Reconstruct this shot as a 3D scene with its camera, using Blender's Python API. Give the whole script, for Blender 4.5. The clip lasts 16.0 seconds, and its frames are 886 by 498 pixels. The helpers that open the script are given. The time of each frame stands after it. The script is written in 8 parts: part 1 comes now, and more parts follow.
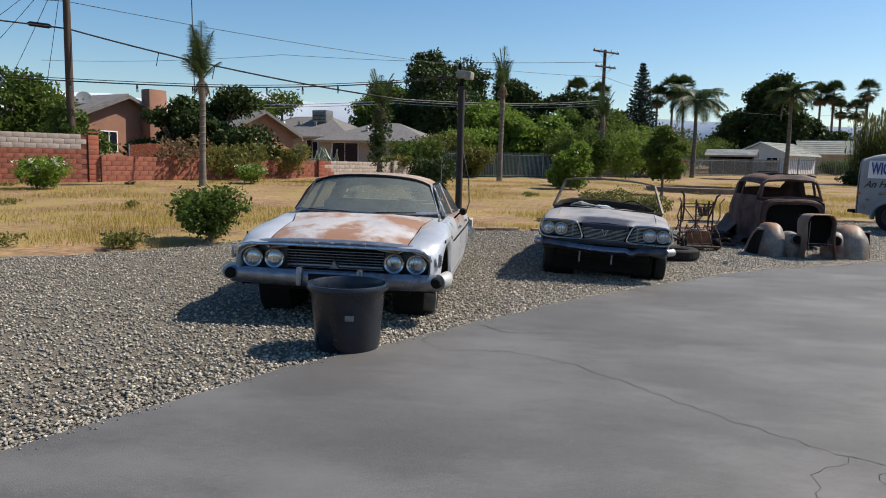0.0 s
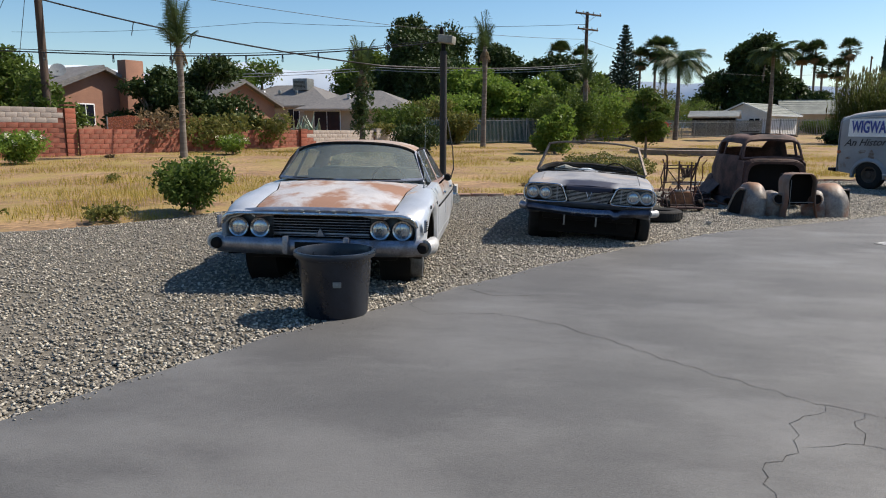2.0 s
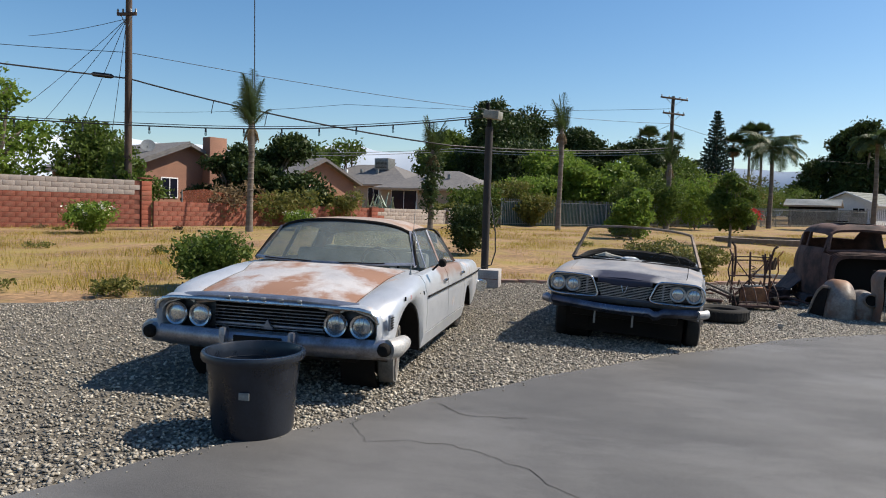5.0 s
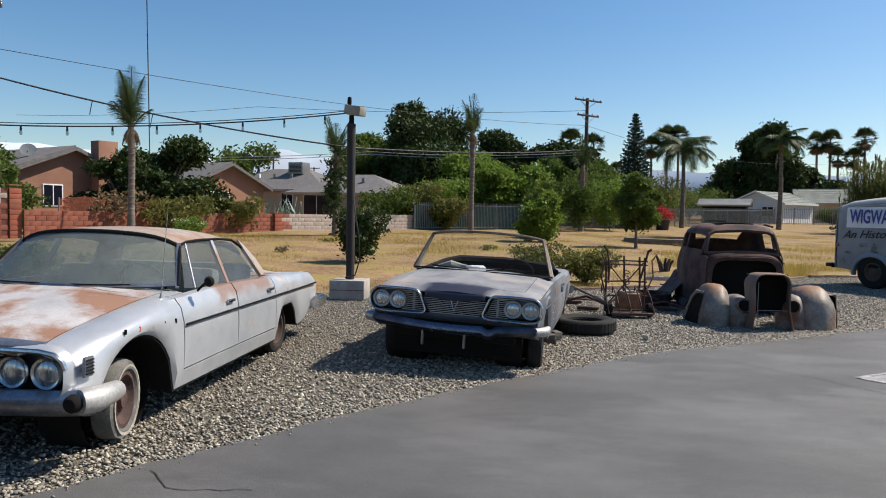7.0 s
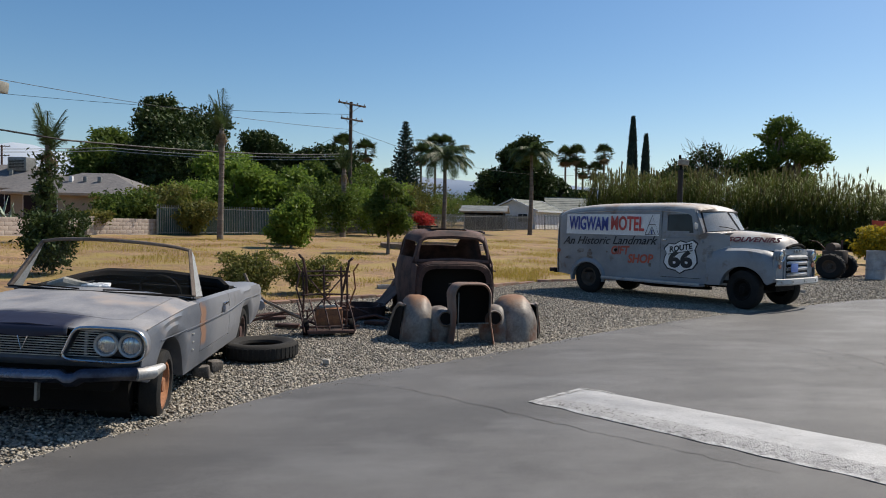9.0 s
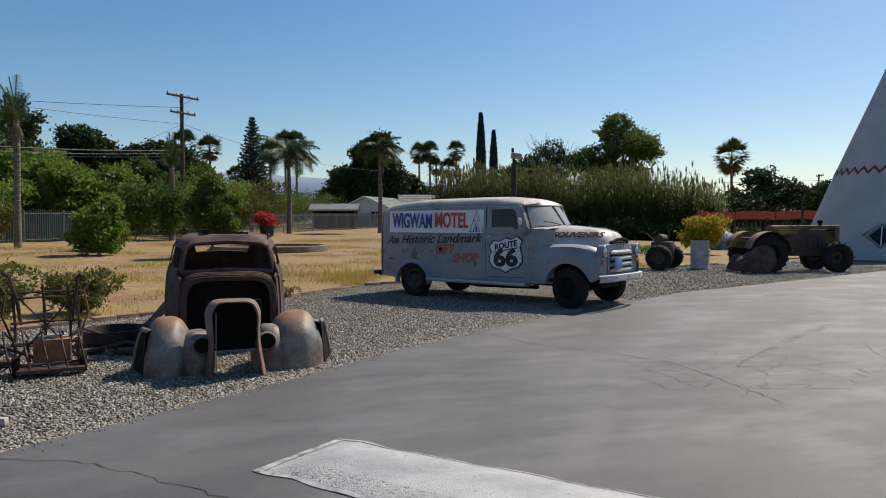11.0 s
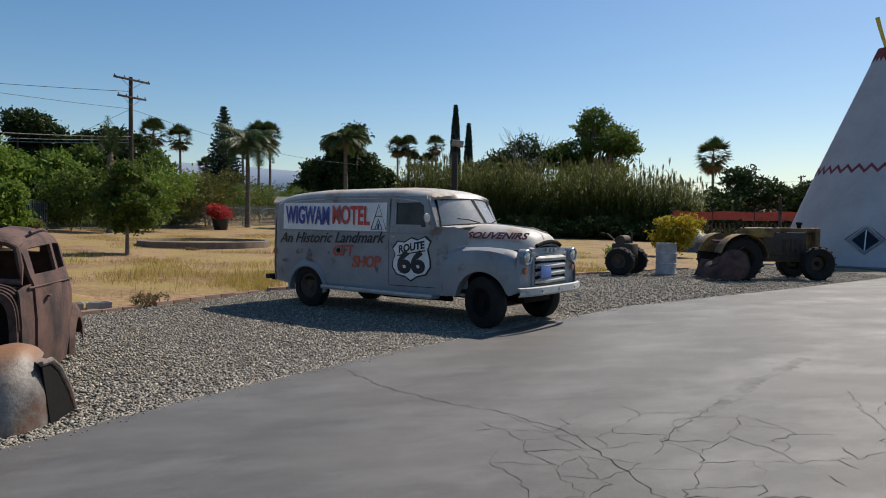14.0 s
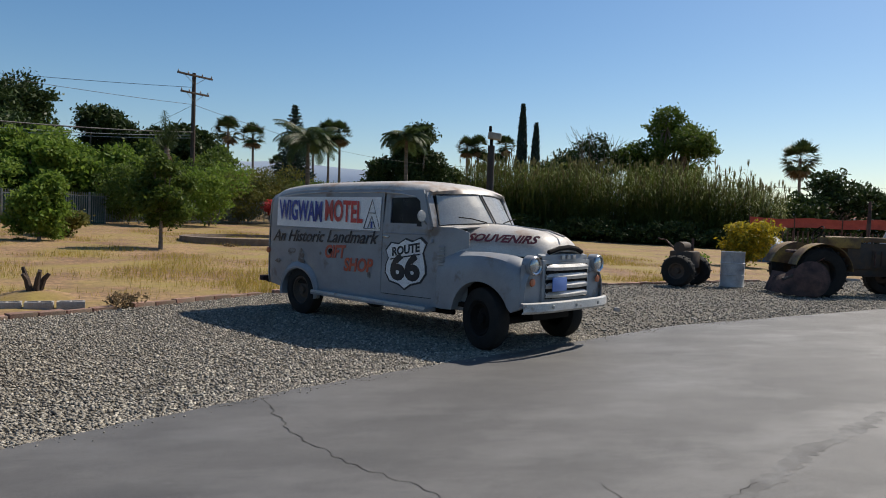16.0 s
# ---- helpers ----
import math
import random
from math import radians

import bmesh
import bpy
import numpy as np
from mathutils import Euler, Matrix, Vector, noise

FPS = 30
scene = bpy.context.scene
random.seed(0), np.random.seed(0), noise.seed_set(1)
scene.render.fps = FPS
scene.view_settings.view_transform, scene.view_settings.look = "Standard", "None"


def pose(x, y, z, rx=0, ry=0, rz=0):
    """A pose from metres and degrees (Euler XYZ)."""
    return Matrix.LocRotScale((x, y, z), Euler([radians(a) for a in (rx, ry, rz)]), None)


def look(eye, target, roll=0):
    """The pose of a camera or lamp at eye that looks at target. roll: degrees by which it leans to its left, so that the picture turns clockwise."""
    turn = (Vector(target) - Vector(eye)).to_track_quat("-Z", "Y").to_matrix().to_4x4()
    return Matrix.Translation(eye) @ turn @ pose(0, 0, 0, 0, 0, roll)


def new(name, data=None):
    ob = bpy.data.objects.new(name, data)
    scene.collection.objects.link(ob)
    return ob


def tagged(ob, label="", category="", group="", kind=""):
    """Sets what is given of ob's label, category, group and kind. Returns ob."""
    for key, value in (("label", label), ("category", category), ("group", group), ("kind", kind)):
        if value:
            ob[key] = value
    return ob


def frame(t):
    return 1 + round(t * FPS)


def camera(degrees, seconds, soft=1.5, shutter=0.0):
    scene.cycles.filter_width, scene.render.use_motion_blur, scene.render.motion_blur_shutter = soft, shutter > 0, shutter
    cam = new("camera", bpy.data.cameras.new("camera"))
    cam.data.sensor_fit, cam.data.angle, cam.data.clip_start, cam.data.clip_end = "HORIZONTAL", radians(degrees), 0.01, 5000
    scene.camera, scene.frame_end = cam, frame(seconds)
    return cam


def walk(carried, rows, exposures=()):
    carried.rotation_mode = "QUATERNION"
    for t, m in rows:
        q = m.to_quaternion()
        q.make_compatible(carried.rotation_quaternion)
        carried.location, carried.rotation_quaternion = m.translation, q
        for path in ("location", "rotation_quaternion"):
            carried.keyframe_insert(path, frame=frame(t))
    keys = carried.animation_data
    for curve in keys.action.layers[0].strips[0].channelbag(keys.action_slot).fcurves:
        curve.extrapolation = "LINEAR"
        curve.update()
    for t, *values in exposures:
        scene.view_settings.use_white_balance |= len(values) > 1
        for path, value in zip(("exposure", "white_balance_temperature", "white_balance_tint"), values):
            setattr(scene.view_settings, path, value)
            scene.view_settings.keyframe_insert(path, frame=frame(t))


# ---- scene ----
# camera and its walk
cam = camera(64.3, 16.0, 1.0)
PATH = [
    (0, (-0.433, -2.064, 1.5), (-0.592, -0.085, 1.258), 1.4),
    (0.5, (-0.436, -2.054, 1.496), (-0.584, -0.088, 1.155), 0.1),
    (1, (-0.438, -2.075, 1.492), (-0.557, -0.113, 1.119), 0.4),
    (1.5, (-0.427, -2.096, 1.483), (-0.547, -0.136, 1.104), 0.0),
    (2, (-0.433, -2.103, 1.482), (-0.549, -0.134, 1.15), 0.3),
    (2.5, (-0.429, -2.062, 1.48), (-0.552, -0.077, 1.271), 0.1),
    (3, (-0.427, -1.967, 1.47), (-0.556, 0.021, 1.294), 0.2),
    (3.5, (-0.277, -1.74, 1.457), (-0.423, 0.249, 1.301), 0.3),
    (3.7, (-0.194, -1.601, 1.46), (-0.387, 0.385, 1.321), 0.2),
    (5.8, (0.734, -0.251, 1.481), (0.349, 1.709, 1.374), 2.2),
    (6, (0.828, -0.111, 1.498), (0.486, 1.857, 1.391), 2.2),
    (6.5, (1.139, 0.215, 1.503), (0.854, 2.192, 1.394), 1.0),
    (7, (1.441, 0.559, 1.506), (1.263, 2.549, 1.411), 0.9),
    (7.5, (1.743, 0.919, 1.512), (1.767, 2.916, 1.402), 1.3),
    (8, (2.112, 1.195, 1.523), (2.173, 3.191, 1.415), 0.6),
    (8.5, (2.421, 1.557, 1.51), (2.724, 3.532, 1.423), 1.7),
    (9, (2.752, 1.899, 1.521), (3.189, 3.85, 1.452), 1.2),
    (9.5, (3.073, 2.224, 1.533), (3.572, 4.159, 1.464), 1.2),
    (10, (3.433, 2.637, 1.518), (4.101, 4.521, 1.449), 1.7),
    (10.2, (3.573, 2.738, 1.541), (4.276, 4.608, 1.467), 1.1),
    (12.3, (5.168, 3.895, 1.59), (6.071, 5.679, 1.542), 0.7),
    (12.5, (5.345, 4.03, 1.603), (6.241, 5.818, 1.553), 1.0),
    (13, (5.78, 4.293, 1.596), (6.669, 6.084, 1.54), 0.6),
    (13.5, (6.163, 4.654, 1.59), (7.022, 6.459, 1.53), 0.9),
    (14, (6.571, 4.922, 1.579), (7.418, 6.732, 1.496), 0.8),
    (14.5, (6.978, 5.199, 1.597), (7.746, 7.043, 1.5), 0.3),
    (15, (7.363, 5.505, 1.629), (8.088, 7.364, 1.501), 0.4),
    (15.5, (7.808, 5.777, 1.589), (8.504, 7.65, 1.487), 1.1),
    (16, (8.193, 6.084, 1.566), (8.849, 7.971, 1.482), 2.0),
]
walk(cam, [(t, look(eye, target, roll)) for t, eye, target, roll in PATH], ((0, 0.36, 6850, 10), (1.5, 0.48, 6850, 10), (2.5, 0.42, 6850, 10), (6, 0.42, 6850, 10), (7.5, 0.29, 6850, 10), (9, 0.13, 6850, 10), (12.5, 0.05, 6850, 10), (16, 0.05, 6850, 10)))

# world, sun and sky
SUN_DIR = Vector((0.82, 0.34, 1.02)).normalized()
world = bpy.data.worlds.new("sky")
scene.world = world
world.use_nodes = True
wn = world.node_tree.nodes
sky = wn.new("ShaderNodeTexSky")
sky.sky_type = 'NISHITA'
sky.sun_disc = False
sky.sun_elevation = math.asin(SUN_DIR.z)
sky.sun_rotation = math.atan2(SUN_DIR.x, SUN_DIR.y)
sky.air_density, sky.dust_density, sky.ozone_density = 1.0, 0.6, 3.0
wn["Background"].inputs["Strength"].default_value = 0.105
tone = wn.new("ShaderNodeHueSaturation")
tone.inputs["Saturation"].default_value = 1.25
world.node_tree.links.new(sky.outputs["Color"], tone.inputs["Color"])
world.node_tree.links.new(tone.outputs["Color"], wn["Background"].inputs["Color"])
sun = new("sun", bpy.data.lights.new("sun", 'SUN'))
sun.data.energy, sun.data.angle, sun.data.color = 5.0, radians(0.53), (1.0, 0.94, 0.85)
sun.matrix_world = look(SUN_DIR * 60, (0, 0, 0))

# ---- helpers for meshes and materials ----
def mat(name, c1, c2=None, scale=3.0, rough=0.6, metal=0.0, bump=0.15, bscale=60.0, fine=0.18, spot=None, spot_scale=2.0,
        spot_at=0.6, spot_soft=0.06, spot_rough=0.9, rand=0.0, island=None, lo=0.38, hi=0.62, stretch=None, spec=None, coords="Object", turn=0.0):
    m = bpy.data.materials.new(name)
    m.use_nodes = True
    nt = m.node_tree
    N, L = nt.nodes, nt.links
    b = N["Principled BSDF"]
    tc = N.new("ShaderNodeTexCoord")
    src = tc.outputs[coords]
    if stretch:
        mp = N.new("ShaderNodeMapping")
        mp.inputs["Scale"].default_value = stretch
        mp.inputs["Rotation"].default_value = (0, 0, radians(turn))
        L.new(src, mp.inputs["Vector"])
        src = mp.outputs["Vector"]

    def noise_fac(sc, a, z, det=6.0):
        n = N.new("ShaderNodeTexNoise")
        n.inputs["Scale"].default_value, n.inputs["Detail"].default_value = sc, det
        n.inputs["Roughness"].default_value = 0.62
        L.new(src, n.inputs["Vector"])
        r = N.new("ShaderNodeMapRange")
        r.inputs["From Min"].default_value, r.inputs["From Max"].default_value = a, z
        L.new(n.outputs["Fac"], r.inputs["Value"])
        return r.outputs["Result"], n.outputs["Fac"]

    def mix(fac, a, z, kind="MIX"):
        x = N.new("ShaderNodeMix")
        x.data_type, x.blend_type = "RGBA", kind
        for sock, v in ((x.inputs[0], fac), (x.inputs[6], a), (x.inputs[7], z)):
            if isinstance(v, bpy.types.NodeSocket):
                L.new(v, sock)
            elif isinstance(v, (int, float)):
                sock.default_value = v
            else:
                sock.default_value = (*v, 1.0)
        return x.outputs[2]

    c2 = c2 or tuple(v * 0.75 for v in c1)
    f, _ = noise_fac(scale, lo, hi)
    col = mix(f, c1, c2)
    f2, raw = noise_fac(bscale, 0.3, 0.7, 3.0)
    dark = N.new("ShaderNodeMapRange")
    dark.inputs["To Min"].default_value, dark.inputs["To Max"].default_value = 1.0 - fine, 1.0 + fine
    L.new(f2, dark.inputs["Value"])
    grey = N.new("ShaderNodeCombineColor")
    for k in range(3):
        L.new(dark.outputs["Result"], grey.inputs[k])
    col = mix(1.0, col, grey.outputs["Color"], "MULTIPLY")
    rsock = None
    if spot:
        sf, _ = noise_fac(spot_scale, spot_at - spot_soft, spot_at + spot_soft, 8.0)
        col = mix(sf, col, spot)
        rm = N.new("ShaderNodeMapRange")
        rm.inputs["To Min"].default_value, rm.inputs["To Max"].default_value = rough, spot_rough
        L.new(sf, rm.inputs["Value"])
        rsock = rm.outputs["Result"]
    if rand or island:
        if island:
            g = N.new("ShaderNodeNewGeometry")
            rnd = g.outputs["Random Per Island"]
        else:
            g = N.new("ShaderNodeObjectInfo")
            rnd = g.outputs["Random"]
        if island and isinstance(island, tuple):
            rp = N.new("ShaderNodeValToRGB")
            rp.color_ramp.interpolation = 'LINEAR'
            els = rp.color_ramp.elements
            els[0].position, els[0].color = 0.0, (*island[0], 1)
            els[1].position, els[1].color = 1.0, (*island[-1], 1)
            for k, c in enumerate(island[1:-1]):
                e = els.new((k + 1) / (len(island) - 1))
                e.color = (*c, 1)
            L.new(rnd, rp.inputs["Fac"])
            col = mix(0.8, col, rp.outputs["Color"])
        else:
            v = N.new("ShaderNodeMapRange")
            v.inputs["To Min"].default_value, v.inputs["To Max"].default_value = 1 - rand, 1 + rand
            L.new(rnd, v.inputs["Value"])
            h = N.new("ShaderNodeHueSaturation")
            L.new(v.outputs["Result"], h.inputs["Value"])
            L.new(col, h.inputs["Color"])
            col = h.outputs["Color"]
    L.new(col, b.inputs["Base Color"])
    b.inputs["Metallic"].default_value = metal
    if rsock is None:
        rm = N.new("ShaderNodeMapRange")
        rm.inputs["To Min"].default_value, rm.inputs["To Max"].default_value = max(0.03, rough - 0.1), min(1, rough + 0.1)
        L.new(f, rm.inputs["Value"])
        rsock = rm.outputs["Result"]
    L.new(rsock, b.inputs["Roughness"])
    if spec is not None:
        b.inputs["Specular IOR Level"].default_value = spec
    if bump:
        bp = N.new("ShaderNodeBump")
        bp.inputs["Strength"].default_value, bp.inputs["Distance"].default_value = bump, 0.02
        L.new(raw, bp.inputs["Height"])
        L.new(bp.outputs["Normal"], b.inputs["Normal"])
    return m


def leafmat(name, cols, rough=0.55, trans=0.35):
    """Leaves: colour by island, some light through the blade."""
    m = mat(name, cols[0], cols[-1], scale=0.7, rough=rough, bump=0, island=tuple(cols), fine=0.1)
    nt = m.node_tree
    N, L = nt.nodes, nt.links
    b = N["Principled BSDF"]
    t = N.new("ShaderNodeBsdfTranslucent")
    b.inputs["Specular IOR Level"].default_value = 0.18
    L.new(b.inputs["Base Color"].links[0].from_socket, t.inputs["Color"])
    x = N.new("ShaderNodeMixShader")
    x.inputs[0].default_value = trans
    L.new(b.outputs[0], x.inputs[1])
    L.new(t.outputs[0], x.inputs[2])
    L.new(x.outputs[0], N["Material Output"].inputs["Surface"])
    return m


def glassmat(name, tint, dusty, alpha, rough=0.12):
    """Old window glass: mostly clear, filmed with dust."""
    m = mat(name, dusty, tuple(v * 0.8 for v in dusty), scale=4, rough=rough, bump=0.0)
    nt = m.node_tree
    N, L = nt.nodes, nt.links
    b = N["Principled BSDF"]
    t = N.new("ShaderNodeBsdfTransparent")
    t.inputs["Color"].default_value = (*tint, 1)
    x = N.new("ShaderNodeMixShader")
    x.inputs[0].default_value = alpha
    L.new(t.outputs[0], x.inputs[1])
    L.new(b.outputs[0], x.inputs[2])
    L.new(x.outputs[0], N["Material Output"].inputs["Surface"])
    return m


def patch(m, colour, lo, hi, soft=0.05, amp=0.12, scale=4.0):
    """A worn patch of another colour inside a ragged box; None leaves an axis free."""
    nt = m.node_tree
    N, L = nt.nodes, nt.links
    b = N["Principled BSDF"]
    tc, nz = N.new("ShaderNodeTexCoord"), N.new("ShaderNodeTexNoise")
    nz.inputs["Scale"].default_value, nz.inputs["Detail"].default_value = scale, 7.0
    L.new(tc.outputs["Object"], nz.inputs["Vector"])
    wob = N.new("ShaderNodeVectorMath")
    wob.operation = 'MULTIPLY_ADD'
    wob.inputs[1].default_value = (2 * amp,) * 3
    L.new(nz.outputs["Color"], wob.inputs[0])
    L.new(tc.outputs["Object"], wob.inputs[2])
    sep = N.new("ShaderNodeSeparateXYZ")
    L.new(wob.outputs[0], sep.inputs[0])
    fac = None
    for k in range(3):
        for lim, sg in ((lo[k], 1), (hi[k], -1)):
            if lim is None:
                continue
            r = N.new("ShaderNodeMapRange")
            r.inputs["From Min"].default_value, r.inputs["From Max"].default_value = lim + amp - sg * soft, lim + amp + sg * soft
            L.new(sep.outputs[k], r.inputs["Value"])
            if fac is None:
                fac = r.outputs["Result"]
            else:
                q = N.new("ShaderNodeMath")
                q.operation = 'MULTIPLY'
                L.new(fac, q.inputs[0])
                L.new(r.outputs["Result"], q.inputs[1])
                fac = q.outputs[0]
    x = N.new("ShaderNodeMix")
    x.data_type = "RGBA"
    L.new(fac, x.inputs[0])
    L.new(b.inputs["Base Color"].links[0].from_socket, x.inputs[6])
    x.inputs[7].default_value = (*colour, 1.0)
    L.new(x.outputs[2], b.inputs["Base Color"])
    return m


M = {}
M["asphalt"] = mat("asphalt", (0.070, 0.068, 0.067), (0.104, 0.101, 0.098), scale=0.8, rough=0.68, bump=0.25, bscale=140, fine=0.26, spot=(0.142, 0.138, 0.132), spot_scale=0.75, spot_at=0.60, spot_soft=0.12, spot_rough=0.55, stretch=(0.75, 1.4, 1), turn=20)
M["tar"] = mat("tar", (0.085, 0.083, 0.081), (0.072, 0.070, 0.069), scale=3, rough=0.66, bump=0.2, bscale=140)
M["crack"] = mat("crack", (0.030, 0.028, 0.026), rough=0.95)
M["hump"] = mat("hump", (0.43, 0.425, 0.415), (0.30, 0.295, 0.29), scale=3, rough=0.5, spot=(0.20, 0.195, 0.19), spot_scale=9, spot_at=0.66, spot_soft=0.06, bscale=90, bump=0.3)
M["hump_pitted"] = mat("hump_pitted", (0.40, 0.395, 0.385), (0.29, 0.285, 0.28), scale=3, rough=0.7, spot=(0.14, 0.136, 0.13), spot_scale=26, spot_at=0.60, spot_soft=0.05, bscale=60, bump=0.6)
M["hump_edge"] = mat("hump_edge", (0.50, 0.495, 0.485), (0.32, 0.315, 0.305), scale=6, rough=0.6, spot=(0.16, 0.155, 0.15), spot_scale=9, spot_at=0.58, bump=0.2)
M["gravelbed"] = mat("gravelbed", (0.085, 0.075, 0.06), (0.16, 0.14, 0.11), scale=26, rough=0.95, bump=0.8, bscale=45, fine=0.45)
M["stone"] = mat("stone", (0.3, 0.28, 0.25), scale=20, rough=0.85, bump=0.2, island=((0.035, 0.033, 0.030), (0.22, 0.195, 0.155), (0.36, 0.31, 0.235), (0.10, 0.09, 0.075), (0.62, 0.56, 0.45), (0.15, 0.13, 0.10), (0.30, 0.28, 0.25)))
M["field"] = mat("field", (0.28, 0.175, 0.085), (0.19, 0.108, 0.056), scale=0.45, rough=0.95, bump=1.0, bscale=7, fine=0.5, spot=(0.25, 0.185, 0.045), spot_scale=0.5, spot_at=0.54, spot_soft=0.10, lo=0.40, hi=0.60)
M["drygrass"] = leafmat("drygrass", ((0.38, 0.28, 0.065), (0.45, 0.335, 0.085), (0.29, 0.25, 0.05), (0.36, 0.22, 0.075), (0.25, 0.24, 0.05)), rough=0.8, trans=0.45)
M["kerb"] = mat("kerb", (0.27, 0.145, 0.105), (0.22, 0.165, 0.125), scale=4, rough=0.9, bump=0.5, rand=0.25)
M["silver"] = patch(mat("silver", (0.53, 0.545, 0.57), (0.43, 0.45, 0.48), scale=2.5, rough=0.32, metal=0.35, bump=0.03, bscale=120, fine=0.08, spot=(0.40, 0.30, 0.25), spot_scale=1.8, spot_at=0.66, spot_soft=0.04), (0.37, 0.235, 0.175), (2.0, None, 0.79), (3.3, None, 1.2), 0.05, 0.16, 3.0)
M["silver_rust"] = mat("silver_rust", (0.47, 0.45, 0.445), (0.36, 0.355, 0.37), scale=2, rough=0.5, bump=0.06, bscale=90, spot=(0.25, 0.135, 0.09), spot_scale=1.6, spot_at=0.475, spot_soft=0.06)
M["roof_rust"] = mat("roof_rust", (0.36, 0.32, 0.285), (0.29, 0.235, 0.20), scale=2, rough=0.6, bump=0.06, spot=(0.27, 0.155, 0.10), spot_scale=1.6, spot_at=0.52, spot_soft=0.10)
M["tempest"] = patch(patch(mat("tempest", (0.085, 0.096, 0.118), (0.125, 0.135, 0.155), scale=2.2, rough=0.5, metal=0.1, bump=0.04, bscale=110, fine=0.12, spot=(0.26, 0.23, 0.215), spot_scale=2.4, spot_at=0.62, spot_soft=0.08), (0.195, 0.20, 0.215), (1.9, None, None), (5.5, None, None), 0.2, 0.3, 2.0), (0.235, 0.135, 0.09), (1.50, None, 0.44), (1.68, None, 0.79), 0.025, 0.05, 7.0)
M["tempest_hood"] = patch(mat("tempest_hood", (0.275, 0.27, 0.272), (0.165, 0.168, 0.185), scale=2.4, rough=0.6, bump=0.05, bscale=100, spot=(0.34, 0.285, 0.25), spot_scale=2.0, spot_at=0.60, spot_soft=0.1), (0.010, 0.013, 0.035), (-1.0, -0.33, None), (0.37, 0.33, None), 0.06, 0.09, 4.0)

M["rust"] = mat("rust", (0.070, 0.035, 0.029), (0.122, 0.063, 0.049), scale=3.5, rough=0.8, bump=0.25, bscale=70, fine=0.25, spot=(0.028, 0.018, 0.017), spot_scale=2.6, spot_at=0.55, spot_soft=0.1)
M["rust_light"] = mat("rust_light", (0.22, 0.165, 0.135), (0.13, 0.09, 0.07), scale=3, rough=0.75, bump=0.2, bscale=60, spot=(0.24, 0.11, 0.065), spot_scale=2.4, spot_at=0.55, spot_soft=0.12)
M["wing_pale"] = patch(mat("wing_pale", (0.225, 0.20, 0.175), (0.115, 0.09, 0.076), scale=5, rough=0.55, bump=0.2, bscale=30, spot=(0.16, 0.07, 0.04), spot_scale=2.6, spot_at=0.62, spot_soft=0.08), (0.25, 0.125, 0.06), (None, None, 0.50), (None, None, 0.8), 0.06, 0.14, 4.0)
M["frame_rust"] = mat("frame_rust", (0.20, 0.16, 0.13), (0.12, 0.085, 0.065), scale=9, rough=0.6, metal=0.3, bump=0.1)
M["rust_orange"] = mat("rust_orange", (0.36, 0.15, 0.06), (0.20, 0.09, 0.05), scale=8, rough=0.85, bump=0.2)
M["van"] = mat("van", (0.27, 0.285, 0.305), (0.205, 0.215, 0.235), scale=1.6, rough=0.5, bump=0.05, bscale=90, fine=0.08, spot=(0.18, 0.15, 0.135), spot_scale=2.3, spot_at=0.64, spot_soft=0.05)
M["van_top"] = mat("van_top", (0.50, 0.47, 0.435), (0.40, 0.36, 0.32), scale=2.2, rough=0.5, bump=0.05, spot=(0.33, 0.235, 0.18), spot_scale=2.2, spot_at=0.60, spot_soft=0.08)
M["van_dirt"] = mat("van_dirt", (0.13, 0.10, 0.085), (0.24, 0.23, 0.225), scale=14, rough=0.8, bump=0.1, lo=0.45, hi=0.55)
M["whitepaint"] = mat("whitepaint", (0.74, 0.75, 0.76), (0.66, 0.67, 0.69), scale=3, rough=0.5, bump=0.03, spot=(0.45, 0.42, 0.38), spot_scale=3, spot_at=0.74)
M["bluepaint"] = mat("bluepaint", (0.035, 0.06, 0.30), rough=0.5, bump=0)
M["redpaint"] = mat("redpaint", (0.52, 0.05, 0.05), (0.42, 0.07, 0.06), rough=0.5, bump=0)
M["orangepaint"] = mat("orangepaint", (0.50, 0.085, 0.045), (0.38, 0.08, 0.055), rough=0.5, bump=0)
M["blackpaint"] = mat("blackpaint", (0.018, 0.02, 0.028), rough=0.5, bump=0)
M["plateblue"] = mat("plateblue", (0.10, 0.19, 0.52), (0.13, 0.22, 0.5), rough=0.5, bump=0)
M["chrome"] = mat("chrome", (0.55, 0.56, 0.58), (0.42, 0.42, 0.43), scale=6, rough=0.24, metal=1.0, bump=0.03, spot=(0.20, 0.14, 0.11), spot_scale=3, spot_at=0.70, spot_rough=0.7)
M["chrome_dull"] = mat("chrome_dull", (0.30, 0.32, 0.37), (0.19, 0.20, 0.24), scale=4, rough=0.4, metal=0.8, bump=0.05, spot=(0.12, 0.10, 0.09), spot_scale=3, spot_at=0.62, spot_rough=0.8)
M["alu"] = mat("alu", (0.50, 0.49, 0.47), (0.38, 0.37, 0.36), scale=9, rough=0.5, metal=0.5, bump=0.05)
# near-black; also on the boxes and boards that stand in for shade
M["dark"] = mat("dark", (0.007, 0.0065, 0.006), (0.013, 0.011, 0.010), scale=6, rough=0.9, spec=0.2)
M["interior"] = mat("interior", (0.07, 0.065, 0.06), (0.10, 0.085, 0.07), scale=5, rough=0.9)
M["seat"] = mat("seat", (0.33, 0.33, 0.30), (0.24, 0.23, 0.2), scale=5, rough=0.8)
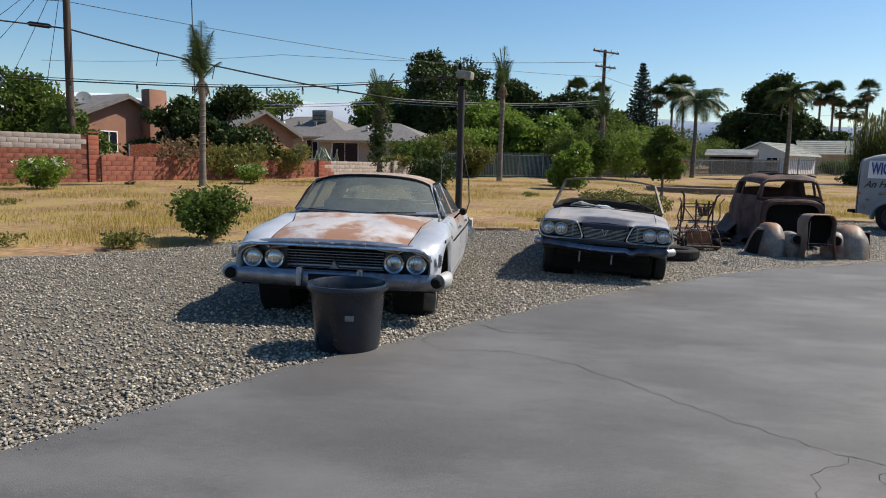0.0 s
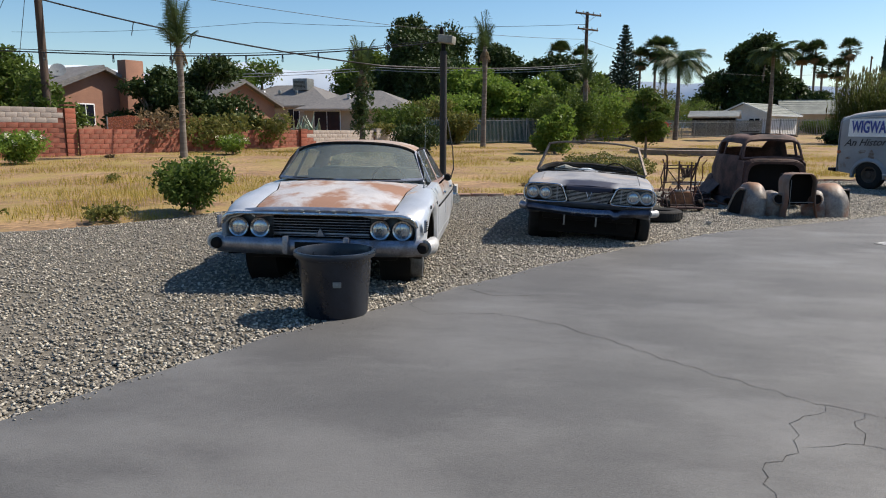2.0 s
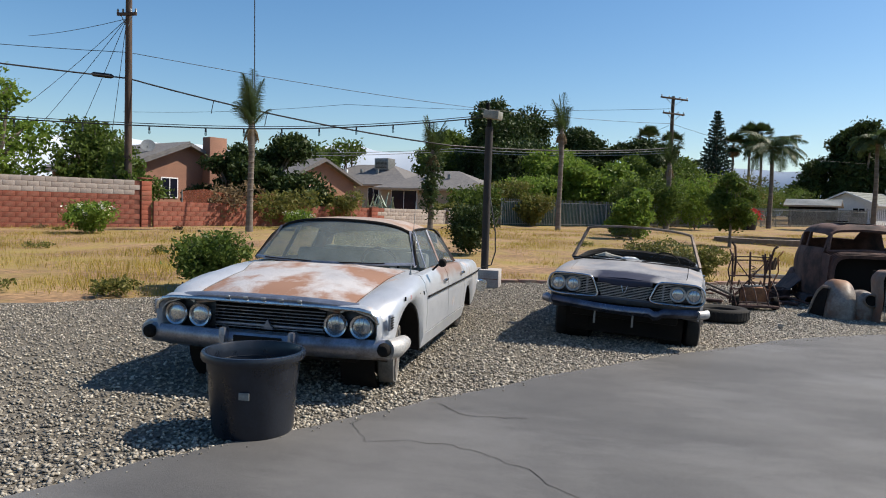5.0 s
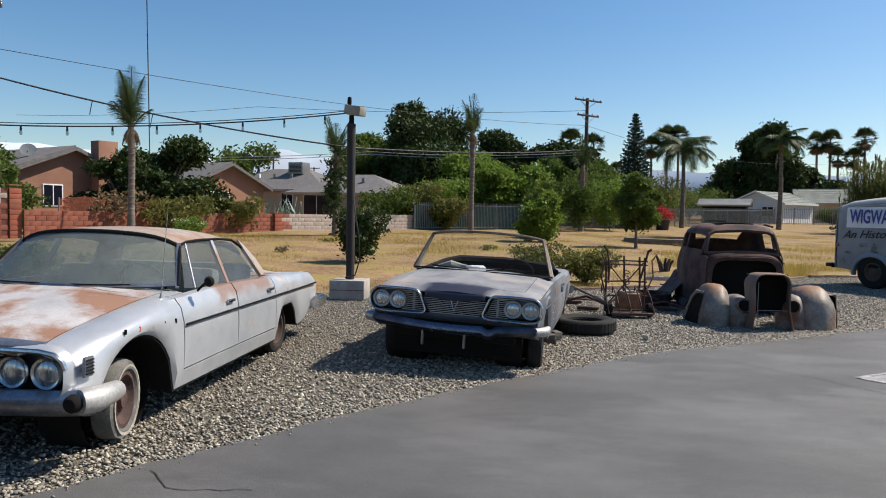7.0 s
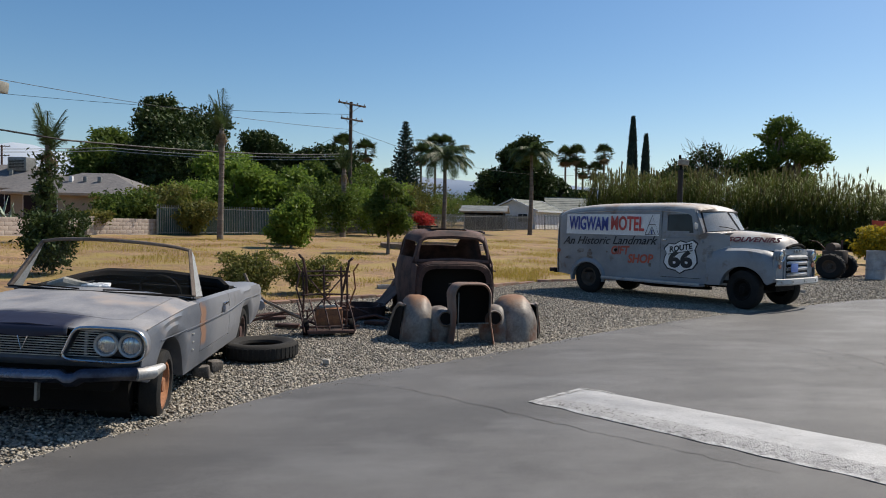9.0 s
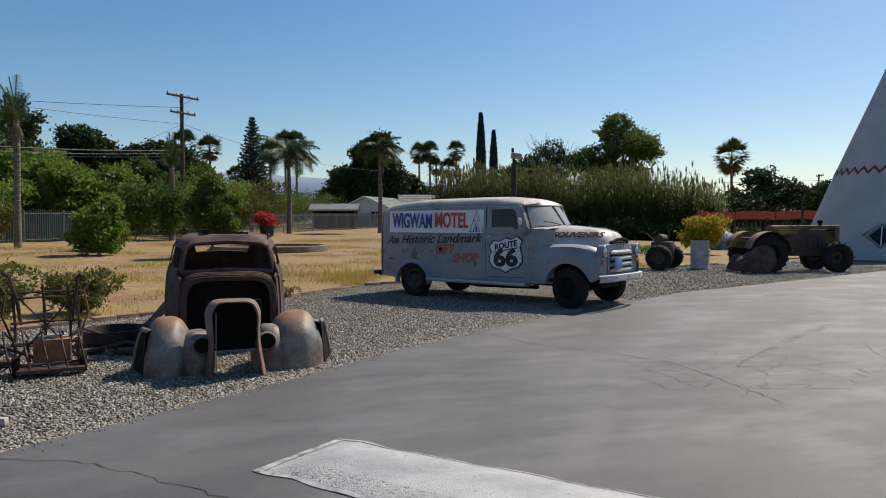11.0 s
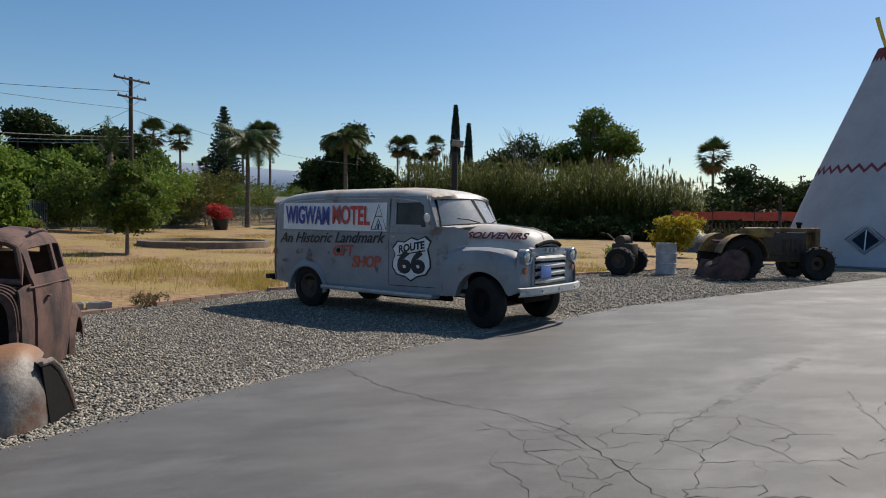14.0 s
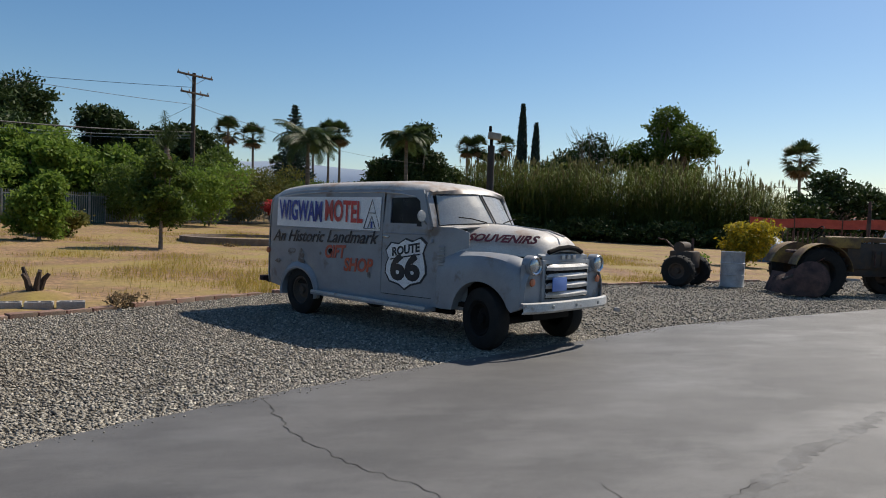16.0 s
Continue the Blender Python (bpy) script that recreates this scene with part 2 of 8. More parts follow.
M["tyre"] = mat("tyre", (0.012, 0.012, 0.012), (0.024, 0.023, 0.022), scale=7, rough=0.85, spec=0.25, bump=0.2, bscale=70)
M["tyre_dusty"] = mat("tyre_dusty", (0.016, 0.015, 0.015), (0.034, 0.032, 0.029), scale=5, rough=0.9, spec=0.25, bump=0.2)
M["tyre_pale"] = mat("tyre_pale", (0.15, 0.145, 0.135), (0.09, 0.085, 0.08), scale=7, rough=0.9, bump=0.2)
M["bumper_dark"] = mat("bumper_dark", (0.13, 0.145, 0.20), (0.045, 0.05, 0.075), scale=3, rough=0.36, metal=0.85, bump=0.05)
M["roofgreen"] = mat("roofgreen", (0.20, 0.215, 0.19), (0.16, 0.17, 0.155), scale=1.0, rough=0.85)
M["whitewall"] = mat("whitewall", (0.42, 0.39, 0.34), (0.28, 0.25, 0.21), scale=9, rough=0.9)
M["rubber"] = mat("rubber", (0.012, 0.012, 0.013), rough=0.6)
M["plastic"] = mat("plastic", (0.006, 0.009, 0.016), (0.013, 0.017, 0.026), scale=4, rough=0.32, spec=0.45, bump=0.04)
M["lens"] = mat("lens", (0.50, 0.52, 0.54), (0.34, 0.36, 0.39), scale=9, rough=0.2, metal=0.8, bump=0.06, bscale=40, stretch=(1, 4, 0.3))
M["amber"] = mat("amber", (0.45, 0.12, 0.05), rough=0.4)
M["glass"] = glassmat("glass", (0.62, 0.72, 0.70), (0.30, 0.34, 0.33), 0.42, 0.1)
M["glass_clear"] = glassmat("glass_clear", (0.75, 0.8, 0.8), (0.25, 0.28, 0.3), 0.28, 0.06)
M["glass_dusty"] = glassmat("glass_dusty", (0.6, 0.62, 0.62), (0.52, 0.53, 0.53), 0.72, 0.25)
M["glass_dark"] = mat("glass_dark", (0.012, 0.014, 0.025), rough=0.12, bump=0, spec=0.3)
M["woodpole"] = mat("woodpole", (0.085, 0.055, 0.04), (0.05, 0.035, 0.028), scale=2, rough=0.9, bump=0.4, bscale=25, stretch=(6, 6, 0.5))
M["trunk"] = mat("trunk", (0.20, 0.16, 0.125), (0.12, 0.095, 0.075), scale=3, rough=0.95, bump=0.6, bscale=20, stretch=(1, 1, 3))
M["palmtrunk"] = mat("palmtrunk", (0.19, 0.16, 0.135), (0.11, 0.09, 0.073), scale=2, rough=0.95, bump=0.7, bscale=8, stretch=(0.6, 0.6, 3))
M["redwall"] = mat("redwall", (0.31, 0.088, 0.05), (0.22, 0.065, 0.042), scale=0.8, rough=0.85, bump=0.3, rand=0.14, spot=(0.34, 0.17, 0.115), spot_scale=1.6, spot_at=0.62, spot_soft=0.1)
M["greywall"] = mat("greywall", (0.45, 0.385, 0.335), (0.36, 0.30, 0.265), scale=0.8, rough=0.9, bump=0.3, rand=0.10)
M["mortar"] = mat("mortar", (0.19, 0.07, 0.048), rough=0.95)
M["stucco"] = mat("stucco", (0.31, 0.155, 0.10), (0.26, 0.135, 0.095), scale=0.8, rough=0.9, bump=0.3, bscale=30)
M["stucco_tan"] = mat("stucco_tan", (0.44, 0.35, 0.26), (0.37, 0.30, 0.23), scale=0.8, rough=0.9, bump=0.3, bscale=30)
M["stucco_white"] = mat("stucco_white", (0.70, 0.71, 0.72), (0.62, 0.63, 0.65), scale=0.6, rough=0.85)
M["shingle"] = mat("shingle", (0.12, 0.115, 0.115), (0.17, 0.16, 0.155), scale=3, rough=0.9, bump=0.6, bscale=6, stretch=(1, 1, 4))
M["roofpale"] = mat("roofpale", (0.36, 0.37, 0.36), (0.30, 0.32, 0.31), scale=1.0, rough=0.85)
M["steel"] = mat("steel", (0.25, 0.26, 0.26), (0.19, 0.20, 0.20), scale=5, rough=0.5, metal=0.4, bump=0.03)
M["greenmesh"] = mat("greenmesh", (0.045, 0.10, 0.085), (0.035, 0.075, 0.065), scale=1.5, rough=0.8)
M["concrete"] = mat("concrete", (0.40, 0.37, 0.34), (0.31, 0.28, 0.26), scale=4, rough=0.9, bump=0.3)
M["teepee"] = mat("teepee", (0.45, 0.445, 0.455), (0.39, 0.385, 0.395), scale=0.7, rough=0.85, bump=0.12, bscale=12, fine=0.05)
M["maroon"] = mat("maroon", (0.22, 0.045, 0.05), rough=0.8, bump=0)
M["yellowpole"] = mat("yellowpole", (0.66, 0.55, 0.12), (0.5, 0.42, 0.12), scale=6, rough=0.7)
M["tractor"] = mat("tractor", (0.29, 0.18, 0.04), (0.13, 0.08, 0.032), scale=2.5, rough=0.6, spot=(0.11, 0.062, 0.036), spot_scale=2.5, spot_at=0.52, spot_soft=0.1)
M["tractor_dark"] = mat("tractor_dark", (0.045, 0.035, 0.03), (0.09, 0.06, 0.04), scale=5, rough=0.8)
M["barrel"] = mat("barrel", (0.50, 0.50, 0.50), (0.36, 0.36, 0.37), scale=4, rough=0.55, spot=(0.22, 0.16, 0.13), spot_scale=4, spot_at=0.66)
M["redmesh"] = mat("redmesh", (0.42, 0.07, 0.045), (0.32, 0.06, 0.045), scale=2, rough=0.8)
M["tarp"] = mat("tarp", (0.10, 0.16, 0.22), (0.05, 0.08, 0.10), scale=3, rough=0.6)
M["cable"] = mat("cable", (0.02, 0.02, 0.022), rough=0.7, bump=0)
M["cable_grey"] = mat("cable_grey", (0.30, 0.31, 0.33), rough=0.6, bump=0)
M["grille_dark"] = mat("grille_dark", (0.075, 0.078, 0.085), (0.035, 0.036, 0.04), scale=8, rough=0.45, metal=0.6, bump=0.05)
M["rock_dark"] = mat("rock_dark", (0.13, 0.115, 0.10), (0.07, 0.06, 0.052), scale=12, rough=0.9, bump=0.5)
M["bumper_white"] = mat("bumper_white", (0.52, 0.515, 0.50), (0.42, 0.41, 0.395), scale=4, rough=0.5, bump=0.08, spot=(0.24, 0.17, 0.13), spot_scale=5, spot_at=0.64, spot_soft=0.05)
M["lamphead"] = mat("lamphead", (0.30, 0.285, 0.24), (0.22, 0.205, 0.17), scale=5, rough=0.6)
M["blackpost"] = mat("blackpost", (0.020, 0.017, 0.016), (0.036, 0.028, 0.025), scale=3, rough=0.8, bump=0.3)
# pale blue of distant air put into the base colour
M["mountain"] = mat("mountain", (0.70, 0.78, 0.88), (0.66, 0.74, 0.84), scale=0.004, rough=1.0, bump=0, fine=0.04)
M["leaf_mid"] = leafmat("leaf_mid", ((0.050, 0.086, 0.016), (0.088, 0.138, 0.024), (0.135, 0.185, 0.038), (0.072, 0.105, 0.026)), trans=0.42)
M["leaf_dark"] = leafmat("leaf_dark", ((0.022, 0.040, 0.012), (0.038, 0.062, 0.017), (0.056, 0.083, 0.024)), trans=0.2)
M["leaf_light"] = leafmat("leaf_light", ((0.10, 0.175, 0.024), (0.16, 0.245, 0.036), (0.21, 0.29, 0.052), (0.12, 0.18, 0.038)), trans=0.45)
M["leaf_olive"] = leafmat("leaf_olive", ((0.09, 0.108, 0.025), (0.14, 0.15, 0.036), (0.20, 0.175, 0.055)), trans=0.4)
M["leaf_blue"] = leafmat("leaf_blue", ((0.02, 0.04, 0.032), (0.03, 0.055, 0.045), (0.045, 0.075, 0.06)), trans=0.1)
M["leaf_palm"] = leafmat("leaf_palm", ((0.032, 0.056, 0.02), (0.05, 0.08, 0.028), (0.078, 0.11, 0.042)), rough=0.45)
M["leaf_fan"] = leafmat("leaf_fan", ((0.034, 0.058, 0.02), (0.052, 0.084, 0.028), (0.08, 0.112, 0.038)), rough=0.5, trans=0.15)
M["leaf_dead"] = leafmat("leaf_dead", ((0.16, 0.115, 0.065), (0.22, 0.16, 0.09)), rough=0.8)
M["reed"] = leafmat("reed", ((0.062, 0.095, 0.016), (0.098, 0.128, 0.024), (0.14, 0.145, 0.038), (0.072, 0.098, 0.018)), trans=0.36)
M["reed_top"] = leafmat("reed_top", ((0.20, 0.175, 0.085), (0.14, 0.14, 0.055)), trans=0.35)
M["yellow_leaf"] = leafmat("yellow_leaf", ((0.42, 0.30, 0.02), (0.55, 0.42, 0.03), (0.30, 0.26, 0.03), (0.14, 0.16, 0.03)))
M["flower_white"] = leafmat("flower_white", ((0.75, 0.70, 0.55), (0.8, 0.78, 0.7)))
M["flower_red"] = leafmat("flower_red", ((0.45, 0.04, 0.05), (0.55, 0.08, 0.08), (0.3, 0.05, 0.03)))


def link_mesh(name, me, material, parent=None, label="", smooth=None):
    me.materials.append(material)
    ob = new(name, me)
    if parent is not None:
        ob.parent = parent
    if label:
        ob["label"] = label
    return ob


def part(name, bm, material, parent=None, label="", smooth=40):
    """One bmesh as one mesh object under a thing or a part."""
    bmesh.ops.recalc_face_normals(bm, faces=bm.faces[:])
    if smooth:
        for f in bm.faces:
            f.smooth = True
        lim = radians(smooth)
        for e in bm.edges:
            if len(e.link_faces) == 2 and e.calc_face_angle(0) > lim:
                e.smooth = False
    me = bpy.data.meshes.new(name)
    bm.to_mesh(me)
    bm.free()
    return link_mesh(name, me, material, parent, label)


def pyd(name, verts, faces, material, parent=None, label="", smooth=False):
    me = bpy.data.meshes.new(name)
    me.from_pydata([tuple(v) for v in verts], [], [tuple(f) for f in faces])
    if smooth:
        me.shade_smooth()
    return link_mesh(name, me, material, parent, label)


def fastmesh(name, verts, faces, material, parent=None, label=""):
    """Many equal polygons from numpy arrays: verts (n,3), faces (m,k)."""
    verts, faces = np.asarray(verts, np.float32), np.asarray(faces, np.int32)
    me = bpy.data.meshes.new(name)
    k = faces.shape[1]
    me.vertices.add(len(verts))
    me.vertices.foreach_set("co", verts.ravel())
    me.loops.add(faces.size)
    me.loops.foreach_set("vertex_index", faces.ravel())
    me.polygons.add(len(faces))
    me.polygons.foreach_set("loop_start", np.arange(0, faces.size, k, dtype=np.int32))
    me.update(calc_edges=True)
    me.validate()
    return link_mesh(name, me, material, parent, label)


def thing(name, m, label, category, group="", kind=""):
    ob = new(name)
    ob.empty_display_size = 0.2
    ob.matrix_world = m
    return tagged(ob, label, category, group, kind)


def box(bm, cx, cy, cz, sx, sy, sz, bev=0.0, m=None):
    r = bmesh.ops.create_cube(bm, size=1.0)
    vs = r["verts"]
    for v in vs:
        v.co = Vector((cx + v.co.x * sx, cy + v.co.y * sy, cz + v.co.z * sz))
    if bev:
        es = list({e for v in vs for e in v.link_edges})
        g = bmesh.ops.bevel(bm, geom=es, offset=bev, segments=2, affect='EDGES', profile=0.6)
        vs = list({v for f in g["faces"] for v in f.verts} | {v for v in vs if v.is_valid})
    if m is not None:
        bmesh.ops.transform(bm, matrix=m, verts=[v for v in vs if v.is_valid])
    return bm


def B(*a, **k):
    return box(bmesh.new(), *a, **k)


def tube(bm, pts, r, seg=8, caps=True):
    """A round bar along points; r a number or a list."""
    pts = [Vector(p) for p in pts]
    rs = r if isinstance(r, (list, tuple)) else [r] * len(pts)
    rings = []
    ref = None
    for i, p in enumerate(pts):
        d = (pts[min(i + 1, len(pts) - 1)] - pts[max(i - 1, 0)]).normalized()
        if ref is None:
            ref = Vector((0, 0, 1)) if abs(d.z) < 0.9 else Vector((1, 0, 0))
        a = d.cross(ref)
        a = a.normalized() if a.length > 1e-6 else d.orthogonal().normalized()
        b = a.cross(d)
        ref = b
        rings.append([bm.verts.new(p + (a * math.cos(t) + b * math.sin(t)) * rs[i]) for t in (2 * math.pi * k / seg for k in range(seg))])
    for q, w in zip(rings, rings[1:]):
        for k in range(seg):
            bm.faces.new((q[k], q[(k + 1) % seg], w[(k + 1) % seg], w[k]))
    if caps:
        bm.faces.new(rings[0][::-1])
        bm.faces.new(rings[-1])
    return bm


def T(pts, r, seg=8):
    return tube(bmesh.new(), pts, r, seg)


def beam(bm, p0, p1, w0, d0, w1=None, d1=None, up=(0, 0, 1)):
    """A four-sided bar from p0 to p1."""
    p0, p1 = Vector(p0), Vector(p1)
    d = (p1 - p0).normalized()
    a = d.cross(Vector(up))
    a = a.normalized() if a.length > 1e-4 else d.orthogonal().normalized()
    b = a.cross(d)
    w1, d1 = w1 or w0, d1 or d0
    v = [bm.verts.new(p + a * x * w / 2 + b * y * h / 2) for p, w, h in ((p0, w0, d0), (p1, w1, d1)) for x, y in ((-1, -1), (1, -1), (1, 1), (-1, 1))]
    for f in ((0, 1, 2, 3), (7, 6, 5, 4), (0, 4, 5, 1), (1, 5, 6, 2), (2, 6, 7, 3), (3, 7, 4, 0)):
        bm.faces.new([v[i] for i in f])
    return bm


def lathe(bm, prof, seg=24, m=None, closed=False, arc=None):
    """Turn a profile of (radius, height) about z; m then places it."""
    m = m or Matrix.Identity(4)
    n = seg if arc is None else seg + 1
    full = 2 * math.pi if arc is None else arc
    rings = []
    for k in range(n):
        t = full * k / seg
        rings.append([bm.verts.new(m @ Vector((r * math.cos(t), r * math.sin(t), z))) for r, z in prof])
    for k in range(seg):
        q, w = rings[k], rings[(k + 1) % n]
        rng = range(len(prof)) if closed else range(len(prof) - 1)
        for i in rng:
            j = (i + 1) % len(prof)
            try:
                bm.faces.new((q[i], q[j], w[j], w[i]))
            except ValueError:
                pass
    bmesh.ops.remove_doubles(bm, verts=bm.verts[:], dist=1e-5)
    return bm


def Lz(prof, seg=24, m=None, closed=False):
    return lathe(bmesh.new(), prof, seg, m, closed)


def skin(bm, rings, close=False, keep=None, cap=False):
    """A sheet through rings of equally many points; keep(i, j) picks the faces."""
    vs = [[bm.verts.new(p) for p in r] for r in rings]
    n = len(rings[0])
    for i in range(len(rings) - 1):
        for j in range(n if close else n - 1):
            if keep is None or keep(i, j):
                k = (j + 1) % n
                try:
                    bm.faces.new((vs[i][j], vs[i][k], vs[i + 1][k], vs[i + 1][j]))
                except ValueError:
                    pass
    if cap:
        bm.faces.new(vs[0][::-1])
        bm.faces.new(vs[-1])
    bmesh.ops.delete(bm, geom=[v for v in bm.verts if not v.link_faces], context='VERTS')
    return bm


def thick(bm, t):
    """Give a sheet a thickness."""
    bmesh.ops.recalc_face_normals(bm, faces=bm.faces[:])
    bmesh.ops.solidify(bm, geom=bm.faces[:], thickness=t)
    return bm


def shrink_edge(bm, d):
    """Draw a sheet's rim back by d, which leaves a gap to its neighbours."""
    mv = {}
    for v in bm.verts:
        if v.is_boundary:
            ins = [e.other_vert(v).co for e in v.link_edges if not e.is_boundary]
            if not ins:
                c = Vector()
                for f in v.link_faces:
                    c += f.calc_center_median()
                ins = [c / len(v.link_faces)]
            c = sum(ins, Vector()) / len(ins)
            w = c - v.co
            if w.length > 1e-6:
                mv[v] = v.co + w.normalized() * min(d, w.length * 0.5)
    for v, c in mv.items():
        v.co = c
    return bm


def interp(x, xs, ys):
    return float(np.interp(x, xs, ys))


def smooth_interp(x, xs, ys):
    """Cubic through the points, without overshoot."""
    if x <= xs[0]:
        return ys[0]
    if x >= xs[-1]:
        return ys[-1]
    i = int(np.searchsorted(xs, x)) - 1
    i = max(0, min(i, len(xs) - 2))

    def slope(k):
        if k in (0, len(xs) - 1):
            return 0.0 if len(xs) > 2 else (ys[1] - ys[0]) / (xs[1] - xs[0])
        a = (ys[k] - ys[k - 1]) / (xs[k] - xs[k - 1])
        b = (ys[k + 1] - ys[k]) / (xs[k + 1] - xs[k])
        return 0.0 if a * b <= 0 else 2 * a * b / (a + b)
    h = xs[i + 1] - xs[i]
    t = (x - xs[i]) / h
    return ((2 * t**3 - 3 * t**2 + 1) * ys[i] + (t**3 - 2 * t**2 + t) * h * slope(i) + (-2 * t**3 + 3 * t**2) * ys[i + 1] + (t**3 - t**2) * h * slope(i + 1))


def frame_of(x, y, bx, by, z=0.0, roll=0.0):
    """A vehicle's frame: origin under its front, x to its rear."""
    return Matrix.Translation((x, y, z)) @ Matrix.Rotation(math.atan2(by, bx), 4, 'Z') @ Matrix.Rotation(radians(roll), 4, 'X')


def lettering(name, text, size, m, material, parent, shear=0.0, wide=1.0, bold=0.0, spacing=1.0, fit=0.0):
    cu = bpy.data.curves.new(name, 'FONT')
    cu.body, cu.size, cu.shear, cu.space_character = text, size, shear, spacing
    cu.align_x, cu.align_y = 'CENTER', 'CENTER'
    cu.extrude, cu.offset = 0.0015, bold
    cu.resolution_u = 3
    tmp = new(name, cu)
    me = bpy.data.meshes.new_from_object(tmp)
    bpy.data.objects.remove(tmp)
    if fit:
        vx = [v.co.x for v in me.vertices]
        wide = fit / (max(vx) - min(vx))
    me.transform(m @ Matrix.Diagonal((wide, 1, 1, 1)))
    return link_mesh(name, me, material, parent)

# ---- ground ----
EDGE = [(-5.6, -6.0), (-4.3, -2.0), (-3.3, 0.3), (-2.7, 1.54), (-2.41, 1.97), (-2.02, 2.67), (-1.44, 3.44), (-0.65, 4.51), (0.5, 5.98), (1.26, 6.83), (2.15, 7.68), (3.05, 8.56), (4.26, 9.33),
        (5.3, 9.98), (6.9, 11.12), (9.1, 12.45), (10.9, 13.34), (12.4, 14.05), (15.43, 15.45), (19.73, 16.5), (26.7, 18.25), (30.0, 19.3)]
BORD_X = [-60, -20, -9, -7, -5.8, -4.6, -1.9, 0.3, 2.5, 5.4, 7.2, 9.6, 14, 20, 25, 32, 60]
BORD_Y = [4, 5.5, 6.8, 7.7, 9.2, 12.0, 13.7, 14.4, 15.2, 16.9, 18.3, 20.3, 21.4, 22.4, 23.4, 24.5, 28]


def border(x):
    return interp(x, BORD_X, BORD_Y)


def ground_z(x, y):
    """The land is level by the drive and climbs gently beyond the gravel."""
    return 0.02 * max(0.0, min(y, 140.0) - border(x) - 1.0) + 0.003 * max(0.0, y - 140.0)


def edge_y(x):
    return interp(x, [p[0] for p in EDGE], [p[1] for p in EDGE])


def axis(lo, hi, near, far, step, grow):
    a = list(np.arange(near, far + 1e-6, step))
    s, v = step, near
    while v > lo:
        s *= grow
        v -= s
        a.insert(0, v)
    s, v = step, a[-1]
    while v < hi:
        s *= grow
        v += s
        a.append(v)
    return a


gx, gy = axis(-3200, 3200, -24, 44, 0.8, 1.35), axis(-1500, 3600, -6, 60, 0.8, 1.35)
gv, gf = [], []
for y in gy:
    for x in gx:
        z = ground_z(x, y) - 0.05
        if y > border(x) + 0.4 and abs(x) < 60 and y < 90:
            z += 0.05 + 0.05 * noise.noise((x * 0.35, y * 0.35, 0)) + 0.025 * noise.noise((x * 1.1, y * 1.1, 3))
        gv.append((x, y, z))
nx = len(gx)
for j in range(len(gy) - 1):
    for i in range(nx - 1):
        gf.append((j * nx + i, j * nx + i + 1, (j + 1) * nx + i + 1, (j + 1) * nx + i))
tagged(pyd("ground", gv, gf, M["field"], smooth=True), "dry straw-coloured grass field with bare dirt patches", "ground", kind="structure")

# gravel bed between the drive and the field
bm = bmesh.new()
rows = []
for x in np.arange(-16, 31, 0.5):
    y0, y1 = edge_y(x) - 0.25, border(x) + 0.25
    if x < -5.0:
        y0 = -6.0
    if x > 28:
        y0 = min(y0, 18.2)
    rows.append([Vector((x, y0 + (y1 - y0) * k / 24, -0.022 + 0.012 * noise.noise((x * 0.9, (y0 + (y1 - y0) * k / 24) * 0.9, 0)))) for k in range(25)])
skin(bm, rows)
tagged(part("gravel_bed", bm, M["gravelbed"], smooth=80), "grey-tan crushed gravel strip beside the drive", "gravel", kind="structure")

# the drive
bm = bmesh.new()
fine_edge = []
for (x0, y0), (x1, y1) in zip(EDGE, EDGE[1:]):
    n = max(2, int(math.hypot(x1 - x0, y1 - y0) / 0.12))
    for k in range(n):
        t = k / n
        x, y = x0 + (x1 - x0) * t, y0 + (y1 - y0) * t
        j = 0.035 * noise.noise((x * 2.2, y * 2.2, 5)) + 0.02 * noise.noise((x * 7, y * 7, 9))
        fine_edge.append((x + j, y - j))
fine_edge += [(30, 19.3), (31.5, 20.6), (31.8, 23), (33, 29), (60, 34)]
top = [bm.verts.new((x, y, 0.002)) for x, y in fine_edge]
low = [bm.verts.new((x - 0.03, y + 0.03, -0.045)) for x, y in fine_edge]
far = [bm.verts.new((x + 0.9, y - 1.4, 0.004)) for x, y in fine_edge]
for i in range(len(top) - 1):
    bm.faces.new((top[i], low[i], low[i + 1], top[i + 1]))
    bm.faces.new((top[i], top[i + 1], far[i + 1], far[i]))
bm.faces.new(far + [bm.verts.new(p) for p in ((70, 30, 0.004), (70, -40, 0.004), (-20, -40, 0.004), (-4.7, -8.4, 0.004))])
bmesh.ops.triangulate(bm, faces=[f for f in bm.faces if len(f.verts) > 4])
tagged(part("road", bm, M["asphalt"], smooth=0), "smooth grey asphalt drive with cracks and pale patches", "drive", kind="structure")


def crack(pts, w, seed):
    r = random.Random(seed)
    P = [Vector((x, y, 0.0065 if w < .02 else 0.0055)) for x, y in pts]
    fine = []
    for a, b in zip(P, P[1:]):
        n = max(2, int((b - a).length / 0.07))
        for k in range(n):
            c = a.lerp(b, k / n)
            d = (b - a).normalized()
            fine.append(c + Vector((-d.y, d.x, 0)) * r.uniform(-0.028, 0.028))
    fine.append(P[-1])
    bm = bmesh.new()
    last = None
    for i, c in enumerate(fine):
        d = (fine[min(i + 1, len(fine) - 1)] - fine[max(i - 1, 0)]).normalized()
        ww = w * r.uniform(0.35, 1.0) * (0.7 if i in (0, len(fine) - 1) else 1)
        n = Vector((-d.y, d.x, 0)) * ww
        q = bm.verts.new(c + n), bm.verts.new(c - n)
        if last:
            bm.faces.new((last[0], last[1], q[1], q[0]))
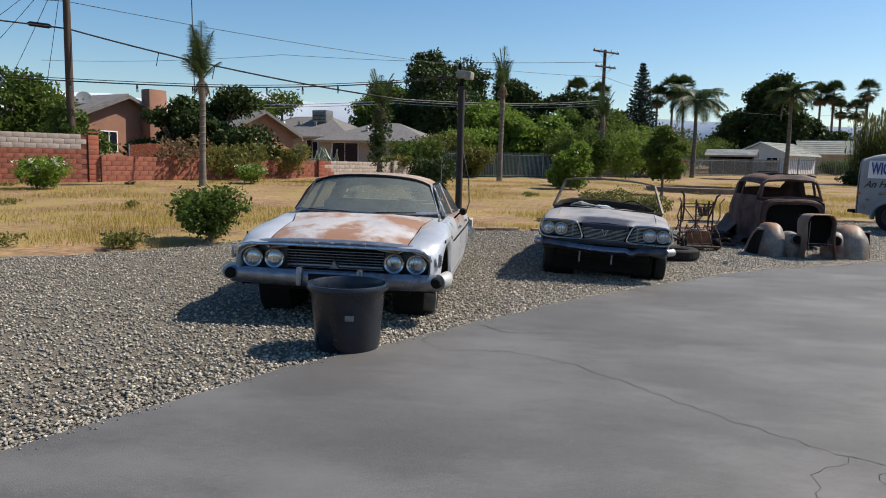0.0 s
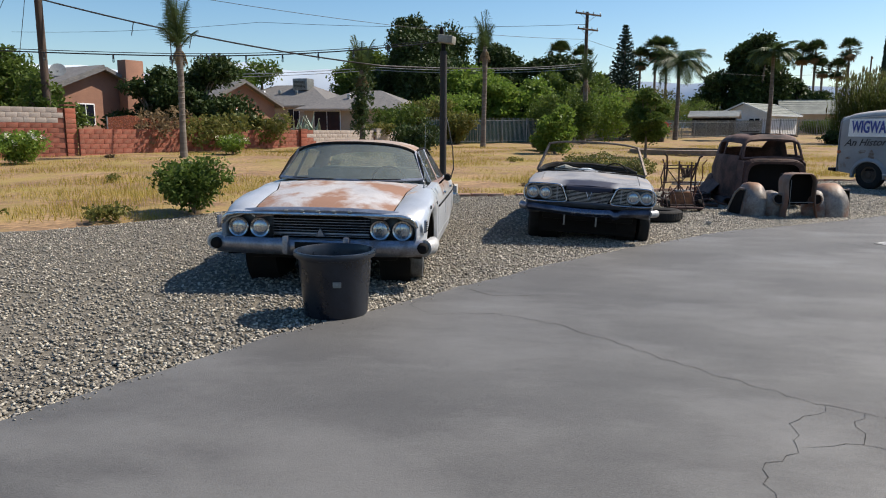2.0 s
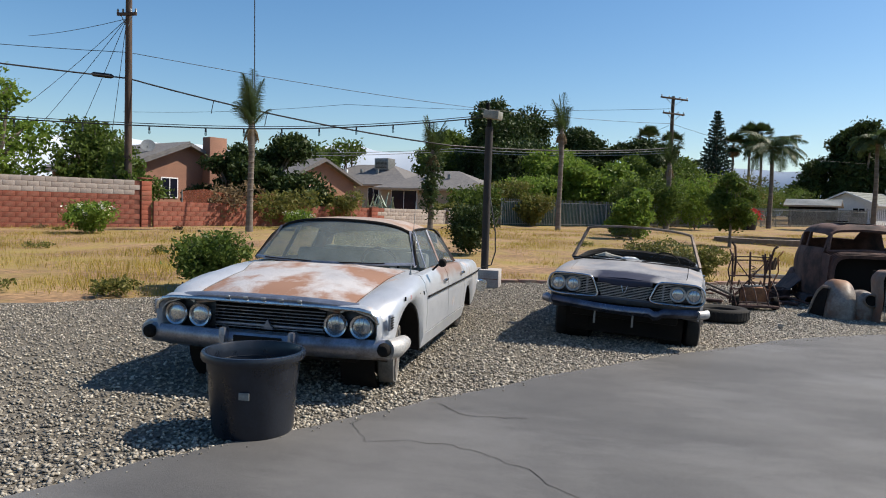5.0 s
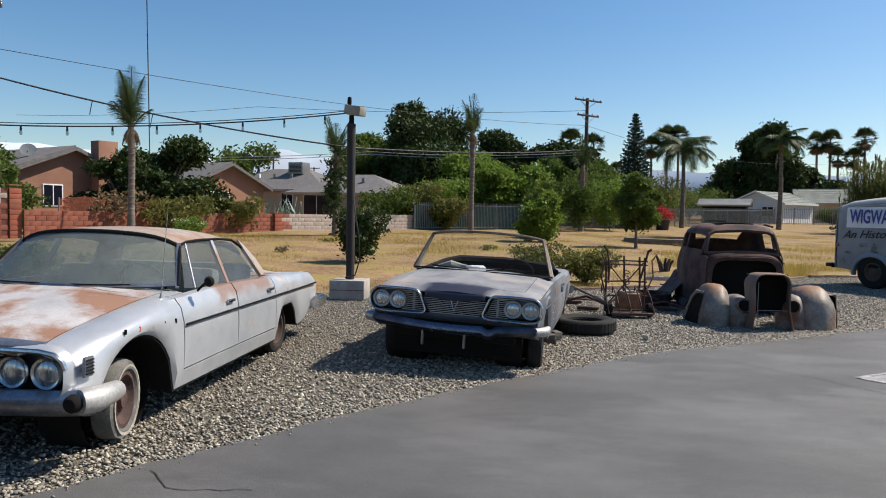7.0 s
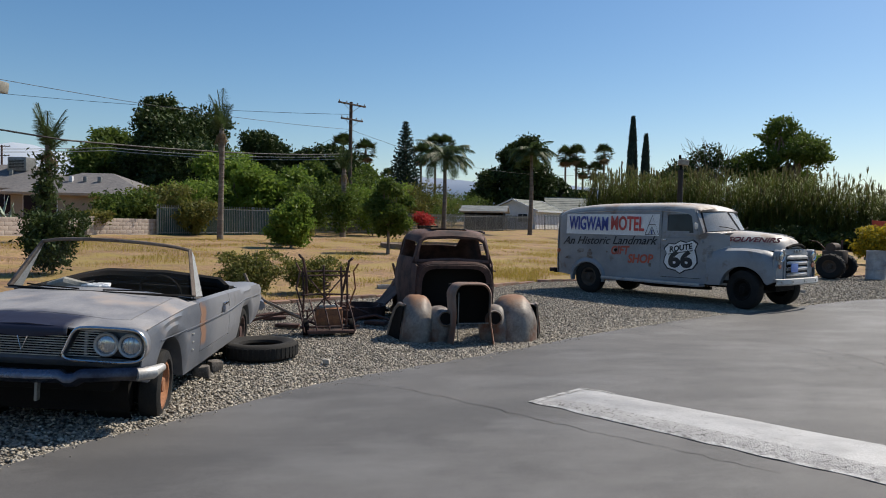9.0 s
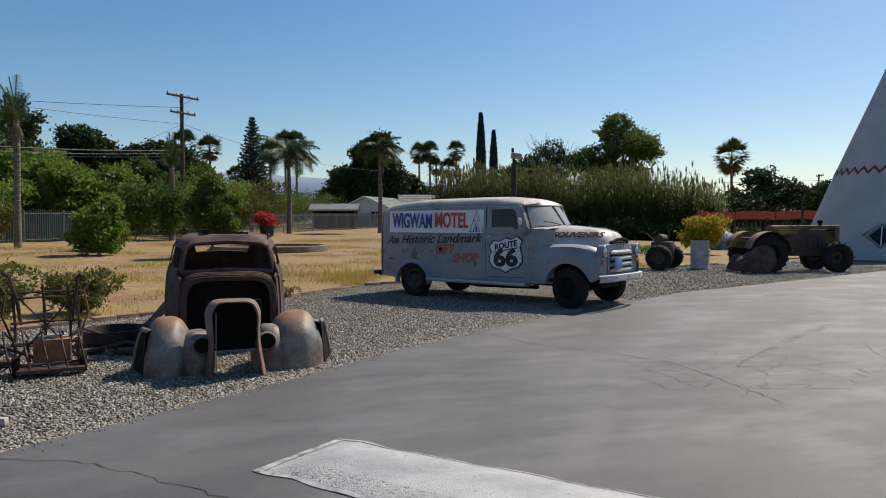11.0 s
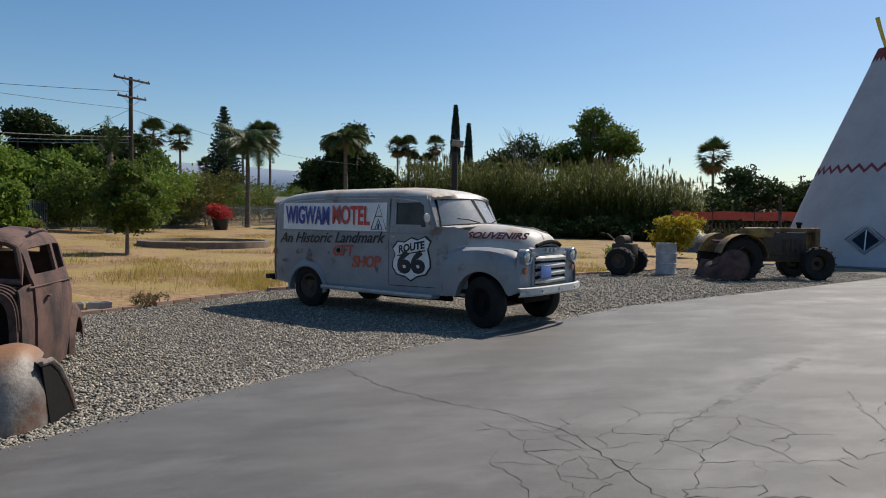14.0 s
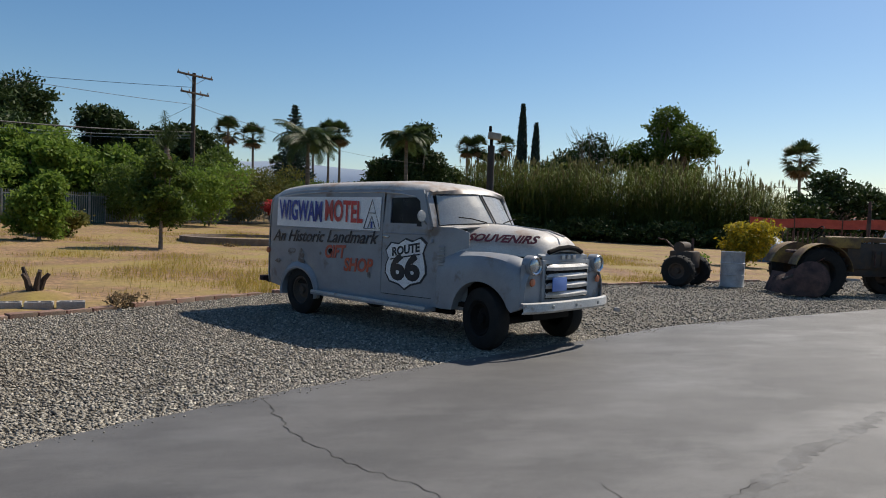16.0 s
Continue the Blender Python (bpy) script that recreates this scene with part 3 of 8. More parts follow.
        last = q
    return bm


CRACKS = [([(-1.04, 3.9), (-1.05, 3.77), (-0.87, 3.43), (-0.6, 3.5), (-0.32, 3.5), (0.16, 3.2), (0.48, 2.8), (0.95, 2.2), (1.46, 1.66), (1.9, 1.45), (2.6, 1.2)], 0.003),
          ([(1.46, 1.66), (1.15, 1.42), (1.09, 1.14), (0.82, 0.9), (0.73, 0.56), (0.4, 0.2)], 0.0026), ([(1.58, 1.59), (1.4, 1.2), (1.09, 1.14)], 0.0024), ([(1.4, 1.2), (1.7, 1.0), (2.2, 0.9)], 0.0024),
          ([(3.3, 8.6), (3.9, 8.2), (4.36, 7.58), (4.72, 7.1), (5.03, 6.65), (5.38, 6.27), (5.8, 5.7)], 0.0042),
          ([(8.72, 12.1), (8.85, 11.15), (9.08, 10.5), (9.46, 9.88), (9.66, 9.14), (9.5, 8.4), (9.3, 7.5)], 0.005), ([(-0.6, 4.4), (-0.3, 4.15), (0.1, 4.2)], 0.005)]
rc = random.Random(4)
def cell(u, v):
    """Corner of a jittered honeycomb in the broken patch of the drive."""
    rj = random.Random(u * 97 + v * 13)
    return (10.15 + .165 * u * math.sqrt(3) / 1.1 + .10 * rj.uniform(-1, 1) + .04 * v, 8.45 + .165 * (1.5 * v + (.5 if (u + v) % 2 else 0)) + .10 * rj.uniform(-1, 1) - .06 * u)


for u in range(-6, 8):
    for v in range(-5, 5):
        if (u / 6.5) ** 2 + (v / 4.5) ** 2 > rc.uniform(.5, 1.2):
            continue
        if rc.random() < .72:
            CRACKS.append(([cell(u, v), cell(u + 1, v)], rc.uniform(.0022, .0045)))
        if rc.random() < (.9 if (u + v) % 2 else .30):
            CRACKS.append(([cell(u, v), cell(u, v + 1)], rc.uniform(.0022, .0045)))
CRACKS += [([(9.9, 8.6), (10.4, 8.95), (11.06, 9.28), (11.5, 9.5)], 0.004), ([(12.4, 8.7), (13.0, 8.95), (13.6, 8.7), (14.4, 9.0)], 0.004), ([(11.9, 8.2), (12.3, 8.75), (12.9, 9.3)], 0.004)]
road = bpy.data.objects["road"]
for k, (pts, w) in enumerate(CRACKS):
    part("crack", crack(pts, w, k), M["crack"], road, smooth=0)

for pts, w in (([(10.9, 9.2), (11.6, 9.5), (12.29, 9.9), (13.1, 10.2), (13.96, 10.6)], .10),):
    part("tar_stain", crack(pts, w, 99), M["tar"], road, "darker seal-coat stain", smooth=0)

# painted low hump across the drive
bm = bmesh.new()
rows = []
a, b = (Vector((4.82, 7.63, 0)), Vector((6.9, 4.55, 0))), (Vector((5.5, 8.06, 0)), Vector((7.95, 4.75, 0)))
for k in range(60):
    t = k / 59
    l, r = a[0].lerp(a[1], t), b[0].lerp(b[1], t)
    row = []
    for j in range(9):
        u = j / 8
        p = l.lerp(r, u)
        h = 0.05 * math.sin(math.pi * u) ** 0.6 * min(1, t * 9 + 0.02)
        jit = 0.03 * noise.noise((p.x * 4, p.y * 4, 2)) if j in (0, 8) else 0
        row.append(Vector((p.x + jit, p.y + jit, 0.006 + h + 0.004 * noise.noise((p.x * 9, p.y * 9, 0)))))
    rows.append(row)
bm.free()
hump = thing("speed_hump", Matrix.Identity(4), "low speed hump in worn white paint on asphalt", "speed hump")
for nm, j0, j1, mt in (("ramp", 0, 2, "hump_pitted"), ("crown", 2, 6, "hump"), ("ramp", 6, 8, "hump")):
    part(nm, skin(bmesh.new(), [row[j0:j1 + 1] for row in rows]), M[mt], hump, smooth=80)
lift = Vector((0, 0, .004))
for nm, strip in (("edge_line", [[r[0] + lift, r[0].lerp(r[1], .30) + lift] for r in rows]), ("edge_line", [[r[8] + lift, r[8].lerp(r[7], .30) + lift] for r in rows]), ("end_line", [[a + lift, b + lift] for a, b in zip(rows[0], rows[1])])):
    part(nm, skin(bmesh.new(), strip), M["hump_edge"], hump, "worn white painted edge line", smooth=80)

# loose stones on the gravel
rs = np.random.RandomState(3)


def stones(name, n, x0, x1, size0, size1, spill=False):
    xs = rs.uniform(x0, x1, n)
    e = np.interp(xs, [p[0] for p in EDGE], [p[1] for p in EDGE])
    bo = np.interp(xs, BORD_X, BORD_Y)
    e = np.where(xs < -4.6, np.maximum(e, -1.5), e)
    if spill:
        ys = e - np.abs(rs.normal(0, 0.10, n))
    else:
        ys = e + 0.0 + (bo - e + 0.1) * rs.uniform(0, 1, n) ** 1.35
    s = rs.uniform(size0, size1, n) * (0.6 if spill else 1)
    base = np.array([[1, 0, 0], [-.9, .2, 0], [.1, .9, .1], [-.1, -1, 0], [.1, 0, .62], [0, .1, -.55]])
    tri = np.array([[0, 2, 4], [2, 1, 4], [1, 3, 4], [3, 0, 4], [2, 0, 5], [1, 2, 5], [3, 1, 5], [0, 3, 5]])
    V = base[None] * (1 + rs.uniform(-.3, .3, (n, 6, 3))) * s[:, None, None] * np.array([1, 1, 1])[None, None]
    V[:, :, 0] *= rs.uniform(0.8, 1.6, n)[:, None]
    th, ph = rs.uniform(0, 6.28, n), rs.normal(0, 0.5, n)
    c, q = np.cos(th)[:, None], np.sin(th)[:, None]
    X, Y = V[:, :, 0] * c - V[:, :, 1] * q, V[:, :, 0] * q + V[:, :, 1] * c
    cz, sz = np.cos(ph)[:, None], np.sin(ph)[:, None]
    Y2, Z = Y * cz - V[:, :, 2] * sz, Y * sz + V[:, :, 2] * cz
    zb = (0.004 if spill else -0.016) + s * 0.35
    P = np.stack([X + xs[:, None], Y2 + ys[:, None], Z + zb[:, None]], -1).reshape(-1, 3)
    F = (tri[None] + (np.arange(n) * 6)[:, None, None]).reshape(-1, 3)
    ob = fastmesh(name, P, F, M["stone"])
    return tagged(ob, "loose grey and tan crushed stones covering the gravel strip", "gravel", kind="stuff")


stones("gravel_stones", 74000, -7.5, 1.2, 0.008, 0.019)
stones("gravel_stones", 44000, 1.2, 5.2, 0.008, 0.019)
stones("gravel_stones", 72000, 5.2, 13.5, 0.009, 0.021)
stones("gravel_stones", 14000, 13.5, 29, 0.014, 0.030)
stones("spilled_stones", 900, -4.6, 18, 0.007, 0.017, True)

# dry grass and weeds of the field
n = 230000
xs = rs.uniform(-22, 26, n)
ys = np.interp(xs, BORD_X, BORD_Y) + 0.3 + 26 * rs.uniform(0, 1, n) ** 1.5
clump = np.array([noise.noise((x * 0.45, y * 0.45, 7)) for x, y in zip(xs, ys)])
clump = clump + 0.6 * np.array([noise.noise((x * 0.11, y * 0.11, 2)) for x, y in zip(xs, ys)]) - 0.35 * np.exp(-(ys - np.interp(xs, BORD_X, BORD_Y)) / 2.5)
keep = clump + rs.normal(0, 0.14, n) > 0.05
xs, ys, clump = xs[keep], ys[keep], clump[keep]
n = len(xs)
zs = np.array([ground_z(x, y) for x, y in zip(xs, ys)])
h = rs.uniform(0.04, 0.11, n) * (1 + 1.6 * np.clip(clump, 0, 1))
h *= np.where((xs > 4) & (ys < 34), 1.35, 1.0)
th, ln = rs.uniform(0, 6.28, n), rs.uniform(0.2, 0.9, n)
w = rs.uniform(0.0035, 0.009, n)
ax, ay = np.cos(th), np.sin(th)
p0 = np.stack([xs - ay * w, ys + ax * w, zs - 0.03], -1)
p1 = np.stack([xs + ay * w, ys - ax * w, zs - 0.03], -1)
p2 = np.stack([xs + ax * h * ln, ys + ay * h * ln, zs + h], -1)
P = np.stack([p0, p1, p2], 1).reshape(-1, 3)
tagged(fastmesh("dry_grass", P, np.arange(3 * n).reshape(-1, 3), M["drygrass"]), "tufts of dry yellow grass over the field", "grass", kind="stuff")

# kerb of short brick pieces at the edge of the field
kerb = thing("kerb", Matrix.Identity(4), "low weathered red brick and concrete kerb edging the field", "kerb", kind="structure")
KERB = [(-2.6, 13.35), (-1.9, 13.7), (0.3, 14.4), (2.5, 15.2), (5.4, 16.9), (7.2, 18.3), (9.6, 20.3), (12.0, 21.0), (16.0, 21.7), (20.0, 22.5), (25.0, 23.6)]
kb = B(0, 0, 0, 0.38, 0.16, 0.16, 0.012)
kme = part("kerb_brick", kb, M["kerb"], kerb)
first = True
for (x0, y0), (x1, y1) in zip(KERB, KERB[1:]):
    L = math.hypot(x1 - x0, y1 - y0)
    for k in range(int(L / 0.4)):
        t = (k + 0.5) * 0.4 / L
        x, y = x0 + (x1 - x0) * t, y0 + (y1 - y0) * t
        ob = kme if first else new("kerb_brick", kme.data)
        first = False
        ob.parent = kerb
        ob.matrix_basis = pose(x, y + rc.uniform(-.015, .015), -0.03 + rc.uniform(-.02, .012), rc.uniform(-4, 4), 0, math.degrees(math.atan2(y1 - y0, x1 - x0)) + rc.uniform(-2, 2))

# ---- vehicles ----
def wheel(parent, x, y, z, R, w, side, rim_r, rim_mat, wall=None, tyre_mat=None, flat=0.0, turn=0.0):
    """A wheel under a vehicle: tyre with rim, hub and holes. side is the sign of its outer face."""
    m = Matrix.Translation((x, y, z)) @ Matrix.Rotation(radians(turn), 4, 'Z') @ Matrix.Rotation(radians(-90 * side), 4, 'X')
    h = w / 2
    bm = Lz([(rim_r, -h * .7), (rim_r + .02, -h), (R - .05, -h * 1.02), (R - .012, -h * .8), (R, -h * .4), (R, h * .4), (R - .012, h * .8), (R - .05, h * 1.02), (rim_r + .02, h), (rim_r, h * .7)], 28, m)
    if flat:
        for v in bm.verts:
            if v.co.z < flat:
                v.co.y += (v.co.y - y) * 0.25
                v.co.z = flat + (v.co.z - flat) * 0.1
    wh = part("wheel", bm, tyre_mat or M["tyre"], parent)
    if wall:
        part("whitewall", Lz([(rim_r + .03, h * 1.01), (rim_r + .05, h * 1.06), (R - .055, h * 1.06), (R - .05, h * 1.01)], 28, m), wall, wh)
    part("rim", Lz([(rim_r, -h * .7), (rim_r - .01, h * .35), (rim_r + .012, h * .78), (rim_r - .02, h * .8), (rim_r - .035, h * .45), (rim_r * .62, h * .15), (rim_r * .5, h * .36), (rim_r * .34, h * .40), (rim_r * .30, h * .75), (0.0, h * .78)], 24, m), rim_mat, wh)
    return wh


def headlamp(parent, x, y, z, r, ring_mat, depth=0.05):
    m = Matrix.Translation((x, y, z)) @ Matrix.Rotation(radians(-90), 4, 'Y')
    lamp = part("headlight", Lz([(r * .86, -.05), (r, 0.0), (r * 1.06, .012), (r * .97, .024), (r * .82, .016), (r * .80, .0)], 24, m), ring_mat, parent)
    part("lens", Lz([(r * .82, .002), (r * .7, .010), (r * .4, .016), (0.0, .018)], 24, m), M["lens"], lamp)
    return lamp


class Body:
    """A car's lower body as rings across its length, dealt out to panels."""
    def __init__(self, xs, ring):
        self.xs = xs
        self.half = [ring(x) for x in xs]
        self.n = len(self.half[0])

    def panel(self, keep, side=0, gap=0.005, t=0.012):
        bm = bmesh.new()
        for s in ((1, -1) if side == 0 else (side,)):
            rows = [[Vector((x, s * y, z)) for y, z in r] for x, r in zip(self.xs, self.half)]
            skin(bm, rows, keep=lambda i, j: keep((self.xs[i] + self.xs[i + 1]) / 2, j))
        bmesh.ops.remove_doubles(bm, verts=bm.verts[:], dist=1e-4)
        if gap:
            shrink_edge(bm, gap)
        return thick(bm, t) if t else bm


def stations(lo, hi, step, extra=()):
    return sorted(set([round(v, 4) for v in np.arange(lo, hi + 1e-6, step)] + [round(v, 4) for v in extra]))


def arch(x, c, R, z0, base):
    d = abs(x - c)
    return base if d >= R else max(base, z0 + math.sqrt(R * R - d * d))


def grid_pane(bm, a, b, nu=10, nv=4):
    """A sheet between two curves a(u) and b(u)."""
    rows = []
    for j in range(nv + 1):
        rows.append([Vector(a(i / nu)).lerp(Vector(b(i / nu)), j / nv) for i in range(nu + 1)])
    return skin(bm, rows)


# ---- the silver four-door sedan ----
def silver_sedan():
    car = thing("sedan_car", frame_of(-1.99, 4.26, 0.02, 1.0, 0, 0.6), "faded silver four-door sedan with rusty hood on sunken tyres", "car", "parked old cars")

    def ring(x):
        zs = smooth_interp(x, [0.1, 0.45, 1.35, 2.3, 3.2, 4.2, 5.0, 5.22], [.70, .765, .865, .885, .865, .815, .775, .70])
        w = smooth_interp(x, [0.1, 0.2, 0.35, 1.0, 3.0, 4.4, 5.22], [.925, .968, 1.0, 1.02, 1.02, .98, .90])
        zd = smooth_interp(x, [0.1, .4, 1.1, 1.5], [.715, .80, .905, .94]) if x < 2.4 else smooth_interp(x, [3.2, 3.6, 4.6, 5.22], [.885, .875, .83, .70])
        base = smooth_interp(x, [.1, .35, 1.2, 3.4, 4.4, 5.22], [.36, .27, .20, .20, .24, .34])
        zb = max(arch(x, .79, .47, .21, base), min(arch(x, 3.83, .38, .17, base), .52))
        d = zs - zb
        e = max(0.0, min(1.0, (1.44 - x) / .35))
        out = [(w - .22, zb + .01), (w - .035, zb), (w - .005, zb + .2 * d), (w, zb + .48 * d), (w - .006 - .008 * e, zb + .74 * d), (w - .03 - .016 * e, zb + .9 * d), (w - .075 - .035 * e, zs - .002), (w - .15 - .06 * e, zs + .006 + .014 * e)]
        k = max(0.0, (.42 - x) / .32)
        out[4:8] = [(y - k * dy, z - k * dz) for (y, z), dy, dz in zip(out[4:8], (.012, .035, .05, .04), (.0, .012, .022, .012))]
        out += [(w - .24 - .08 * e, zs * .55 + zd * .45 - .008 - .03 * e), (w - .42 - .05 * e, zd - .03), (w * .32, zd - .002), (0.0, zd)]
        return out
    body = Body(stations(.12, 5.2, .06, (1.36, 2.38, 3.36)), ring)
    hood = lambda x, j: .1 < x < 1.44 and j >= 8
    trunk = lambda x, j: 3.66 < x < 5.1 and j >= 8
    cabin = lambda x, j: {7: 1.62, 8: 1.56}.get(j, 1.44) <= x <= 3.62 and j >= 7
    door1 = lambda x, j: 1.36 < x < 2.38 and 2 <= j < 7
    door2 = lambda x, j: 2.38 < x < 3.36 and 2 <= j < 7
    shell = part("body", body.panel(lambda x, j: j > 0 and not (hood(x, j) or trunk(x, j) or cabin(x, j) or door1(x, j) or door2(x, j))), M["silver"], car)
    part("sill_flange", body.panel(lambda x, j: j == 0), M["dark"], car)
    part("hood", body.panel(hood, gap=.008), M["silver_rust"], car, "silver hood with large rust-brown patches")
    part("trunk_lid", body.panel(trunk), M["silver_rust"], car)
    for s in (-1, 1):
        for nm, k, hx in (("front_door", door1, 2.2), ("rear_door", door2, 3.18)):
            d = part(nm, body.panel(k, s, .009), M["silver"], car)
            part("handle", B(hx, s * 1.022, .755, .13, .03, .025, .008), M["chrome"], d)
            part("trim_strip", B((1.875 if nm[0] == "f" else 2.875), s * 1.026, .672, .99, .014, .016, .004), M["dark"], d)
        part("trim_strip", T([(3.36, s * 1.024, .672), (3.9, s * 1.012, .668), (4.5, s * .985, .66), (5.05, s * .93, .645)], .010, 6), M["dark"], shell)
        for k in range(5):
            part("fender_mark", B(.58 + k * .165, s * 1.010, .742 - k * .006, .014, .014, .034, .003), M["redpaint"] if k in (1, 2) else M["dark"], shell)
        v = part("fender_badge", B(.21, s * .995, .60, .085, .02, .12, .006), M["chrome_dull"], shell)
        for k in range(5):
            part("louvre", B(.21, s * 1.008, .56 + k * .02, .07, .012, .007), M["dark"], v)
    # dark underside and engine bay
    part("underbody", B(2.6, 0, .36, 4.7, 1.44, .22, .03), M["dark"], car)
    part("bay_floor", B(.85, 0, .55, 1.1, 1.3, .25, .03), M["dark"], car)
    # face: surround, grille bars, lamps
    def mouth(x, w, z0, z1, r=.09, n=6):
        pts = []
        for cx, cz, a0 in ((w - r, z0 + r, -90), (w - r, z1 - r, 0), (-w + r, z1 - r, 90), (-w + r, z0 + r, 180)):
            for k in range(n + 1):
                a = radians(a0 + 90 * k / n)
                pts.append(Vector((x, cx + r * math.cos(a), cz + r * math.sin(a))))
        return pts
    face = part("grille_surround", thick(skin(bmesh.new(), [mouth(.30, .88, .415, .675), mouth(.13, .905, .40, .69, .11), mouth(.085, .925, .39, .708, .13), mouth(.10, .935, .382, .722, .145), mouth(.16, .955, .37, .728, .15)], close=True), .01), M["silver"], car)
    part("grille_back", B(.33, 0, .53, .03, 1.74, .26), M["dark"], face)
    part("chrome_lip", T([(.10, -.925, .60), (.09, -.915, .645), (.083, -.87, .685), (.078, -.78, .702), (.074, -.5, .706), (.07, 0, .707), (.074, .5, .706), (.078, .78, .702), (.083, .87, .685), (.09, .915, .645), (.10, .925, .60)], .016), M["chrome"], face)
    lip = [[Vector((x + .05 * (abs(y) / .74) ** 4, y, z - .032 * (abs(y) / .74) ** 3)) for x, z in ((.105, .712), (.078, .72), (.074, .742), (.10, .757), (.17, .762))] for y in np.linspace(-.74, .74, 25)]
    part("hood_lip", thick(skin(bmesh.new(), lip), .006), M["chrome_dull"], car, "dark tarnished hood edge moulding")
    grille = part("grille", B(.21, 0, .505, .05, .92, .022, .006), M["chrome_dull"], face)
    for k in range(9):
        part("grille_bar", B(.20, 0, .43 + k * .0265, .02, .94, .007, .002), M["chrome_dull"], grille)
    for k in range(7):
        part("grille_rib", B(.23, -.42 + k * .14, .525, .02, .008, .19), M["dark"], grille)
    part("grille_badge", Lz([(.0, .02), (.05, .015), (.06, 0)], 3, Matrix.Translation((.17, 0, .51)) @ Matrix.Rotation(radians(-90), 4, 'Y')), M["chrome_dull"], grille)
    for s in (-1, 1):
        panel = part("lamp_panel", B(.22, s * .68, .56, .03, .42, .23, .03), M["grille_dark"], face)
        headlamp(panel, .15, s * .785, .562, .094, M["chrome"])
        headlamp(panel, .15, s * .575, .562, .094, M["chrome"])
    for k in range(5):
        part("hood_letter", B(.072, -.30 + k * .15, .738, .014, .035, .016, .004), M["alu"], shell)
    # bumper
    def brow(y):
        f = abs(y) / 1.02
        return .03 + .10 * f ** 3
    rows = []
    for k in range(41):
        y = -1.02 + 2.04 * k / 40
        x = brow(y)
        dip = .03 if abs(y) < .27 else 0.0
        rows.append([Vector((x + .07, y, .47)), Vector((x + .012, y, .475 - dip * .3)), Vector((x - .015, y, .445 - dip * .5)), Vector((x - .022, y, .40)), Vector((x, y, .35)), Vector((x + .05, y, .315)), Vector((x + .12, y, .31))])
    bumper = part("front_bumper", thick(skin(bmesh.new(), rows), .008), M["chrome_dull"], car, "dull dented chrome front bumper")
    for s in (-1, 1):
        part("bumper_wrap", T([(brow(1.0) + .0, s * 1.0, .41), (.20, s * 1.045, .41), (.42, s * 1.05, .415), (.48, s * 1.04, .415)], [.075, .078, .06, .02], 12), M["alu"], bumper)
        part("parking_lamp", Lz([(0, .03), (.035, .026), (.05, .01), (.055, -.02)], 16, Matrix.Translation((.075, s * .985, .41)) @ Matrix.Rotation(radians(-90), 4, 'Y')), M["dark"], bumper)
        part("overrider", B(.0, s * .285, .425, .09, .055, .17, .022), M["chrome_dull"], bumper)
    part("number_plate", B(-.012, 0, .40, .012, .40, .11, .004), M["dark"], bumper)
    part("rear_bumper", T([(4.85, -1.0, .42), (5.15, -.97, .42), (5.28, -.7, .42), (5.31, 0, .42), (5.28, .7, .42), (5.15, .97, .42), (4.85, 1.0, .42)], .075, 12), M["chrome"], car)
    for s in (-1, 1):
        part("tail_lamp", Lz([(0, .04), (.07, .03), (.085, 0)], 16, Matrix.Translation((5.22, s * .72, .60)) @ Matrix.Rotation(radians(90), 4, 'Y')), M["redpaint"], shell)
    # greenhouse
    rows = []
    for k in range(13):
        t = k / 12
        x = 1.80 + 1.48 * t
        zc = 1.335 + .035 * math.sin(math.pi * min(1, t * 1.1 + .05)) - .03 * t * t - .10 * max(0, t - .8) * 5 * max(0, t - .8) * 5
        row = []
        for j in range(13):
            u = -1 + 2 * j / 12
            y = .70 * u
            row.append(Vector((x + .10 * u * u * (1 - 2 * t), y, zc - .05 * u * u - .06 * abs(u) ** 6)))
        rows.append(row)
    part("roof", thick(skin(bmesh.new(), rows), .02), M["roof_rust"], car, "chalky grey roof with brown rust bloom")
    wa = lambda u: (1.335 + .24 * (2 * u - 1) ** 2 + .03 * abs(2 * u - 1) ** 5, -.815 + 1.63 * u, .925 + .01 * math.sin(math.pi * u) + .02 * (2 * u - 1) ** 2)
    wb = lambda u: (1.79 + .11 * (2 * u - 1) ** 2, -.68 + 1.36 * u, 1.335 - .05 * (2 * u - 1) ** 2 - .052 * abs(2 * u - 1) ** 6)
    part("windscreen", grid_pane(bmesh.new(), wa, wb, 16, 5), M["glass"], car, "dusty greenish curved windscreen")
    part("windscreen_frame", T([wa(k / 16) for k in range(17)], .016), M["chrome_dull"], car)
    part("windscreen_top", T([wb(k / 16) for k in range(17)], .018), M["dark"], car)
    ra = lambda u: (3.58 - .08 * (2 * u - 1) ** 2, -.72 + 1.44 * u, .885)
    rb = lambda u: (3.33 - .10 * (2 * u - 1) ** 2, -.60 + 1.20 * u, 1.225 - .05 * (2 * u - 1) ** 2)
    part("rear_window", grid_pane(bmesh.new(), ra, rb, 12, 4), M["glass"], car)
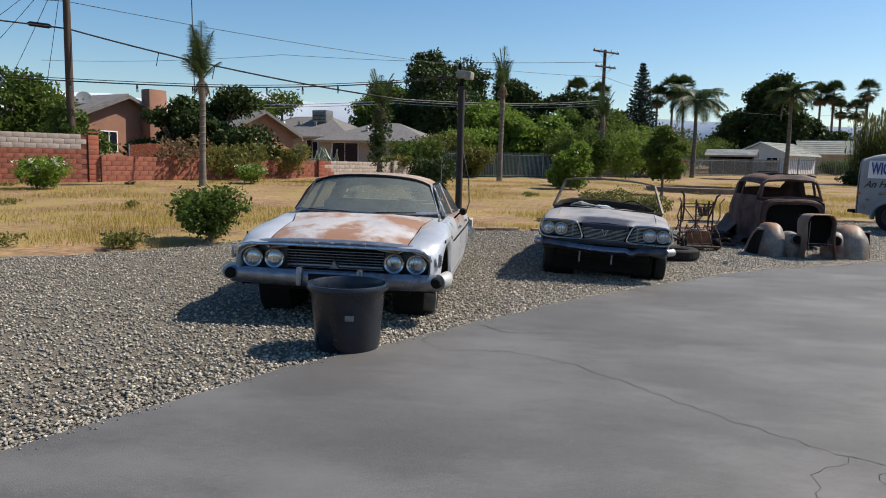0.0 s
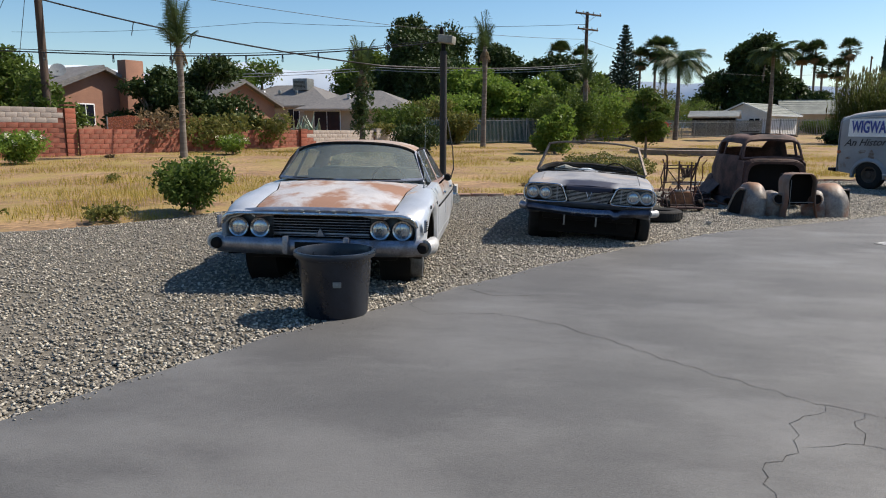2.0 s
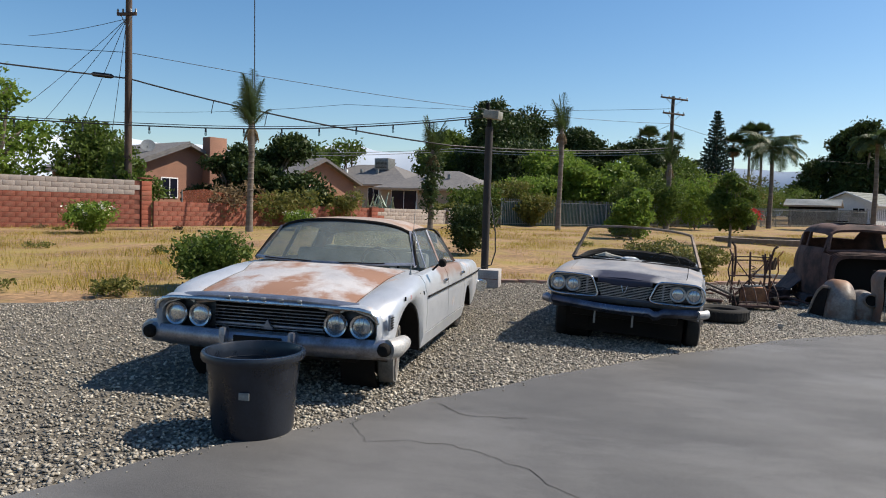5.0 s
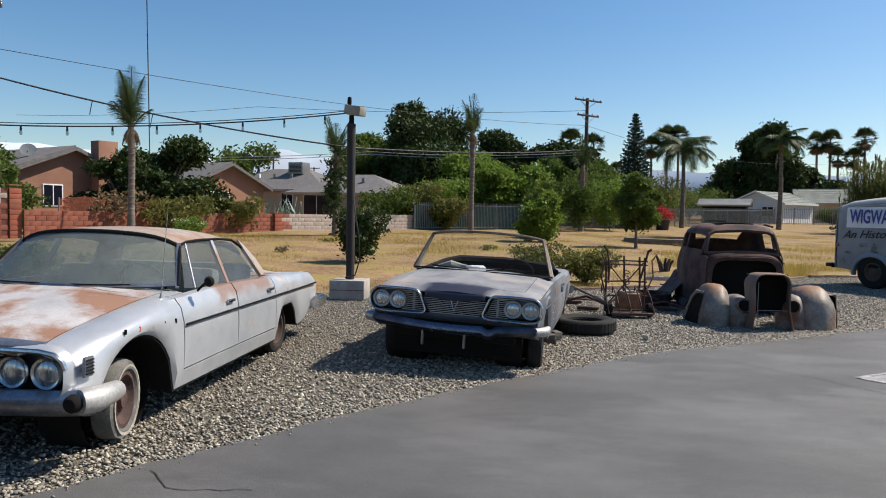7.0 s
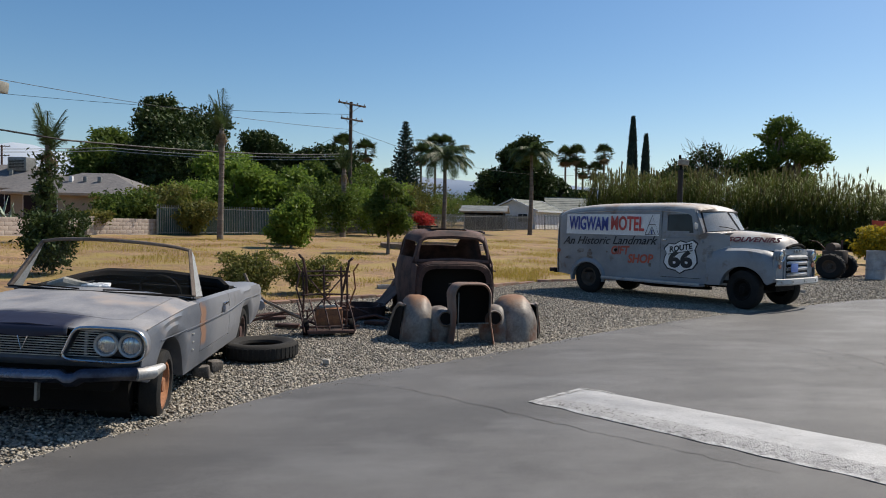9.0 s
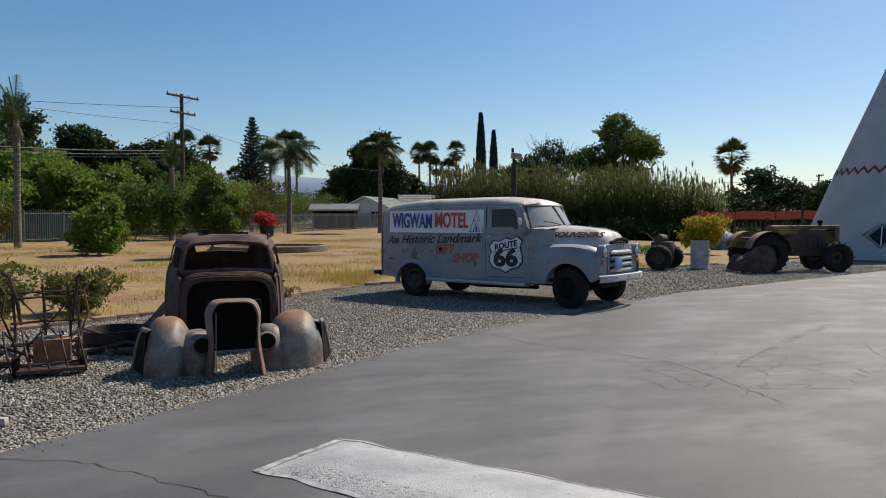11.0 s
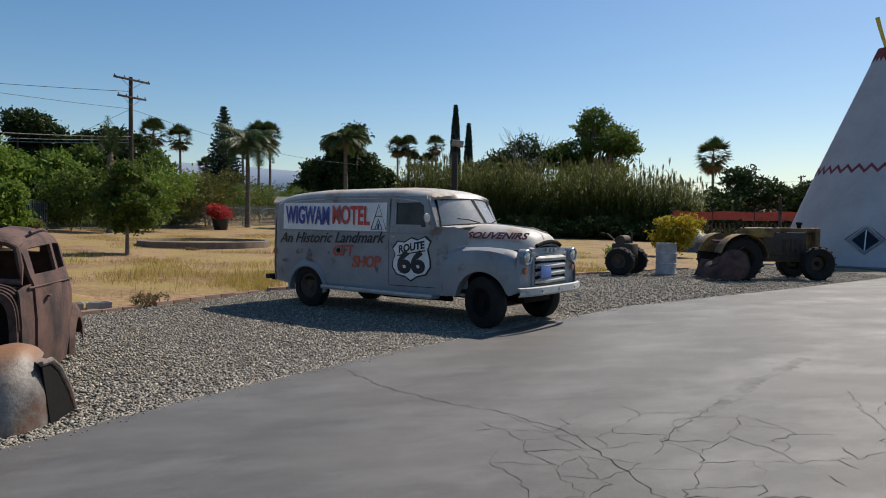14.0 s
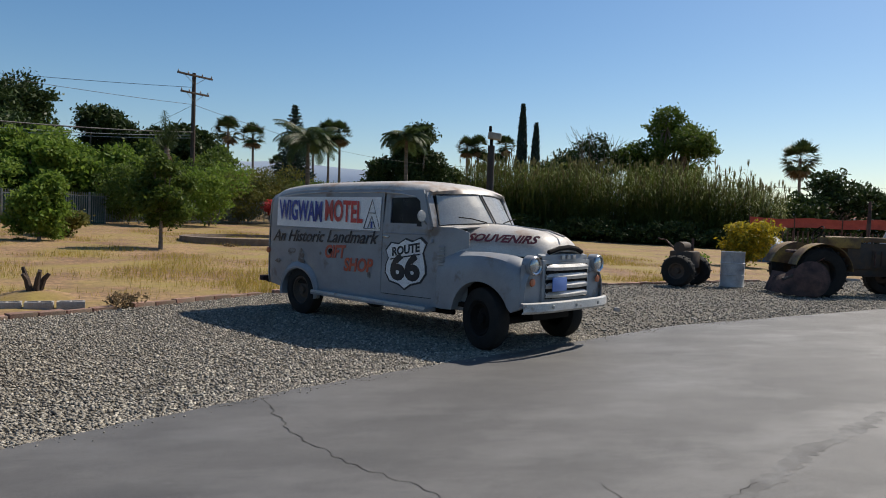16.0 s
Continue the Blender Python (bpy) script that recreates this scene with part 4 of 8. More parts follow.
    for s in (-1, 1):
        bm = bmesh.new()
        beam(bm, (1.61, s * .828, .92), (1.905, s * .69, 1.242), .03, .03)
        part("front_pillar", bm, M["chrome_dull"], car)
        bm = bmesh.new()
        beam(bm, (2.40, s * .895, .88), (2.44, s * .715, 1.25), .035, .035)
        part("centre_pillar", bm, M["silver"], car)
        c = [Vector((3.16, s * .90, .87)), Vector((3.52, s * .80, .875)), Vector((3.46, s * .72, 1.02)), Vector((3.34, s * .63, 1.17)), Vector((3.06, s * .69, 1.225))]
        bm = bmesh.new()
        bm.faces.new([bm.verts.new(p) for p in c])
        part("rear_pillar", thick(bm, .03), M["roof_rust"], car)
        part("gutter", T([(1.61, s * .84, .93), (1.80, s * .755, 1.15), (1.90, s * .70, 1.235), (2.0, s * .708, 1.258), (2.2, s * .715, 1.268), (2.6, s * .715, 1.265), (2.93, s * .705, 1.245), (3.08, s * .73, 1.18), (3.18, s * .82, 1.02), (3.22, s * .89, .885)], .012), M["dark"], car)
        for nm, q in (("quarter_light", ((1.67, .86, .91), (1.79, .89, .90), (1.97, .71, 1.245), (1.91, .70, 1.225))), ("front_window", ((1.79, .89, .90), (2.38, .90, .895), (2.42, .715, 1.255), (1.98, .71, 1.247))), ("rear_side_window", ((2.46, .90, .89), (3.17, .905, .875), (3.12, .80, 1.08), (3.02, .715, 1.20), (2.90, .705, 1.235), (2.47, .715, 1.255)))):
            bm = bmesh.new()
            bm.faces.new([bm.verts.new((x, s * y, z)) for x, y, z in q])
            part(nm, bm, M["glass_clear"], car)
        part("quarter_post", T([(1.79, s * .888, .90), (1.975, s * .708, 1.247)], .009), M["chrome_dull"], car)
    mirror = part("door_mirror", T([(1.60, -1.0, .90), (1.60, -1.05, .95), (1.60, -1.08, .965)], .010), M["dark"], car, "black round wing mirror")
    part("mirror_head", Lz([(0, -.035), (.03, -.025), (.042, 0), (.038, .015), (0, .017)], 16, Matrix.Translation((1.60, -1.095, .975)) @ Matrix.Rotation(radians(90), 4, 'Y')), M["dark"], mirror)
    part("radio_aerial", T([(1.30, -.86, .87), (1.31, -.86, .92), (1.40, -.86, 1.55)], [.014, .004, .002], 6), M["steel"], car)
    for s in (-1, 1):
        part("wiper", T([(1.34, s * .12, .945), (1.30, s * .45, .955), (1.33, s * .60, .96)], .006, 6), M["dark"], car)
    # cabin
    part("cabin_floor", B(2.5, 0, .34, 2.2, 1.7, .06, .02), M["interior"], car)
    part("dashboard", B(1.62, 0, .80, .28, 1.56, .18, .05), M["interior"], car)
    part("steering_wheel", lathe(bmesh.new(), [(.19 + .013 * math.cos(a), .013 * math.sin(a)) for a in np.linspace(0, 2 * math.pi, 7)[:-1]], 28, Matrix.Translation((1.92, -.38, .90)) @ Matrix.Rotation(radians(62), 4, 'Y'), True), M["dark"], car)
    for x, h in ((2.45, 1.0), (3.22, .98)):
        part("bench_seat", B(x - .25, 0, .52, .55, 1.5, .22, .06), M["seat"], car)
        part("seat_back", B(x, 0, .78, .17, 1.5, h - .55, .06, Matrix.Translation((x, 0, .55)) @ Matrix.Rotation(radians(10), 4, 'Y') @ Matrix.Translation((-x, 0, -.55))), M["seat"], car)
    for x in (.80, 3.83):
        for s in (-1, 1):
            wheel(car, x - (.03 if x < 2 else 0), s * (.83 if x < 2 else .80), .25, .275, .15, s, .185, M["rust"], M["whitewall"] if x < 2 else None, M["tyre_pale"] if x < 2 else M["tyre_dusty"], flat=.02, turn=(11 if x < 2 else 0))
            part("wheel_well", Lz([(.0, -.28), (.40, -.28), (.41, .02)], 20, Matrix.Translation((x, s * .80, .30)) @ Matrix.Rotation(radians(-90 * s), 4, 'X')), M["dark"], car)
    return car


silver_sedan()


# ---- the grey-blue convertible ----
def convertible():
    car = thing("convertible_car", frame_of(0.905, 7.27, 0.152, 0.988, -0.02, 2.6), "weathered grey-blue convertible with no top and faded hood", "car", "parked old cars")

    def ring(x):
        zs = smooth_interp(x, [0.1, .35, 1.3, 2.3, 3.3, 4.3, 4.75], [.76, .80, .845, .83, .80, .77, .72])
        w = smooth_interp(x, [0.1, .35, 1.0, 3.4, 4.4, 4.75], [.82, .855, .865, .86, .84, .80])
        zd = smooth_interp(x, [0.1, .3, .9, 1.45], [.775, .825, .88, .915]) if x < 2.4 else smooth_interp(x, [3.1, 3.5, 4.4, 4.75], [.80, .80, .77, .70])
        base = smooth_interp(x, [.1, .3, 1.1, 3.1, 4.2, 4.75], [.42, .36, .24, .24, .30, .38])
        zb = max(arch(x, .70, .38, .26, base), min(arch(x, 3.53, .36, .24, base), .56))
        d = zs - zb
        out = [(w - .2, zb + .01), (w - .03, zb), (w - .004, zb + .22 * d), (w + .004, zb + .5 * d), (w - .012, zb + .62 * d), (w - .006, zb + .80 * d), (w - .03, zs - .02), (w - .085, zs)]
        out += [(w - .2, zs * .5 + zd * .5 + .0), (w - .36, zd - .018), (w * .3, zd), (0.0, zd + .012)]
        return out
    body = Body(stations(.12, 4.74, .055, (1.50, 2.62)), ring)
    hood = lambda x, j: .34 < x < 1.36 and j >= 8
    nose = lambda x, j: (x <= .34 and j >= 6) or (x < 1.45 and 6 <= j < 8)
    cabin = lambda x, j: 1.45 <= x <= 3.3 and j >= 7
    door = lambda x, j: 1.50 < x < 2.62 and 2 <= j < 7
    shell = part("body", body.panel(lambda x, j: not (hood(x, j) or nose(x, j) or cabin(x, j) or door(x, j))), M["tempest"], car)
    part("hood", body.panel(hood, gap=.006), M["tempest_hood"], car, "faded grey hood, bare and chalky")
    part("nose", body.panel(nose, gap=.002), M["tempest_hood"], car)
    bm = bmesh.new()
    rows = []
    for k in range(9):
        y = -.30 + .6 * k / 8
        rows.append([Vector((.115 - .01 * math.cos(y * 3), y, .69 + .03 * abs(y) / .3)), Vector((.10, y, .735)), Vector((.108, y, .765)), Vector((.13, y, .782)), Vector((.19, y, .797))])
    part("nose_panel", thick(skin(bm, rows), .006), M["tempest_hood"], shell, "nose with dark blue original paint")
    for s in (-1, 1):
        d = part("door", body.panel(door, s, .006), M["tempest"], car)
        hd = part("handle", B(2.40, s * .872, .725, .16, .03, .022, .008), M["chrome"], d)
        part("lock", B(2.32, s * .872, .67, .03, .03, .07, .01), M["chrome_dull"], hd)
        for k in range(3):
            part("fender_mark", B(1.25, s * .868, .58 - k * .07, .04, .012, .012, .003), M["alu"], shell)
        part("belt_crease", T([(.4, s * .862, .66), (1.4, s * .874, .64), (2.6, s * .872, .63), (3.4, s * .868, .66), (4.5, s * .845, .62)], .004, 6), M["tempest"], shell)
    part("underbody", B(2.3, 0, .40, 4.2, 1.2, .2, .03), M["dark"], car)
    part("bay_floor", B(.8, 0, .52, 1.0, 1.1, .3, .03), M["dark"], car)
    # near-black board in place of the shade behind the face
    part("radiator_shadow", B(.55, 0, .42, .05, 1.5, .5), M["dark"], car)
    # face
    def loop(x, pts):
        return [Vector((x, y, z)) for y, z in pts]

    def pod(s):
        raw = [(.27, .555), (.45, .545), (.76, .545), (.85, .58), (.865, .69), (.81, .775), (.70, .785), (.46, .785), (.36, .775), (.315, .665)]
        for _ in range(2):
            raw = [q for (y0, z0), (y1, z1) in zip(raw, raw[1:] + raw[:1]) for q in ((.75 * y0 + .25 * y1, .75 * z0 + .25 * z1), (.25 * y0 + .75 * y1, .25 * z0 + .75 * z1))]
        return [(s * y, z) for y, z in raw]
    surround = None
    for s in (-1, 1):
        p = pod(s)
        q = loop(.085, p)
        r = tube(bmesh.new(), q + q[:2], .011, 8)
        pane = part("grille_surround", r, M["chrome"], car, "pitted chrome headlight and grille surround")
        part("grille_back", B(.25, s * .54, .66, .02, .54, .21), M["dark"], pane)
        cy, cz = s * .57, .665
        rim = [[Vector((x, cy + (y - cy) * k, cz + (z - cz) * k)) for y, z in p + p[:1]] for x, k in ((.088, .985), (.088, 1.015), (.11, 1.03), (.20, .99))]
        part("pod_shell", thick(skin(bmesh.new(), rim), .005), M["tempest"], pane)
        g = part("grille", B(.15, s * .42, .665, .02, .02, .18), M["chrome_dull"], pane)
        for k in range(11):
            z = .572 + k * .0185
            y0 = .295 + .009 * k
            part("grille_bar", B(.13, s * (y0 + .53) / 2, z, .016, .53 - y0, .006, .002), M["alu"], g)
        headlamp(pane, .115, s * .745, .665, .084, M["alu"])
        headlamp(pane, .115, s * .575, .665, .084, M["alu"])
        part("lamp_plate", B(.16, s * .655, .665, .03, .32, .19, .03), M["grille_dark"], pane)
    mid = part("centre_grille", B(.16, 0, .64, .02, .50, .15), M["dark"], car)
    for k in range(9):
        w = .50 + .018 * k
        part("grille_bar", B(.13, 0, .565 + k * .0175, .016, w, .006, .002), M["alu"], mid)
    part("centre_vee", T([(.105, -.035, .70), (.095, 0, .60), (.105, .035, .70)], .006), M["chrome"], mid)
    part("valance", thick(skin(bmesh.new(), [[Vector((.14, y, .56)), Vector((.12, y, .54)), Vector((.15, y, .50)), Vector((.25, y, .46))] for y in np.linspace(-.8, .8, 17)]), .006), M["tempest"], car)
    rows = []
    for k in range(37):
        y = -.87 + 1.74 * k / 36
        f = abs(y) / .87
        x = .02 + .12 * f ** 4
        sag = -.035 * math.sin(math.pi * (k / 36)) ** 2 - (.03 if .25 < k / 36 < .31 else 0)
        rows.append([Vector((x + .08, y, .505 + sag)), Vector((x, y, .515 + sag)), Vector((x - .02, y, .49 + sag)), Vector((x - .02, y, .455 + sag)), Vector((x + .015, y, .42 + sag)), Vector((x + .08, y, .405 + sag))])
    bumper = part("front_bumper", thick(skin(bmesh.new(), rows), .007), M["bumper_dark"], car, "bent tarnished front bumper")
    for s in (-1, 1):
        part("bumper_end", T([(.10, s * .80, .465), (.17, s * .885, .47), (.34, s * .90, .475)], [.045, .048, .03], 10), M["alu"] if s < 0 else M["chrome_dull"], bumper)
    for y in (-.12, .30):
        part("bumper_bracket", B(.10, y, .33, .05, .02, .17, .004, None), M["steel"], bumper)
    # windscreen frame and open cabin
    wa = lambda u: (1.18 + .26 * (2 * u - 1) ** 2, -.80 + 1.6 * u, .905 - .02 * (2 * u - 1) ** 2)
    wb = lambda u: (1.62 + .10 * (2 * u - 1) ** 2, -.665 + 1.33 * u, 1.335 - .035 * (2 * u - 1) ** 2 - .02 * (2 * u - 1) ** 6)
    fr = part("windscreen_frame", T([wb(k / 18) for k in range(19)], .016, 8), M["frame_rust"], car)
    part("frame_base", T([wa(k / 18) for k in range(19)], .014, 6), M["dark"], fr)
    part("windscreen", grid_pane(bmesh.new(), wa, wb, 14, 4), glass_thin, car)
    for s in (-1, 1):
        u = 0 if s < 0 else 1
        bm = bmesh.new()
        beam(bm, wa(u), wb(u), .034, .034, .028, .028)
        part("front_pillar", bm, M["frame_rust"], fr)
        bm = bmesh.new()
        bm.faces.new([bm.verts.new(p) for p in ((1.47, s * .805, .88), (1.68, s * .815, .865), (1.76, s * .70, 1.22), (1.72, s * .67, 1.30))])
        part("quarter_light", thick(bm, .006), M["glass_dusty"], fr)
    for s in (-1, 1):
        part("wiper", T([(1.20, s * .10, .925), (1.16, s * .40, .94), (1.18, s * .52, .945)], .007, 6), M["dark"], car)
    part("cowl", thick(skin(bmesh.new(), [[Vector((1.36, y, .905 - .03 * y * y)), Vector((1.52, y, .885 - .03 * y * y)), Vector((1.56, y, .80))] for y in np.linspace(-.80, .80, 13)]), .008), M["tempest"], car)
    part("cabin_floor", B(2.4, 0, .34, 1.9, 1.5, .05, .02), M["dark"], car)
    part("dashboard", B(1.62, 0, .77, .22, 1.42, .16, .05), M["interior"], car)
    part("steering_wheel", lathe(bmesh.new(), [(.19 + .012 * math.cos(a), .012 * math.sin(a)) for a in np.linspace(0, 2 * math.pi, 7)[:-1]], 28, Matrix.Translation((1.90, -.36, .86)) @ Matrix.Rotation(radians(60), 4, 'Y'), True), M["dark"], car)
    for s in (-1, 1):
        part("door_lining", B(2.4, s * .76, .58, 1.8, .03, .42, .01), M["dark"], car)
    bm = T([(1.75, .80, .84), (2.3, .81, .845), (2.9, .78, .86), (3.12, .62, .88), (3.20, 0, .885), (3.12, -.62, .86), (2.95, -.74, .83)], [.02, .03, .05, .07, .075, .06, .03], 8)
    part("folded_top", bm, M["dark"], car, "black folded top lying round the cabin")
    # black box added low behind the bumper, its colour standing in for shade
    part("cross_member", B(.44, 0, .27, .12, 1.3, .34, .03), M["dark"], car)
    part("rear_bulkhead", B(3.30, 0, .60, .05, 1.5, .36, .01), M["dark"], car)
    part("bench_seat", B(2.55, 0, .55, .16, 1.3, .40, .05), M["interior"], car)
    well = [[Vector((3.05 - .0, y, .80 - .0 * y)), Vector((3.30, y, .815))] for y in np.linspace(-.74, .74, 9)]
    part("top_well", thick(skin(bmesh.new(), well), .02), M["dark"], car)
    bm = bmesh.new()
    for k in range(7):
        box(bm, 1.46 + .05 * (k % 3), .05 - .12 * k + .3, .925 + .008 * (k % 2), .16, .11, .014, .004, Matrix.Rotation(radians(4 * k - 9), 4, 'Z'))
    part("crumpled_paper", bm, M["whitepaint"], car)
    part("torn_padding", T([(1.62, .55, .89), (1.60, .40, .93), (1.65, .28, .90), (1.60, .15, .91)], [.03, .05, .045, .02], 8), M["seat"], car)
    for x in (.70, 3.53):
        for s in (-1, 1):
            wheel(car, x, s * .745, .25, .285, .16, s, .185, M["rust_orange"] if x < 2 else M["rust"], None, M["tyre"], flat=.02 if s < 0 else 0.0, turn=(6 if x < 2 else 0))
            part("wheel_well", Lz([(.0, -.26), (.37, -.26), (.38, .0)], 20, Matrix.Translation((x, s * .66, .33)) @ Matrix.Rotation(radians(-90 * s), 4, 'X')), M["dark"], car)
    part("rear_bumper", T([(4.5, -.84, .45), (4.75, -.80, .45), (4.82, 0, .45), (4.75, .80, .45), (4.5, .84, .45)], .06, 10), M["chrome_dull"], car)
    return car


glass_thin = glassmat("glass_thin", (0.95, 0.96, 0.96), (0.2, 0.22, 0.23), 0.025, 0.05)
convertible()


# ---- the painted panel van ----
def rounded(x, w, zb, zt, top_r, crown, n=7):
    """Half ring of a van body from sill to roof centre."""
    pts = [(w - .16, zb + .01), (w - .02, zb), (w - .004, zb + .12), (w, (zb * .6 + 1.0 * .4)), (w, 1.0), (w - .004, 1.26), (w - .012, 1.5), (w - .03, zt - top_r)]
    for k in range(1, n + 1):
        a = radians(90 * k / n)
        pts.append((w - .03 - top_r + top_r * math.cos(a), zt - top_r + top_r * math.sin(a)))
    for k in (1, 2, 3):
        f = k / 3
        pts.append(((w - .03 - top_r) * (1 - f), zt + crown * (1 - (1 - f) ** 2)))
    return pts


def panel_van():
    van = thing("panel_van", frame_of(12.533, 13.85, -0.463, 0.886), "old grey-blue panel van with hand-painted signs and rounded hood", "van", "parked old cars")

    def ring(x):
        w = smooth_interp(x, [1.15, 1.6, 2.4, 4.6, 5.2, 5.40], [.80, .84, .88, .88, .85, .80])
        zt = smooth_interp(x, [1.50, 1.8, 2.6, 4.2, 5.0, 5.40], [1.93, 2.015, 2.07, 2.06, 2.0, 1.91])
        base = smooth_interp(x, [1.1, 1.5, 4.8, 5.4], [.42, .40, .38, .42])
        zb = arch(x, 4.40, .44, .33, base)
        zb = min(zb, .74)
        return rounded(x, w, zb, zt, .20, .05)
    xs = stations(1.50, 5.40, .07, (2.47, 1.52))
    body = Body(xs, ring)
    nj = body.n
    door = lambda x, j: 1.53 < x < 2.47 and 2 <= j < 6
    win = lambda x, j: 1.60 < x < 2.35 and 5 < j < 7
    roofj = lambda x, j: j >= 9
    shell = part("body", body.panel(lambda x, j: not door(x, j) and not roofj(x, j) and not (1.53 < x < 2.47 and 6 <= j < 8) and not (x < 1.67 and j >= 6)), M["van"], van)
    part("roof", body.panel(lambda x, j: roofj(x, j) and x > 1.67, gap=0), M["van_top"], van, "chalky beige van roof with worn paint")
    # rear
    r = [Vector((5.40, y, z)) for y, z in body.half[-1]]
    bm = bmesh.new()
    bm.faces.new([bm.verts.new(p) for p in r[1:] + [Vector((5.42, -p.y, p.z)) for p in r[::-1][1:-1]]])
    part("rear_door", thick(bm, .02), M["van"], van)
    for s in (-1, 1):
        d = part("door", body.panel(door, s, .006), M["van"], van)
        fr = bmesh.new()
        q = [(1.72, 1.46), (2.34, 1.46), (2.34, 1.84), (1.86, 1.85), (1.775, 1.80)]
        o = [(1.53, 1.42), (2.465, 1.42), (2.465, 1.95), (1.74, 1.95), (1.62, 1.66)]
        a = [fr.verts.new((x, s * interp(z, [1.26, 1.5, 1.82, 1.92], [.868, .858, .845, .82]), z)) for x, z in o]
        b = [fr.verts.new((x, s * interp(z, [1.26, 1.5, 1.82, 1.92], [.868, .858, .845, .82]), z)) for x, z in q]
        for k in range(5):
            fr.faces.new((a[k], a[(k + 1) % 5], b[(k + 1) % 5], b[k]))
        part("window_frame", thick(fr, .02), M["van"], d)
        bm = bmesh.new()
        bm.faces.new([bm.verts.new((x, s * (interp(z, [1.26, 1.5, 1.82, 1.92], [.868, .858, .845, .82]) - .015), z)) for x, z in q])
        part("side_window", bm, M["glass_dark"], d, "dark side window")
        part("handle", B(2.38, s * .885, 1.30, .12, .03, .022, .008), M["chrome"], d)
        part("drip_rail", T([(x, s * (r[8][0] + .004), r[8][1]) for x, r in zip(xs[4::6], body.half[4::6])], .010, 6), M["van_top"], shell)
        part("belt_line", T([(x, s * (r[5][0] + .002), 1.352) for x, r in zip(xs[::6], body.half[::6])], .008, 6), M["van"], shell)
        # rear wing and running board
        rows = []
        for k in range(17):
            a = radians(-8 + 196 * k / 16)
            x, z = 4.40 - .50 * math.cos(a), .34 + .44 * math.sin(a)
            x2, z2 = 4.40 - .43 * math.cos(a), .33 + .385 * math.sin(a)
            rows.append([Vector((x + .0, s * .875, z + .05)), Vector((x, s * .90, z + .02)), Vector(((x + x2) / 2, s * .925, (z + z2) / 2)), Vector((x2, s * .915, z2)), Vector((x2, s * .80, z2))])
        part("rear_wing", thick(skin(bmesh.new(), rows), .008), M["van"], van)
        part("running_board", B(2.70, s * .90, .385, 2.46, .22, .05, .015), M["van"], van)
        part("running_board_lip", B(2.70, s * 1.0, .41, 2.44, .03, .04, .01), M["bumper_white"], van)
        part("hinge", B(1.52, s * .875, 1.28, .05, .03, .05, .008), M["van"], d)
        for k in range(6):
            part("cowl_louvre", B(1.36, s * .846, .98 + .045 * k, .11, .022, .016, .004), M["van"], van)
    # cowl sides
    for s in (-1, 1):
        rows = [[Vector((x, s * interp(x, [.95, 1.2, 1.53], [.70, .80, .842]), z)) for z in (.42, .7, 1.0, 1.2, 1.42, interp(x, [.95, 1.2, 1.53], [1.40, 1.47, 1.46]))] for x in (1.0, 1.1, 1.2, 1.3, 1.42, 1.525)]
        part("cowl_side", thick(skin(bmesh.new(), rows), .015), M["van"], van)
    part("cowl_top", thick(skin(bmesh.new(), [[Vector((1.0 + .22 * (y / .8) ** 2, y, 1.50 - .05 * (y / .8) ** 2)), Vector((1.25 + .26 * (y / .8) ** 2, y, 1.53 - .05 * (y / .8) ** 2))] for y in np.linspace(-.8, .8, 15)]), .015), M["van_top"], van)
    # windscreen in two halves
    for s in (-1, 1):
        a = lambda u: (1.17 + .30 * u ** 2, s * (.02 + .76 * u), 1.525 - .045 * u ** 2)
        b = lambda u: (1.46 + .20 * u ** 2, s * (.02 + .66 * u), 1.915 - .03 * u ** 2)
        sc = part("windscreen", grid_pane(bmesh.new(), a, b, 8, 4), M["glass_dusty"], van, "dusty split windscreen pane")
        part("windscreen_rubber", T([a(k / 8) for k in range(9)] + [b(1 - k / 8) for k in range(9)] + [a(0)], .014, 6), M["rubber"], sc)
        bm = bmesh.new()
        beam(bm, (1.51, s * .82, 1.45), (1.71, s * .77, 1.90), .085, .07)
        part("front_pillar", bm, M["van"], van)
        part("wiper", T([(1.17, s * .18, 1.54), (1.22, s * .42, 1.585), (1.30, s * .60, 1.60)], .008, 6), M["dark"], van)
    part("header", thick(skin(bmesh.new(), [[Vector((1.45 + .24 * (y / .72) ** 2, y, 1.915 - .03 * (y / .72) ** 2)), Vector((1.52 + .1 * (y / .72) ** 2, y, 1.985 - .06 * (y / .72) ** 2)), Vector((1.62, y, 2.015 - .06 * (y / .72) ** 2 - .02 * (y / .72) ** 6)), Vector((1.70, y, 2.038 - .05 * (y / .72) ** 2 - .025 * (y / .72) ** 6))] for y in np.linspace(-.76, .76, 19)]), .015), M["van_top"], van)
    part("mirror_arm", T([(1.62, .87, 1.50), (1.60, .98, 1.58)], .01, 6), M["steel"], van)
    part("mirror", Lz([(0, -.02), (.07, -.012), (.075, 0), (0, .006)], 18, Matrix.Translation((1.60, .99, 1.60)) @ Matrix.Rotation(radians(90), 4, 'Y')), M["alu"], van)
    # hood
    rows = []
    for k in range(21):
        t = k / 20
        x = .02 + 1.18 * t
        zt = smooth_interp(t, [0, .08, .3, 1], [1.22, 1.36, 1.46, 1.525])
        hw = smooth_interp(t, [0, .15, .6, 1], [.38, .53, .68, .79])
        row = []
        for j in range(17):
            u = -1 + j / 8
            zz = zt - (zt - 1.15) * abs(u) ** 3.2
